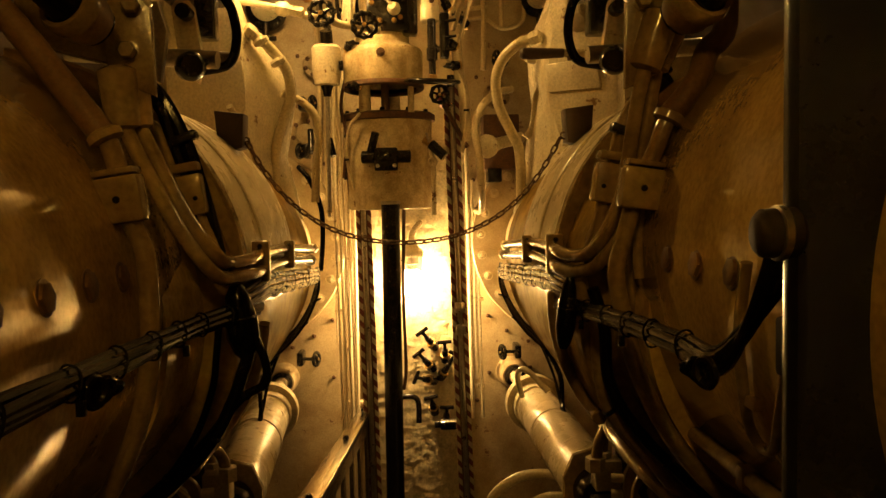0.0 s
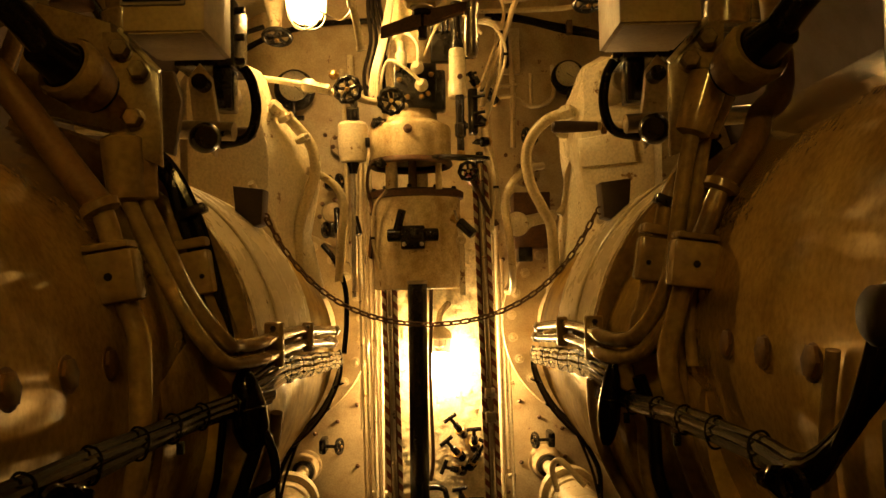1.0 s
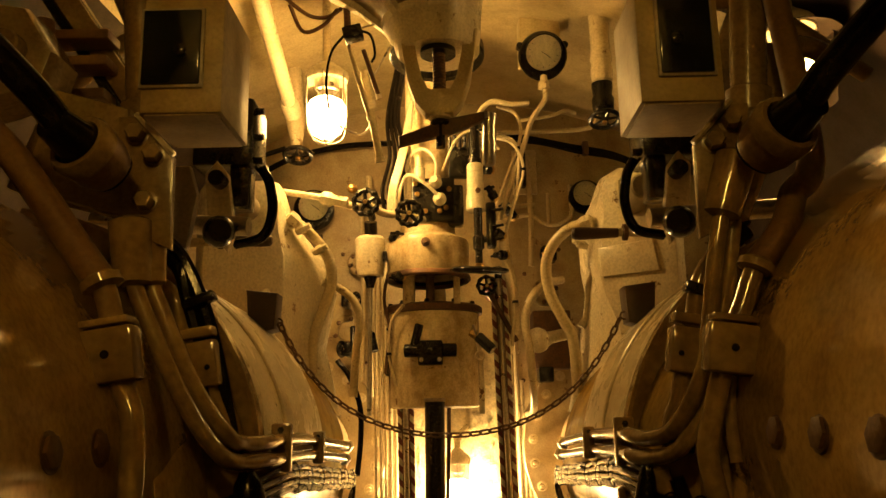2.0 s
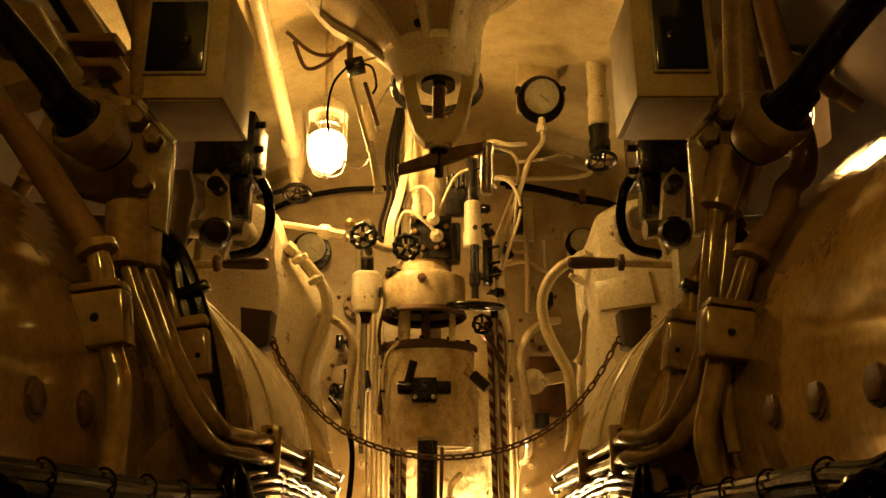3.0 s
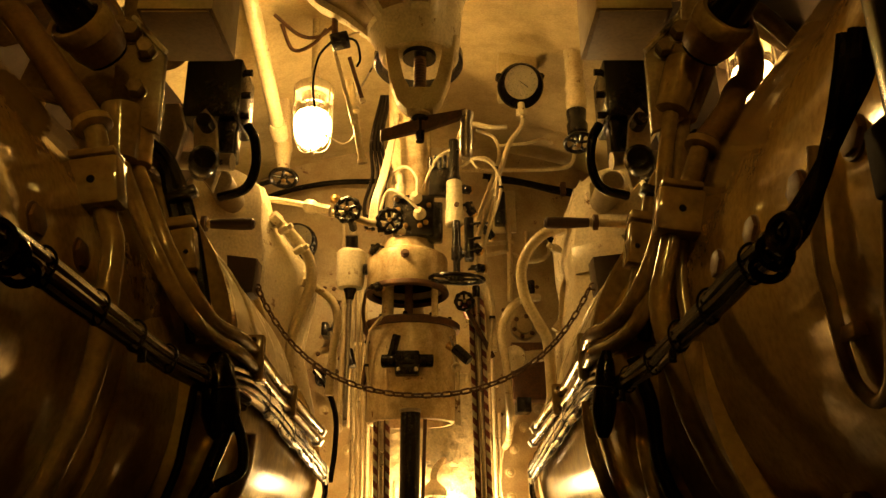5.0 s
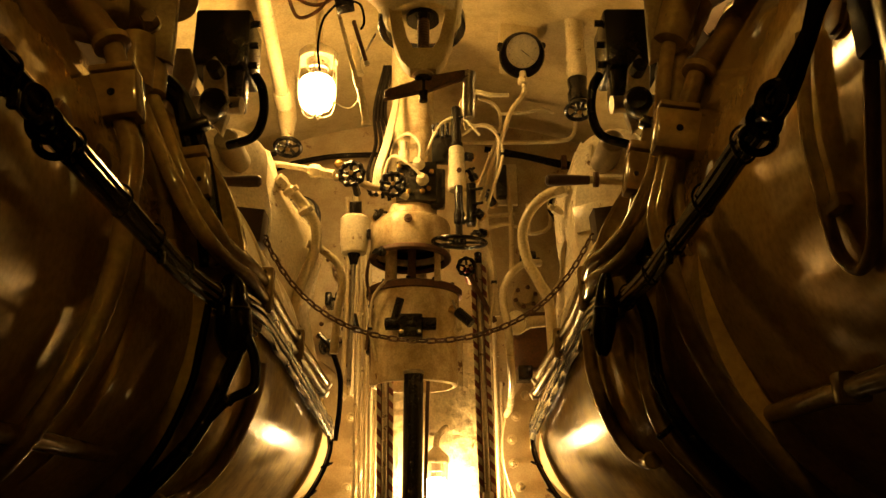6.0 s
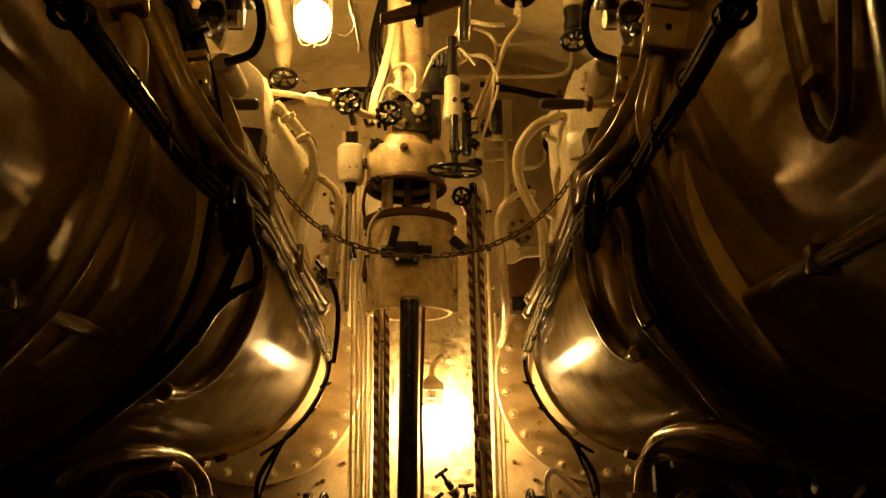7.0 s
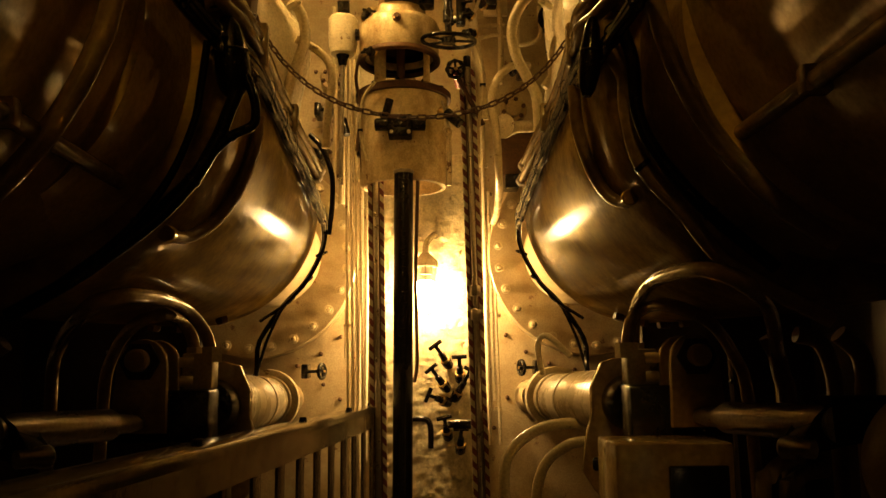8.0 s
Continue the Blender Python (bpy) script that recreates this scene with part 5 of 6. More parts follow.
def caged_lamp(at, bulb, r=0.055, label="", hood=0.0, hood_paint=None):
    """A glass jar with a bulb in it under a cap, and three wires round it."""
    l = thing("caged_lamp", at, label, "lamp", "caged lamps")
    x, y, z = at
    g = part("glass_jar", lathe(B(), (x, y, z - 0.2), (0, 0, 1), [(0.0, 0.004), (0.006, 0.022), (0.02, r * 0.76), (0.045, r * 0.95), (0.07, r), (0.18, r), (0.195, r * 0.97)], 32, False), GLASS, l)
    g.visible_shadow = False
    k = r / 0.055
    part("bulb", lathe(B(), (x, y, z - 0.185), (0, 0, 1), [(0, 0.002), (0.004, 0.022 * k), (0.018, 0.039 * k), (0.045, 0.048 * k), (0.085, 0.048 * k), (0.1, 0.04 * k), (0.112, 0.018 * k)], 24), bulb, l)
    part("socket", lathe(B(), (x, y, z - 0.085), (0, 0, 1), [(0, 0.014 * k), (0.002, 0.02 * k), (0.03, 0.022 * k), (0.034, 0.03 * k), (0.066, 0.03 * k)], 20), STEEL, l)
    part("cap", lathe(B(), (x, y, z - 0.02), (0, 0, 1), [(0, r * 0.7), (-0.002, r * 1.08), (0.004, r * 1.14), (0.02, r * 1.14), (0.03, r), (0.05, r * 0.5), (0.06, r * 0.3)], 30), CREAM_CLEAN, l)
    if hood:
        part("hood", lathe(B(), (x, y, z - 0.045), (0, 0, 1), [(0, hood), (0.003, hood), (0.03, r * 1.1), (0.045, r * 0.6)], 30, False), hood_paint or CREAM, l)
    for k in range(3):
        a = 0.5 + math.pi * k / 3
        d = V(math.cos(a), math.sin(a), 0)
        c = V(x, y, z)
        part("guard_wire", pipe(B(), [c + d * r * 1.12 + V(0, 0, -0.01), c + d * r * 1.12 + V(0, 0, -0.13), c + d * r * 0.95 + V(0, 0, -0.185), c + d * r * 0.5 + V(0, 0, -0.208), c + V(0, 0, -0.212), c - d * r * 0.5 + V(0, 0, -0.208), c - d * r * 0.95 + V(0, 0, -0.185), c - d * r * 1.12 + V(0, 0, -0.13), c - d * r * 1.12 + V(0, 0, -0.01)], 0.0022, 6, 4), STEEL, l)
    return l


def upper_lamp():
    l = caged_lamp((-0.35, 2.37, 2.43), BULB_UP, 0.055, "burning glass jar lamp in a wire cage, hung from the hull")
    part("hanger", rod(B(), (-0.35, 2.37, 2.45), (-0.36, 2.4, 2.74), 0.012), CREAM, l)
    b = thing("junction_box", (-0.24, 2.07, 2.4), "black junction box with dangling wires", "junction box")
    part("case", box(B(), (-0.236, 2.07, 2.405), (0.05, 0.04, 0.034), 0.004, Matrix.Rotation(radians(-14), 4, "Y")), BLACKM, b)
    part("stem", rod(B(), (-0.25, 2.07, 2.42), (-0.262, 2.06, 2.7), 0.009), RUST, b)
    part("wire", pipe(B(), [(-0.255, 2.06, 2.4), (-0.29, 2.06, 2.35), (-0.305, 2.08, 2.28), (-0.3, 2.1, 2.215)], 0.0035, 6), BLACK, b)
    part("wire", pipe(B(), [(-0.22, 2.06, 2.41), (-0.19, 2.06, 2.395), (-0.18, 2.07, 2.35), (-0.19, 2.08, 2.33)], 0.0035, 6), BLACK, b)
    part("wire", pipe(B(), [(-0.215, 2.06, 2.415), (-0.17, 2.05, 2.42), (-0.14, 2.04, 2.4), (-0.12, 2.03, 2.37)], 0.003, 6), CREAM, b)
    part("wire", pipe(B(), [(-0.31, 2.34, 2.26), (-0.25, 2.36, 2.24), (-0.22, 2.36, 2.28), (-0.24, 2.36, 2.36), (-0.2, 2.33, 2.42), (-0.16, 2.3, 2.48)], 0.003, 6), STEEL, b)
    for p, q, r, m in (((-0.215, 2.12, 2.385), (-0.176, 2.15, 2.26), 0.006, RUST), ((-0.222, 2.2, 2.36), (-0.205, 2.2, 2.26), 0.011, CREAM), ((-0.26, 2.12, 2.42), (-0.205, 2.2, 2.22), 0.006, CREAM), ((-0.205, 2.2, 2.25), (-0.18, 2.22, 2.11), 0.01, CREAM)):
        k = thing("strut", p, "slim painted steel strut under the hull", "strut", "struts by the lamp")
        part("rod", rod(B(), p, q, r, seg=10), m, k)
        part("end", rod(B(), V(*q) - (V(*p) - V(*q)).normalized() * 0.0, V(*q) + (V(*p) - V(*q)).normalized() * 0.012, r * 1.4, seg=10), CREAM_CLEAN, k)


def gauge(at, axis, R, label, stem=True, group="pressure gauges"):
    g = thing("pressure_gauge", at, label, "gauge", group)
    z = Vector(axis).normalized()
    a = Vector(at)
    x, y, _ = basis(axis)
    up = V(0, 0, 1)
    up = (up - z * up.dot(z)).normalized()
    part("case", lathe(B(), a - z * 0.05, z, [(0, R * 0.97), (0.02, R), (0.045, R * 0.99), (0.052, R * 0.93)], 40, True), BLACK, g)
    a = a + up * R * 0.17
    part("bezel", lathe(B(), a - z * 0.01, z, [(0, R * 0.8), (0.022, R * 0.78), (0.026, R * 0.75), (0.026, R * 0.72), (0.012, R * 0.715)], 40, False), BLACK, g)
    d = part("dial", lathe(B(), a + z * 0.004, z, [(0, R * 0.73), (0.003, R * 0.73)], 36), DIAL, g)
    bm = B()
    for k in range(11):
        an = radians(-220 + 26 * k)
        dd = x * math.cos(an) + y * math.sin(an)
        rod(bm, a + z * 0.0085 + dd * R * 0.54, a + z * 0.0085 + dd * R * 0.6, 0.0008, seg=5)
    part("scale", bm, BLACKM, d)
    part("needle", rod(B(), a + z * 0.009 - (x * 0.7 - y * 0.5) * R * 0.1, a + z * 0.009 + (x * 0.7 - y * 0.5) * R * 0.42, 0.001, seg=5), BLACKM, d)
    a = a + z * 0.008
    part("glass", lathe(B(), a + z * 0.0058, z, [(0, R * 0.72), (0.002, R * 0.72)], 36), GLASS, g)
    return g


def ceiling_gear():
    g = gauge((0.317, 2.62, 2.588), (0, -0.8, -0.5), 0.08, "round pressure gauge with black rim and pale dial")
    for k in range(3):
        a = radians(60 + 120 * k + 90)
        p = V(0.317, 2.64, 2.598) + V(math.cos(a) * 0.085, 0, math.sin(a) * 0.085)
        part("lug", rod(B(), p + V(0, 0.02, 0), p + V(0, -0.01, -0.006), 0.012, seg=10), BLACKM, g)
    part("union", lathe(B(), (0.315, 2.62, 2.472), (0, 0, 1), [(0, 0.013), (0.004, 0.018), (0.025, 0.018), (0.03, 0.013), (0.05, 0.011)], 6), CREAM, g)
    part("mount", box(B(), (0.317, 2.73, 2.69), (0.14, 0.1, 0.17), 0.012), HULL, g)
    for j, q in enumerate(([(0.315, 2.62, 2.49), (0.316, 2.62, 2.44), (0.27, 2.62, 2.37), (0.24, 2.62, 2.28), (0.2, 2.64, 2.17), (0.16, 2.66, 2.05)],
                           [(0.26, 2.6, 2.42), (0.2, 2.58, 2.41), (0.14, 2.58, 2.42), (0.1, 2.6, 2.38), (0.12, 2.62, 2.3)],
                           [(0.16, 2.62, 2.42), (0.22, 2.64, 2.4), (0.235, 2.65, 2.33), (0.19, 2.66, 2.2), (0.15, 2.66, 2.1)],
                           [(0.24, 2.7, 2.4), (0.34, 2.72, 2.42), (0.4, 2.75, 2.45), (0.44, 2.8, 2.46)])):
        t = thing("thin_pipe", q[0], "thin cream-painted gauge pipe", "pipe", "gauge pipes")
        part("tube", pipe(B(), q, 0.0085 if j < 2 else 0.006, 8), CREAM, t)
    # hanging valve
    v = thing("hanging_valve", (0.5, 2.6, 2.35), "cream hanging valve with a black handwheel below", "valve", "hanging valves")
    part("body", lathe(B(), (0.5, 2.6, 2.478), (0, 0, 1), [(0, 0.02), (0.012, 0.033), (0.045, 0.036), (0.07, 0.031), (0.085, 0.036), (0.12, 0.03), (0.26, 0.034)], 20), CREAM, v)
    part("bonnet", lathe(B(), (0.498, 2.6, 2.365), (0, 0, 1), [(0, 0.016), (0.018, 0.02), (0.03, 0.034), (0.06, 0.036), (0.075, 0.03), (0.1, 0.034), (0.115, 0.034), (0.12, 0.02)], 16), BLACKM, v)
    handwheel(v, (0.495, 2.58, 2.352), (0, -0.3, -1), 0.045, 0.007, 5)
    v = thing("hanging_valve", (-0.52, 2.82, 2.33), "cream hanging valve with a dark handwheel", "valve", "hanging valves")
    part("body", lathe(B(), (-0.53, 2.86, 2.36), (-0.1, 0.2, 1), [(0, 0.018), (0.05, 0.022), (0.12, 0.035), (0.36, 0.03)], 18), CREAM, v)
    handwheel(v, (-0.522, 2.83, 2.34), (0, -0.35, -1), 0.046, 0.008, 5, BLACKM)
    # slanting pipe by the lamp
    p = thing("slanting_pipe", (-0.5, 2.6, 2.45), "cream-painted pipe slanting under the hull", "pipe")
    part("tube", pipe(B(), [(-0.49, 1.7, 2.69), (-0.51, 2.2, 2.58), (-0.52, 2.68, 2.46)], 0.024, 14), CREAM, p)
    part("socket", lathe(B(), (-0.521, 2.72, 2.45), (0.01, -1, 0.24), [(0, 0.03), (0.06, 0.032), (0.07, 0.026)], 16), CREAM, p)
    # cable along the ceiling
    for q in ([(-0.45, 2.3, 2.62), (-0.42, 2.35, 2.56), (-0.36, 2.34, 2.57), (-0.31, 2.3, 2.6)], [(-0.47, 2.28, 2.64), (-0.4, 2.33, 2.6), (-0.34, 2.34, 2.6), (-0.28, 2.3, 2.62)]):
        t = thing("thin_pipe", q[0], "thin cable under the hull plating", "cable", "ceiling cables")
        part("tube", pipe(B(), q, 0.006, 8), RUST, t)


# Added fill light behind and above the eye, out of view.
def aft_fill():
    l = caged_lamp((-0.12, -0.3, 2.4), BULB_FILL, 0.055, "unseen glass jar lamp added over the aisle as fill light")
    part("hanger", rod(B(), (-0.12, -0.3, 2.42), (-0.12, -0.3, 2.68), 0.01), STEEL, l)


def side_lamp():
    # Hood and shade are added to keep this lamp's light off the hull.
    l = caged_lamp((0.88, 2.08, 2.41), BULB_SIDE, 0.055, "burning glass jar lamp half hidden behind the struts", 0.12, DARK_TONE)
    part("hanger", rod(B(), (0.88, 2.08, 2.42), (0.88, 2.08, 2.5), 0.012), CREAM, l)
    bm = B()
    rings = [[bm.verts.new((0.88 + r * math.cos(radians(a)), 2.08 + r * math.sin(radians(a)), z)) for a in range(-15, 136, 15)] for r, z in ((0.1, 2.38), (0.098, 2.3), (0.092, 2.19))]
    for p, q in zip(rings, rings[1:]):
        for k in range(len(p) - 1):
            bm.faces.new((p[k], p[k + 1], q[k + 1], q[k]))
    bmesh.ops.solidify(bm, geom=bm.faces[:], thickness=0.003)
    part("shade", bm, DARK_TONE, l, "curved dark screen added to keep the lamp's light off the hull")


yoke()
aft_fill()
side_lamp()
upper_lamp()
ceiling_gear()


# ---- forward bulkhead fittings, hoses ----
def wall_gear():
    set_back(gauge((-0.494, 3.0, 2.173), (0.1, -1, -0.15), 0.074, "bulkhead pressure gauge with black rim and pale dial"), 1.3)
    set_back(gauge((0.495, 3.0, 2.2), (-0.1, -1, -0.15), 0.062, "bulkhead pressure gauge with black rim and pale dial"), 1.3)
    for k, (label, r, mat, q) in enumerate((
            ("cream rubber hose curling beside the gear housing", 0.0155, CREAM, [(0.37, 2.33, 1.955), (0.33, 2.35, 1.945), (0.29, 2.38, 1.91), (0.268, 2.4, 1.85), (0.278, 2.4, 1.77), (0.31, 2.4, 1.7), (0.335, 2.4, 1.64), (0.34, 2.4, 1.5), (0.34, 2.4, 1.38)]),
            ("cream rubber hose curling off the bulkhead", 0.013, CREAM, [(0.36, 2.75, 1.87), (0.3, 2.7, 1.85), (0.25, 2.68, 1.8), (0.228, 2.68, 1.73), (0.24, 2.68, 1.64), (0.248, 2.7, 1.54), (0.262, 2.85, 1.47), (0.285, 3.2, 1.45), (0.29, 3.47, 1.45)]),
            ("cream hose hanging beside the gear housing", 0.012, CREAM, [(0.42, 2.38, 1.85), (0.39, 2.4, 1.8), (0.385, 2.42, 1.72), (0.36, 2.42, 1.68)]),
            ("cream rubber hose curling beside the gear housing", 0.0155, CREAM, [(-0.43, 2.33, 1.98), (-0.39, 2.36, 1.95), (-0.345, 2.39, 1.89), (-0.335, 2.4, 1.82), (-0.355, 2.4, 1.75), (-0.385, 2.4, 1.65), (-0.387, 2.4, 1.5), (-0.385, 2.38, 1.4)]),
            ("cream rubber hose curling off the gear housing", 0.012, CREAM, [(-0.36, 2.4, 1.82), (-0.31, 2.42, 1.8), (-0.27, 2.42, 1.76), (-0.258, 2.42, 1.7), (-0.268, 2.42, 1.62), (-0.275, 2.42, 1.5)]),
            ("slim cream hose down the gear housing", 0.009, CREAM, [(-0.45, 2.1, 1.75), (-0.43, 2.15, 1.7), (-0.4, 2.2, 1.6), (-0.385, 2.25, 1.48)]),
            ("white cable to the mast valve", 0.0095, CREAM_CLEAN, [(-0.52, 2.45, 2.105), (-0.46, 2.45, 2.095), (-0.4, 2.45, 2.085), (-0.36, 2.46, 2.078)]),
            ("cream-painted pipe down the mast", 0.018, CREAM, [(0.17, 2.72, 2.05), (0.18, 2.74, 1.95), (0.2, 2.78, 1.85), (0.21, 2.8, 1.7)]))):
        h = thing("rubber_hose", q[0], label, "hose", "hoses")
        part("tube", pipe(B(), q, r, 10), mat, h)
        if k in (0, 3):
            part("gland", lathe(B(), q[0], V(*q[0]) - V(*q[1]), [(-0.01, 0.018), (0.0, 0.022), (0.02, 0.022), (0.024, 0.018)], 6), CREAM_CLEAN, h)
        if k == 6:
            part("gland", lathe(B(), q[-1], (1, 0.05, -0.2), [(-0.02, 0.014), (-0.01, 0.022), (0.01, 0.023), (0.02, 0.016), (0.06, 0.017), (0.065, 0.01)], 6), CREAM_CLEAN, h)
    # dark locker and speaker-like horn
    b = thing("wall_box", (0.345, 2.98, 1.57), "brown steel box on the bulkhead", "box")
    part("case", box(B(), (0.345, 3.0, 1.68), (0.13, 0.12, 0.2), 0.006), RUST, b)
    part("foot", box(B(), (0.315, 2.95, 1.56), (0.05, 0.08, 0.05), 0.004), BLACKM, b)
    set_back(b, 1.3)
    h = thing("wall_valve", (0.3, 2.85, 1.7), "cream-painted round wall valve with a pipe stub", "valve", "wall valves")
    part("disc", lathe(B(), (0.29, 2.84, 1.685), (-0.55, -0.8, -0.1), [(-0.05, 0.022), (0, 0.024), (0.004, 0.04), (0.018, 0.042), (0.024, 0.03), (0.03, 0.012)], 24), CREAM_CLEAN, h)
    part("stub", rod(B(), (0.3, 2.86, 1.69), (0.42, 2.95, 1.72), 0.021), CREAM, h)
    # small wall valves with wheels
    for s, x, z, w in ((-1, 0.403, 0.86, 0.345), (1, 0.392, 0.866, 0.335), (-1, 0.37, 1.83, 0.33), (1, 0.36, 1.98, 0.33), (-1, 0.36, 1.66, 0.38)):
        v = thing("wall_valve", (s * x, 3.0, z), "small dark valve with a handwheel on the bulkhead", "valve", "wall valves")
        part("body", box(B(), (s * x, 2.97, z), (0.024, 0.08, 0.05), 0.006), BLACKM, v)
        part("stem", rod(B(), (s * x, 2.95, z), (s * w, 2.94, z), 0.006), BLACKM, v)
        handwheel(v, (s * w, 2.94, z), (-s, -0.4, 0), 0.024, 0.006, 4)
        set_back(v, 1.3 if z > 1.5 else 0.9)
    # red handwheel by the rail
    v = thing("wall_valve", (0.115, 2.78, 1.84), "small black handwheel valve with a red hub", "valve", "wall valves")
    handwheel(v, (0.115, 2.74, 1.855), (0.1, -1, -0.2), 0.028, 0.006, 5, knobs=8)
    part("body", rod(B(), (0.115, 2.75, 1.85), (0.13, 2.83, 1.83), 0.014), RED, v)
    part("lever", rod(B(), (0.125, 2.76, 1.83), (0.21, 2.8, 1.68), 0.008), RUST, v)
    # vertical pipes beside the recess
    for x, r, z0, z1 in ((-0.2, 0.007, 0.55, 1.6), (-0.222, 0.009, 0.5, 1.75), (-0.245, 0.007, 0.55, 1.7), (-0.268, 0.006, 0.9, 1.9), (0.225, 0.008, 0.6, 1.75), (0.243, 0.007, 0.75, 1.5), (0.262, 0.006, 0.6, 1.2)):
        p = thing("wall_pipe", (x, 3.0, z0), "slim cream-painted pipe up the bulkhead", "pipe", "wall pipes")
        part("tube", pipe(B(), [(x * 1.02, 3.03, z0), (x, 3.03, (z0 + z1) / 2), (x * 0.98, 3.03, z1)], r, 8), CREAM_CLEAN, p)
        for z in (z0 + 0.12, z1 - 0.15):
            part("saddle", box(B(), (x, 3.045, z), (0.03, 0.03, 0.012), 0.002), CREAM, p)
        set_back(p, 0.9)
    # left cluster of taps beside the mast
    t = thing("tap_cluster", (-0.2, 2.8, 1.6), "cluster of small dark taps and slim pipes", "tap", "tap clusters")
    for k in range(4):
        part("pipe", rod(B(), (-0.262 + 0.016 * k, 3.05 + 0.02 * k, 0.4), (-0.268 + 0.016 * k, 2.9, 1.95), 0.0045, seg=8), CREAM, t)
    part("tap", box(B(), (-0.205, 2.82, 1.6), (0.03, 0.04, 0.05), 0.006), BLACKM, t)
    part("tap_lever", rod(B(), (-0.2, 2.8, 1.6), (-0.19, 2.8, 1.48), 0.01), RUST, t)
    part("tap", rod(B(), (-0.27, 2.86, 1.72), (-0.255, 2.84, 1.66), 0.012), BLACKM, t)
    # cable from the bulkhead down to the tube rim
    k = thing("cable", (-0.29, 2.7, 1.5), "black cable hanging from the bulkhead", "cable", "loose cables")
    part("core", pipe(B(), [(-0.36, 2.7, 1.62), (-0.32, 2.68, 1.57), (-0.285, 2.66, 1.48), (-0.28, 2.64, 1.38), (-0.285, 2.6, 1.28)], 0.0085, 8), BLACK, k)


def wall_clutter():
    made = []
    k = thing("cable_tray", (0.45, 2.98, 2.38), "black cables clipped under the hull", "cable tray", "cable trays")
    made.append(k)
    part("cable", pipe(B(), [(0.2, 3.0, 2.44), (0.32, 3.0, 2.42), (0.45, 3.0, 2.39), (0.62, 3.0, 2.35), (0.8, 3.0, 2.25)], 0.012, 8), BLACK, k)
    part("cable", pipe(B(), [(0.22, 2.99, 2.42), (0.34, 2.99, 2.405), (0.47, 2.99, 2.37), (0.64, 2.99, 2.33), (0.8, 2.99, 2.22)], 0.01, 8), BLACK, k)
    part("clip", box(B(), (0.5, 2.98, 2.375), (0.02, 0.03, 0.05), 0.003), RUST, k)
    k = thing("cable_tray", (-0.4, 2.98, 2.4), "black cables clipped under the hull", "cable tray", "cable trays")
    made.append(k)
    part("cable", pipe(B(), [(-0.8, 3.0, 2.24), (-0.6, 3.0, 2.36), (-0.4, 3.0, 2.41), (-0.2, 3.0, 2.42)], 0.011, 8), BLACK, k)
    k = thing("cross_pipe", (0.25, 2.85, 2.42), "cream-painted pipe across the top of the bulkhead", "pipe", "cross pipes")
    made.append(k)
    part("tube", pipe(B(), [(0.1, 2.86, 2.4), (0.3, 2.86, 2.4), (0.46, 2.86, 2.405), (0.52, 2.86, 2.43), (0.535, 2.86, 2.52)], 0.008, 10), CREAM, k)
    k = thing("terminal_strip", (0.262, 3.0, 2.31), "black terminal strip on the bulkhead", "terminal strip")
    made.append(k)
    part("strip", box(B(), (0.262, 3.02, 2.31), (0.04, 0.05, 0.13), 0.005), BLACKM, k)
    part("plate", box(B(), (0.28, 3.045, 2.31), (0.09, 0.02, 0.17), 0.003), CREAM, k)
    k = thing("pipe_rack", (0.36, 3.0, 2.1), "slim cream pipe rack on the bulkhead", "pipe rack")
    made.append(k)
    part("tube", pipe(B(), [(0.19, 3.02, 2.12), (0.29, 3.02, 2.14), (0.36, 3.02, 2.1), (0.44, 3.02, 2.13), (0.44, 3.02, 2.25)], 0.008, 8, 3), CREAM, k)
    part("tube", rod(B(), (0.2, 3.02, 2.17), (0.31, 3.02, 2.18), 0.008), CREAM, k)
    part("tube", rod(B(), (0.36, 3.02, 2.1), (0.36, 3.02, 2.22), 0.008), CREAM, k)
    for x, z, r in ((-0.37, 1.73, 0.062), (-0.33, 1.98, 0.045), (0.34, 1.86, 0.05)):
        k = thing("pipe_flange", (x, 3.04, z), "cream-painted blank flange with dark studs", "flange", "blank flanges")
        made.append(k)
        part("disc", lathe(B(), (x, 3.06, z), (0, -1, 0), [(0, r), (0.02, r), (0.024, r * 0.9), (0.024, r * 0.6), (0.034, r * 0.55), (0.036, r * 0.2)], 30), WALL, k)
        for j in range(6):
            a = math.pi * j / 3 + 0.3
            part("stud", hexbolt(B(), (x + r * 0.76 * math.cos(a), 3.036, z + r * 0.76 * math.sin(a)), (0, -1, 0), 0.007, 0.01), RUST, k)
    k = thing("lever_handle", (-0.36, 2.96, 1.7), "black lever handle on the bulkhead", "lever", "bulkhead levers")
    made.append(k)
    part("lever", rod(B(), (-0.345, 2.97, 1.74), (-0.34, 2.95, 1.65), 0.011, seg=10, bev=0.002), BLACKM, k)
    part("pivot", rod(B(), (-0.343, 2.96, 1.7), (-0.343, 3.03, 1.7), 0.008), BLACKM, k)
    k = thing("lever_handle", (-0.6, 2.87, 2.35), "black lever handle beside the hanging valve", "lever", "bulkhead levers")
    made.append(k)
    part("lever", rod(B(), (-0.67, 2.86, 2.33), (-0.57, 2.86, 2.36), 0.009, seg=10, bev=0.002), BLACKM, k)
    for s in (-1, 1):
        k = thing("gauge_stem", (s * 0.5, 3.02, 2.06), "dark gauge cock under the pressure gauge", "valve", "gauge cocks")
        made.append(k)
        part("stem", rod(B(), (s * 0.5, 3.01, 2.15), (s * 0.5, 3.01, 2.0), 0.012, seg=10), BLACKM, k)
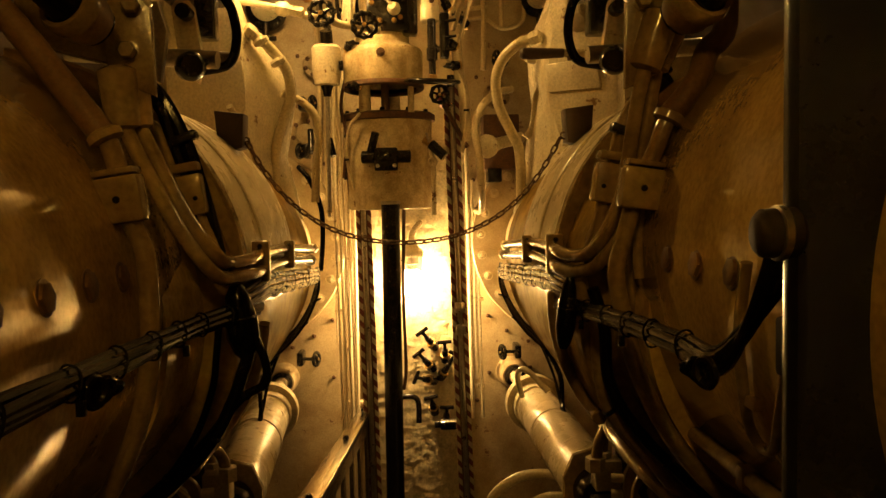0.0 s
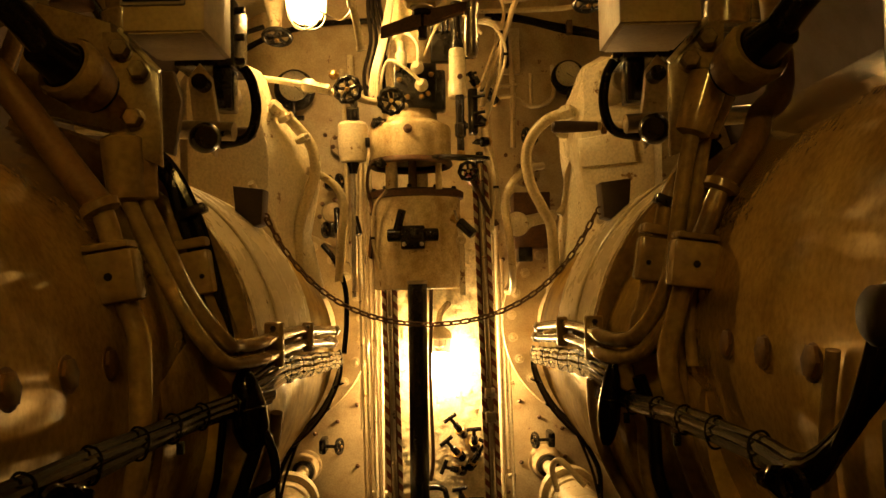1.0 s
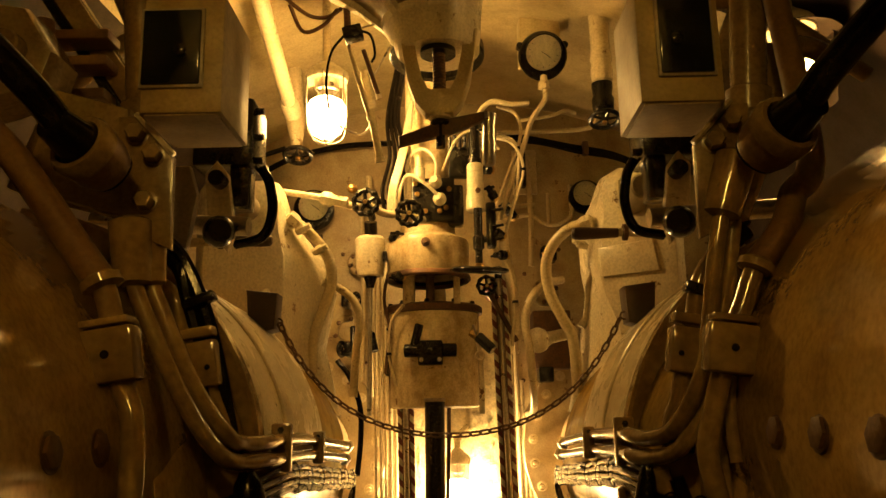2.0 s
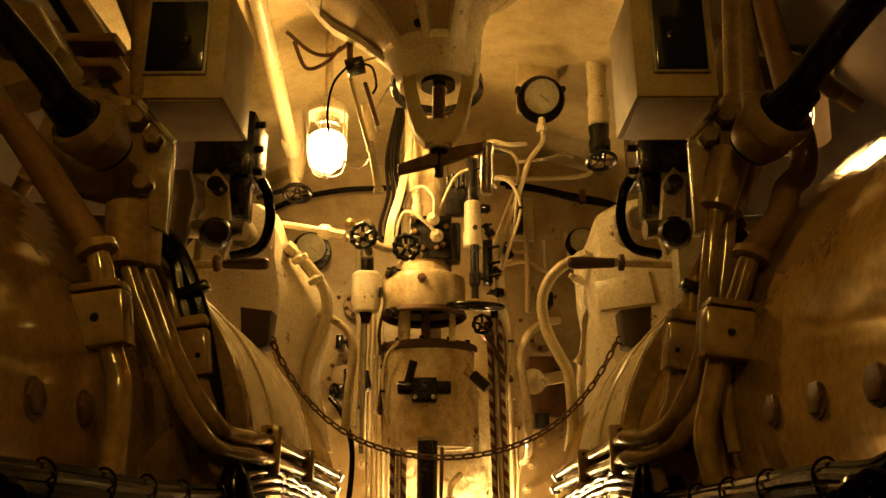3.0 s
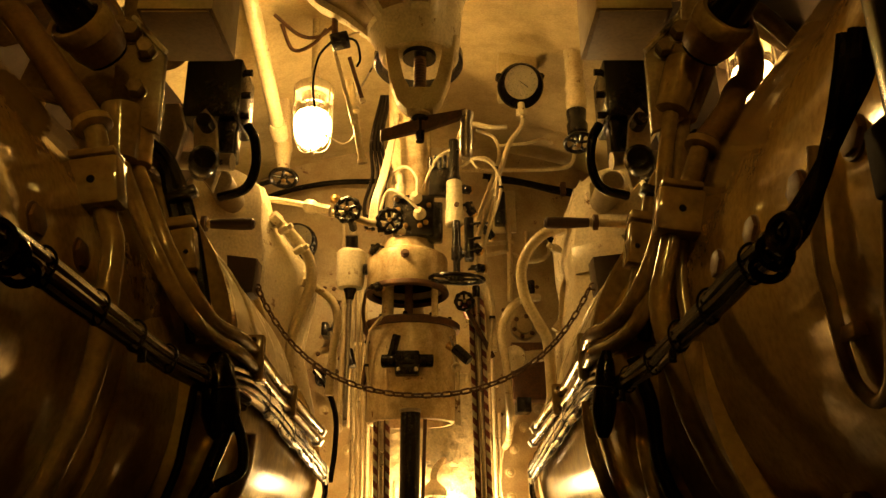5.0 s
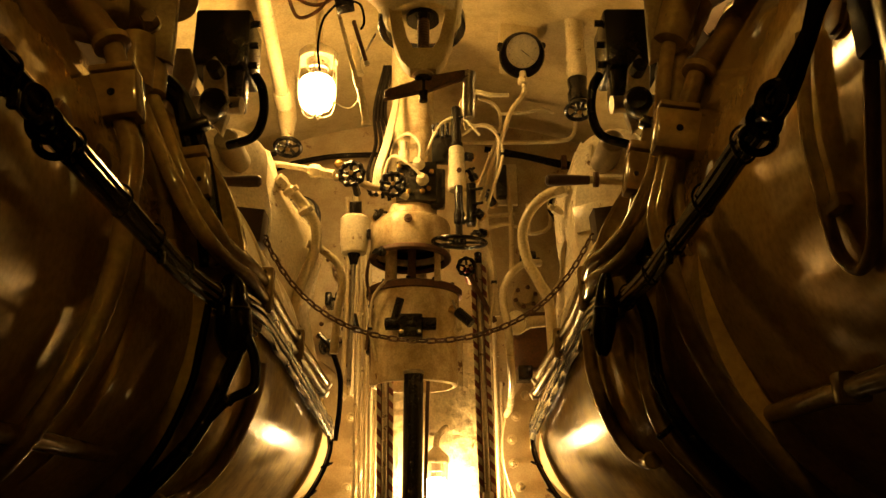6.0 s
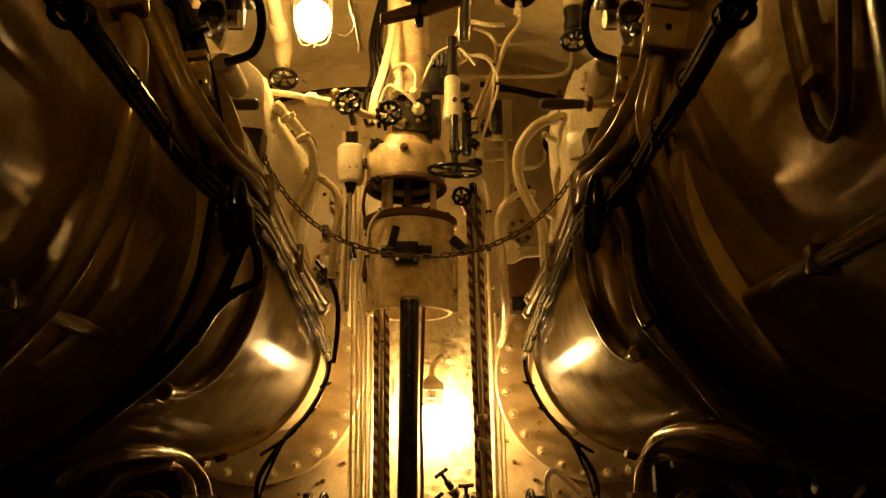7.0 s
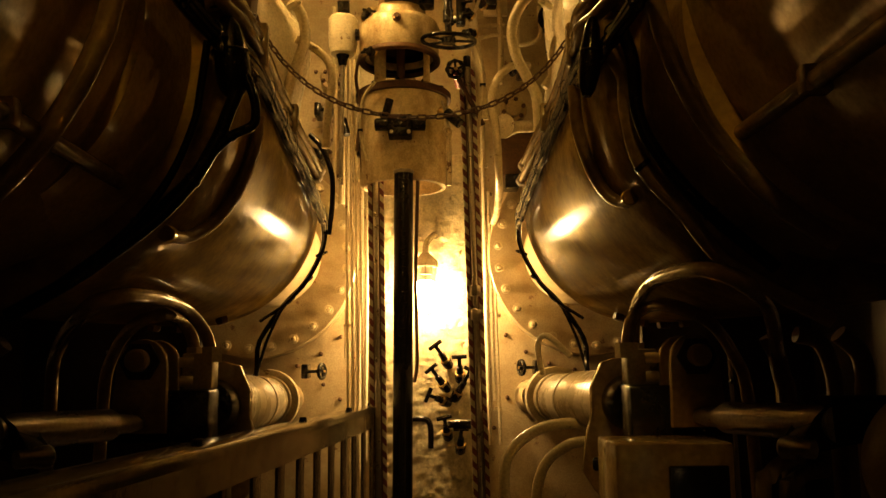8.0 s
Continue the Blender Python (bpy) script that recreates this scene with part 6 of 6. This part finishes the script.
        part("tee", rod(B(), (s * 0.46, 3.0, 2.07), (s * 0.54, 3.0, 2.07), 0.009, seg=10), BLACKM, k)
    # stout cream panel between the gear and the mast
    for x, z0, z1, r in ((-0.29, 1.5, 2.3, 0.012), (-0.32, 1.55, 2.25, 0.008), (0.29, 1.95, 2.35, 0.01)):
        p = thing("wall_pipe", (x, 3.0, z0), "slim cream-painted pipe up the bulkhead", "pipe", "wall pipes")
        made.append(p)
        part("tube", pipe(B(), [(x, 3.02, z0), (x + 0.005, 3.02, (z0 + z1) / 2), (x - 0.006, 3.02, z1)], r, 8), CREAM, p)
    for ob in made:
        set_back(ob, 1.3)


def mast_clutter():
    """Small dark taps, clips and leads crowded round the mast."""
    rng = random.Random(8)
    for x, y, z, ln in ((0.135, 2.6, 2.12, 0.05), (0.15, 2.62, 2.0, 0.06), (0.16, 2.62, 1.93, 0.05), (0.1, 2.66, 1.99, 0.05), (-0.175, 2.64, 2.0, 0.05), (-0.2, 2.66, 2.1, 0.06), (0.2, 2.75, 2.1, 0.07), (-0.16, 2.62, 1.87, 0.04), (0.12, 2.66, 2.22, 0.06)):
        t = thing("small_tap", (x, y, z), "small black tap with a short lever", "tap", "small taps")
        d = V(rng.uniform(-1, 1), -0.6, rng.uniform(-0.4, 0.8)).normalized()
        o = V(x, y, z)
        part("body", lathe(B(), o - d * ln * 0.4, d, [(0, 0.009), (0.006, 0.015), (ln * 0.5, 0.016), (ln * 0.55, 0.01), (ln, 0.009)], 12), BLACKM, t)
        e = d.cross(V(0, 0, 1)).normalized()
        part("lever", rod(B(), o + d * ln * 0.5 - e * 0.022, o + d * ln * 0.5 + e * 0.022, 0.0045, seg=8), BLACKM, t)
        part("nut", lathe(B(), o - d * ln * 0.42, d, [(0, 0.0165), (0.009, 0.0165)], 6), BRASS, t)
    for q, r, mat in (
            ([(0.12, 2.58, 2.3), (0.2, 2.58, 2.28), (0.235, 2.6, 2.2), (0.2, 2.62, 2.08), (0.165, 2.64, 1.98)], 0.005, CREAM_CLEAN),
            ([(0.1, 2.6, 2.27), (0.17, 2.6, 2.31), (0.22, 2.6, 2.27), (0.215, 2.62, 2.15), (0.18, 2.64, 2.02)], 0.005, CREAM_CLEAN),
            ([(-0.02, 2.6, 2.2), (0.03, 2.58, 2.3), (0.1, 2.57, 2.32), (0.16, 2.58, 2.26)], 0.0045, CREAM_CLEAN),
            ([(0.14, 2.7, 1.97), (0.19, 2.72, 1.9), (0.205, 2.74, 1.8), (0.19, 2.76, 1.66)], 0.006, CREAM),
            ([(-0.19, 2.7, 1.93), (-0.215, 2.72, 1.82), (-0.2, 2.74, 1.72), (-0.215, 2.76, 1.58)], 0.0055, RUST),
            ([(-0.15, 2.68, 1.79), (-0.19, 2.7, 1.74), (-0.2, 2.72, 1.64), (-0.18, 2.74, 1.54)], 0.005, CREAM)):
        t = thing("thin_pipe", q[0], "thin lead winding round the mast fittings", "cable", "mast leads")
        part("tube", pipe(B(), q, r, 8), mat, t)
        part("clip", box(B(), q[2], (r * 3.2, r * 3.2, 0.008), 0.001), BLACKM, t)
    # black cells in a row beside the cylinder
    t = thing("terminal_rack", (0.055, 2.62, 2.27), "rack of black terminals on the mast", "terminal rack")
    part("base", box(B(), (0.04, 2.65, 2.24), (0.08, 0.03, 0.1), 0.004), BLACKM, t)
    for k in range(5):
        part("terminal", rod(B(), (0.005 + 0.016 * k, 2.63, 2.28 + 0.006 * (k % 2)), (0.005 + 0.016 * k, 2.62, 2.32 + 0.006 * (k % 2)), 0.006, seg=8, bev=0.001), BLACKM, t)


wall_gear()
wall_clutter()
mast_clutter()


# ---- low in the middle of the bulkhead ----
def middle():
    caged_lamp((0.01, 3.38, 1.285), BULB_LOW, 0.044, "burning glass jar lamp low on the bulkhead")
    p = thing("bracket_pipe", (0.01, 3.38, 1.31), "cream conduit that carries the lower lamp", "conduit")
    part("tube", pipe(B(), [(0.01, 3.38, 1.31), (0.014, 3.385, 1.36), (0.045, 3.41, 1.4), (0.05, 3.47, 1.4)], 0.012, 10), CREAM, p)
    spec = (((0.047, 0.953), (0.105, 0.87)), ((0.144, 0.905), (0.15, 0.81)), ((0.03, 0.86), (0.095, 0.775)), ((0.018, 0.755), (0.1, 0.72)), ((0.19, 0.85), (0.125, 0.735)), ((0.08, 0.665), (0.098, 0.58)), ((0.148, 0.62), (0.147, 0.525)))
    for (x0, z0), (x1, z1) in spec:
        a, b = V(x0 * 0.97, 3.34, 0.892 + (z0 - 0.892) * 0.97), V(x1 * 0.97, 3.41, 0.892 + (z1 - 0.892) * 0.97)
        v = thing("valve", b, "dark valve with a tee handle on the bulkhead", "valve", "bulkhead valves")
        d = (a - b).normalized()
        n = (b - a).length
        part("body", lathe(B(), b, d, [(-0.01, 0.012), (0.0, 0.02), (0.03, 0.022), (0.04, 0.014), (n * 0.6, 0.013), (n * 0.62, 0.008), (n, 0.008)], 12), BLACKM, v)
        side = d.cross(V(0, 1, 0)).normalized()
        part("tee_handle", rod(B(), a - side * 0.03, a + side * 0.03, 0.0085, seg=10, bev=0.002), BLACKM, v)
        part("union", lathe(B(), b + d * 0.025, d, [(0, 0.022), (0.014, 0.022)], 6), BRASS, v)
        part("stub", rod(B(), b, b + V(0.0, 0.05, -0.003), 0.013), RUST, v)
    k = thing("bent_pipe", (-0.03, 3.4, 0.65), "short dark bent pipe on the bulkhead", "pipe")
    part("tube", pipe(B(), [(-0.08, 3.4, 0.66), (-0.03, 3.4, 0.665), (0.01, 3.4, 0.66), (0.026, 3.4, 0.63), (0.026, 3.4, 0.55)], 0.012, 10), BLACKM, k)
    part("flange", box(B(), (-0.09, 3.4, 0.65), (0.05, 0.05, 0.08), 0.005), BLACKM, k)
    k = thing("thin_cable", (-0.03, 2.95, 1.2), "thin cable hanging down the mast", "cable")
    part("core", pipe(B(), [(-0.01, 2.72, 1.56), (-0.014, 2.75, 1.47), (-0.018, 2.8, 1.35), (-0.024, 2.87, 1.15), (-0.02, 2.87, 0.9), (-0.03, 2.87, 0.82)], 0.006, 8), RUST, k)
    k = thing("manifold", (0.18, 2.9, 0.66), "dark valve block clamped to the guide rail", "valve")
    part("block", box(B(), (0.15, 2.9, 0.68), (0.1, 0.05, 0.03), 0.005), BLACKM, k)
    part("end", rod(B(), (0.08, 2.9, 0.68), (0.12, 2.9, 0.68), 0.012), BLACKM, k)
    # striped side boards
    for x, z1 in ((-0.095, 0.62), (0.195, 0.98)):
        g = thing("hazard_board", (x, 3.0, 0.05), "narrow board edged with red and white hazard tape", "board", "hazard boards")
        part("board", box(B(), (x, 3.0, z1 / 2 + 0.02), (0.02, 0.02, z1), 0.002), HAZARD, g)


middle()


# ---- below the tubes ----
def actuator(s):
    c = thing("hydraulic_cylinder", (s * 0.4, 2.1, 0.7), "cream-painted hydraulic cylinder under the torpedo tube", "hydraulic cylinder", "hydraulic cylinders")
    a = V(s * 0.435, 1.9, 0.8)
    d = V(-0.075 if s < 0 else 0.0, 1, -0.035).normalized()
    part("barrel", lathe(B(), a, d, [(0, 0.07), (0.03, 0.074), (0.5, 0.074), (0.502, 0.077), (0.52, 0.077), (0.522, 0.074), (0.83, 0.074), (0.835, 0.08), (0.9, 0.08), (0.904, 0.1), (0.95, 0.102), (0.958, 0.096), (0.96, 0.05)], 44), CREAM, c)
    for k in range(6):
        n = radians(60 * k + 20)
        part("stud", hexbolt(B(), a + d * 0.955 + V(math.cos(n) * 0.086, 0, math.sin(n) * 0.086), d, 0.007, 0.009), RUST, c)
    part("piston_rod", rod(B(), a + d * 0.94, a + d * 1.5, 0.024, seg=18), CREAM, c)
    part("rod_gland", lathe(B(), a + d * 1.46, d, [(0, 0.03), (0.0, 0.05), (0.02, 0.056), (0.13, 0.068)], 24), WALL, c)
    part("gland_ring", torus(B(), a + d * 1.456, d, 0.036, 0.009, 28, 8), BLACKM, c)
    pl = [(0.36, 0.62), (0.335, 0.66), (0.345, 0.74), (0.36, 0.78), (0.355, 0.83), (0.38, 0.885), (0.43, 0.9), (0.48, 0.88), (0.5, 0.8), (0.5, 0.6), (0.4, 0.58)]
    part("end_plate", slab(B(), [(s * x, 1.87, z) for x, z in pl], (0, 0.02, 0), 0.003), TUBE, c)
    part("cushion", lathe(B(), a - d * 0.1, d, [(0, 0.05), (0.02, 0.058), (0.07, 0.058), (0.075, 0.05)], 28), BLACKM, c)
    part("oil_block", box(B(), (s * 0.434, 1.77, 0.876), (0.06, 0.05, 0.07), 0.005), CREAM, c)
    part("oil_block_foot", box(B(), (s * 0.475, 1.7, 0.795), (0.175, 0.075, 0.095), 0.006), BLACKM, c)
    # clevis with its pin
    k = thing("clevis", (s * 0.5, 1.62, 0.78), "steel clevis bracket with a big pin", "clevis", "clevises")
    ear = [(0.445, 0.77), (0.447, 0.88)] + [(0.49 - 0.043 * math.cos(radians(g)), 0.892 + 0.043 * math.sin(radians(g))) for g in range(0, 181, 20)] + [(0.535, 0.86), (0.545, 0.77)]
    for y in (1.6, 1.67):
        part("ear", slab(B(), [(s * x, y, z) for x, z in ear], (0, 0.018, 0), 0.004), TUBE, k)
    part("pin", rod(B(), (s * 0.492, 1.57, 0.897), (s * 0.492, 1.71, 0.897), 0.02, seg=24, bev=0.004), CASE, k)
    part("washer", lathe(B(), (s * 0.492, 1.598, 0.895), (0, -1, 0), [(0, 0.036), (0.006, 0.036), (0.009, 0.03)], 6), DARK_TONE, k)
    for z in (0.858, 0.893):
        part("tie_bolt", rod(B(), (s * 0.425, 1.69, z), (s * 0.46, 1.68, z), 0.01, seg=12), CREAM, k)
    # dark shaft toward the camera
    f = thing("shaft", (s * 0.56, 1.2, 0.75), "greasy dark steel operating shaft", "shaft", "operating shafts")
    part("rod", lathe(B(), (s * 0.49, 1.6, 0.79), (s * 0.11, -0.25, 0.005), [(0, 0.012), (0.02, 0.016), (0.05, 0.017), (0.07, 0.026), (0.29, 0.028)], 24), STEEL, f)
    part("yoke_arm", slab(B(), [(s * 0.6, 1.33, 0.835), (s * 0.575, 1.33, 0.8), (s * 0.53, 1.33, 0.762), (s * 0.545, 1.33, 0.748), (s * 0.62, 1.33, 0.765), (s * 0.7, 1.33, 0.78), (s * 0.7, 1.33, 0.835)], (0, 0.05, 0), 0.008), BLACKM, f)
    part("coupling", lathe(B(), (s * 0.525, 1.35, 0.762), (s * 0.5, -0.6, 0.0), [(0, 0.012), (0.004, 0.016), (0.022, 0.016), (0.026, 0.013), (0.05, 0.013)], 18), STEEL, f)
    # pipes arching over

    def swing(s, x, y, z):
        """Slides a hose point along the camera's line of sight until it clears the barrel."""
        k = 1.0
        while k > 0.6 and z > 0.89 and math.hypot(x * k - CX, 0.9 + (z - 0.9) * k - CZ) < 0.372:
            k -= 0.005
        return V(s * x * k, 0.2 + (y - 0.2) * k, 0.9 + (z - 0.9) * k)
    arches = ((1.76, [(0.41, 0.9), (0.424, 0.951), (0.466, 0.998), (0.526, 1.02), (0.607, 1.02), (0.672, 0.985), (0.714, 0.906), (0.718, 0.78), (0.72, 0.5)]), (1.8, [(0.451, 0.9), (0.462, 0.945), (0.485, 0.977), (0.525, 0.988), (0.586, 0.96), (0.623, 0.892), (0.633, 0.8), (0.636, 0.5)])) if s < 0 else ((1.78, [(0.426, 0.9), (0.432, 0.983), (0.462, 1.035), (0.52, 1.062), (0.6, 1.068), (0.686, 1.03), (0.718, 0.965), (0.722, 0.8), (0.724, 0.5)]), (1.74, [(0.402, 0.9), (0.413, 0.963), (0.44, 0.99), (0.49, 0.996), (0.57, 0.962), (0.615, 0.893), (0.637, 0.812), (0.65, 0.5)]))
    for y, way in arches:
        h = thing("arched_pipe", (s * 0.43, y, 0.9), "cream pipe arching under the torpedo tube", "pipe", "arched pipes")
        part("tube", pipe(B(), [swing(s, x, y, z) for x, z in way], 0.0125, 12), TUBE, h)
        part("nut", lathe(B(), (s * way[0][0], y, 0.893), (0, 0, 1), [(0, 0.022), (0.03, 0.022)], 6), CREAM, h)
    for way in (((0.63, 1.62, 0.93), (0.645, 1.62, 0.9), (0.648, 1.61, 0.86), (0.653, 1.6, 0.8), (0.655, 1.6, 0.5)), ((0.72, 1.7, 0.935), (0.765, 1.7, 0.92), (0.785, 1.7, 0.87), (0.79, 1.7, 0.8), (0.79, 1.7, 0.5)), ((0.7, 1.5, 0.93), (0.732, 1.5, 0.9), (0.74, 1.5, 0.86), (0.737, 1.5, 0.8), (0.735, 1.5, 0.5))) if s > 0 else (((0.74, 1.62, 0.93), (0.775, 1.62, 0.9), (0.785, 1.62, 0.84), (0.79, 1.62, 0.5)),):
        p = thing("hose", V(s * way[0][0], way[0][1], way[0][2]), "brown hose hanging outboard under the torpedo tube", "hose", "hanging hoses")
        part("tube", pipe(B(), [V(s * x, y, z) for x, y, z in way], 0.016, 12), UNDER, p)
    # bolts under the barrel
    n = thing("bolt_row", V(s * 0.73, 2.2, 1.0), "row of painted hexagon bolts under the torpedo tube", "bolts", "bolt rows")
    for k in range(5):
        p = ring(s, -70 - 9.5 * k, 2.2, 0.33)
        part("hex_bolt", hexbolt(B(), p, p - V(s * CX, 2.2, CZ), 0.017, 0.022), UNDER, n)
    # slim bright rod further out
    p = thing("upright_rod", (s * 0.66, 1.9, 0.0), "slim bare steel rod standing under the torpedo tube", "rod", "upright rods")
    part("rod", rod(B(), (s * 0.675, 1.9, 0.0), (s * 0.665, 1.9, 0.92), 0.005, seg=8), STEEL, p)
    part("clip", box(B(), (s * 0.669, 1.897, 0.84), (0.016, 0.012, 0.01), 0.002), BLACKM, p)


for s in (-1, 1):
    actuator(s)


def low_pipes():
    for q, r in (([(0.41, 2.15, 0.73), (0.36, 2.18, 0.735), (0.29, 2.2, 0.72), (0.22, 2.2, 0.67), (0.2, 2.2, 0.6), (0.21, 2.22, 0.45), (0.22, 2.25, 0.2)], 0.014), ([(0.4, 2.1, 0.7), (0.35, 2.12, 0.69), (0.3, 2.14, 0.65), (0.275, 2.15, 0.58), (0.27, 2.15, 0.45), (0.28, 2.15, 0.2)], 0.013), ([(0.36, 2.6, 0.85), (0.34, 2.55, 0.93), (0.36, 2.5, 0.96), (0.42, 2.45, 0.9)], 0.009)):
        p = thing("bent_pipe", q[0], "cream-painted pipe bending down from the cylinder", "pipe", "bent pipes")
        part("tube", pipe(B(), q, r, 10), CREAM, p)
    for q in ([(0.556, 1.5, 0.0), (0.557, 1.5, 0.64), (0.567, 1.5, 0.695), (0.59, 1.505, 0.718), (0.63, 1.52, 0.724)], [(0.594, 1.5, 0.0), (0.595, 1.5, 0.63), (0.606, 1.5, 0.682), (0.63, 1.505, 0.702), (0.67, 1.52, 0.706)]):
        p = thing("bent_pipe", q[0], "brown-painted pipe bending outboard under the shaft", "pipe", "bent pipes")
        part("tube", pipe(B(), q, 0.0125, 12), CASE, p)
    p = thing("drum", (0.71, 1.2, 0.0), "stained cream cast drum beside the operating shaft", "drum")
    part("body", lathe(B(), (0.71, 1.28, 0.745), (-0.12, -1, 0), [(0, 0.08), (0.004, 0.1), (0.016, 0.106), (0.06, 0.108), (0.075, 0.104), (0.1, 0.09), (0.105, 0.05)], 48), CASE, p)
    part("foot", box(B(), (0.71, 1.24, 0.33), (0.12, 0.06, 0.66), 0.01), CASE, p)
    k = thing("lever_handle", (0.33, 1.86, 0.69), "black-gripped lever on the cylinder end plate", "handle")
    part("grip", rod(B(), (0.35, 1.84, 0.68), (0.4, 1.82, 0.68), 0.014, seg=14, bev=0.003), BLACKM, k)
    part("pivot", rod(B(), (0.39, 1.83, 0.68), (0.41, 1.87, 0.68), 0.008), STEEL, k)
    b = thing("instrument_box", (0.42, 1.5, 0.5), "cream steel box with a dark window, on the deck framing", "box")
    part("case", box(B(), (0.407, 1.54, 0.547), (0.192, 0.14, 0.42), 0.006), TUBE, b)
    part("window", box(B(), (0.443, 1.468, 0.662), (0.096, 0.01, 0.12), 0.003), SMOKED, b)
    part("stand", box(B(), (0.407, 1.54, 0.17), (0.1, 0.1, 0.34), 0.004), GREY, b)
    # the aluminium gangway rail
    r = thing("gangway", (-0.25, 1.7, 0.3), "aluminium gangway leaning beside the aisle", "gangway")
    a, b2 = V(-0.39, 0.7, 0.778), V(-0.175, 2.93, 0.735)
    d = (b2 - a).normalized()
    n = V(d.y, -d.x, 0)
    part("rail_top", slab(B(), [a - n * 0.042, a + n * 0.03, b2 + n * 0.02, b2 - n * 0.02], (0, 0, 0.008), 0.002), ALU, r)
    part("rail_web", slab(B(), [a + n * 0.028 + V(0, 0, -0.06), a + n * 0.028 + V(0, 0, -0.002), b2 + n * 0.018 + V(0, 0, -0.002), b2 + n * 0.018 + V(0, 0, -0.06)], n * 0.004, 0), ALU, r)
    part("rail_lip", slab(B(), [a + n * 0.03 + V(0, 0, -0.012), a + n * 0.03 + V(0, 0, 0.008), b2 + n * 0.02 + V(0, 0, 0.008), b2 + n * 0.02 + V(0, 0, -0.012)], n * 0.006, 0.001), ALU, r)
    for k in range(14):
        p = a + (b2 - a) * (0.05 + 0.069 * k)
        part("slat", slab(B(), [p + n * 0.012 + V(0, 0, -0.002), p + n * 0.012 + d * 0.03 + V(0, 0, -0.002), p + n * 0.012 + d * 0.03 + V(0, 0, -0.75), p + n * 0.012 + V(0, 0, -0.75)], n * 0.012, 0.002), ALU, r)
    for k in (0.3, 0.58, 0.82, 0.985):
        p = a + (b2 - a) * k + V(0, 0, 0.008)
        part("bolt", hexbolt(B(), p, (0, 0, 1), 0.009, 0.008), BLACKM, r)
    # dark stanchion near the eye
    q = thing("stanchion", (0.4, 0.5, 0), "dark steel stanchion and side frame", "stanchion")
    # Column is widened and black to keep the right edge of view dark.
    part("column", box(B(), (0.585, 0.575, 1.2), (0.62, 0.03, 2.4), 0.01), BLACKM, q)
    part("conduit", rod(B(), (0.3, 0.585, 0.0), (0.296, 0.585, 1.2), 0.008), DARK_TONE, q)
    part("grip", lathe(B(), (0.24, 0.55, 1.472), (1, 0, 0), [(0, 0.01), (0.002, 0.014), (0.005, 0.017), (0.02, 0.018), (0.028, 0.018), (0.032, 0.014)], 24), DARK_TONE, q)
    part("grip_collar", lathe(B(), (0.254, 0.55, 1.472), (1, 0, 0), [(0, 0.018), (0.001, 0.0195), (0.006, 0.0195), (0.007, 0.018)], 24), STEEL, q)


low_pipes()
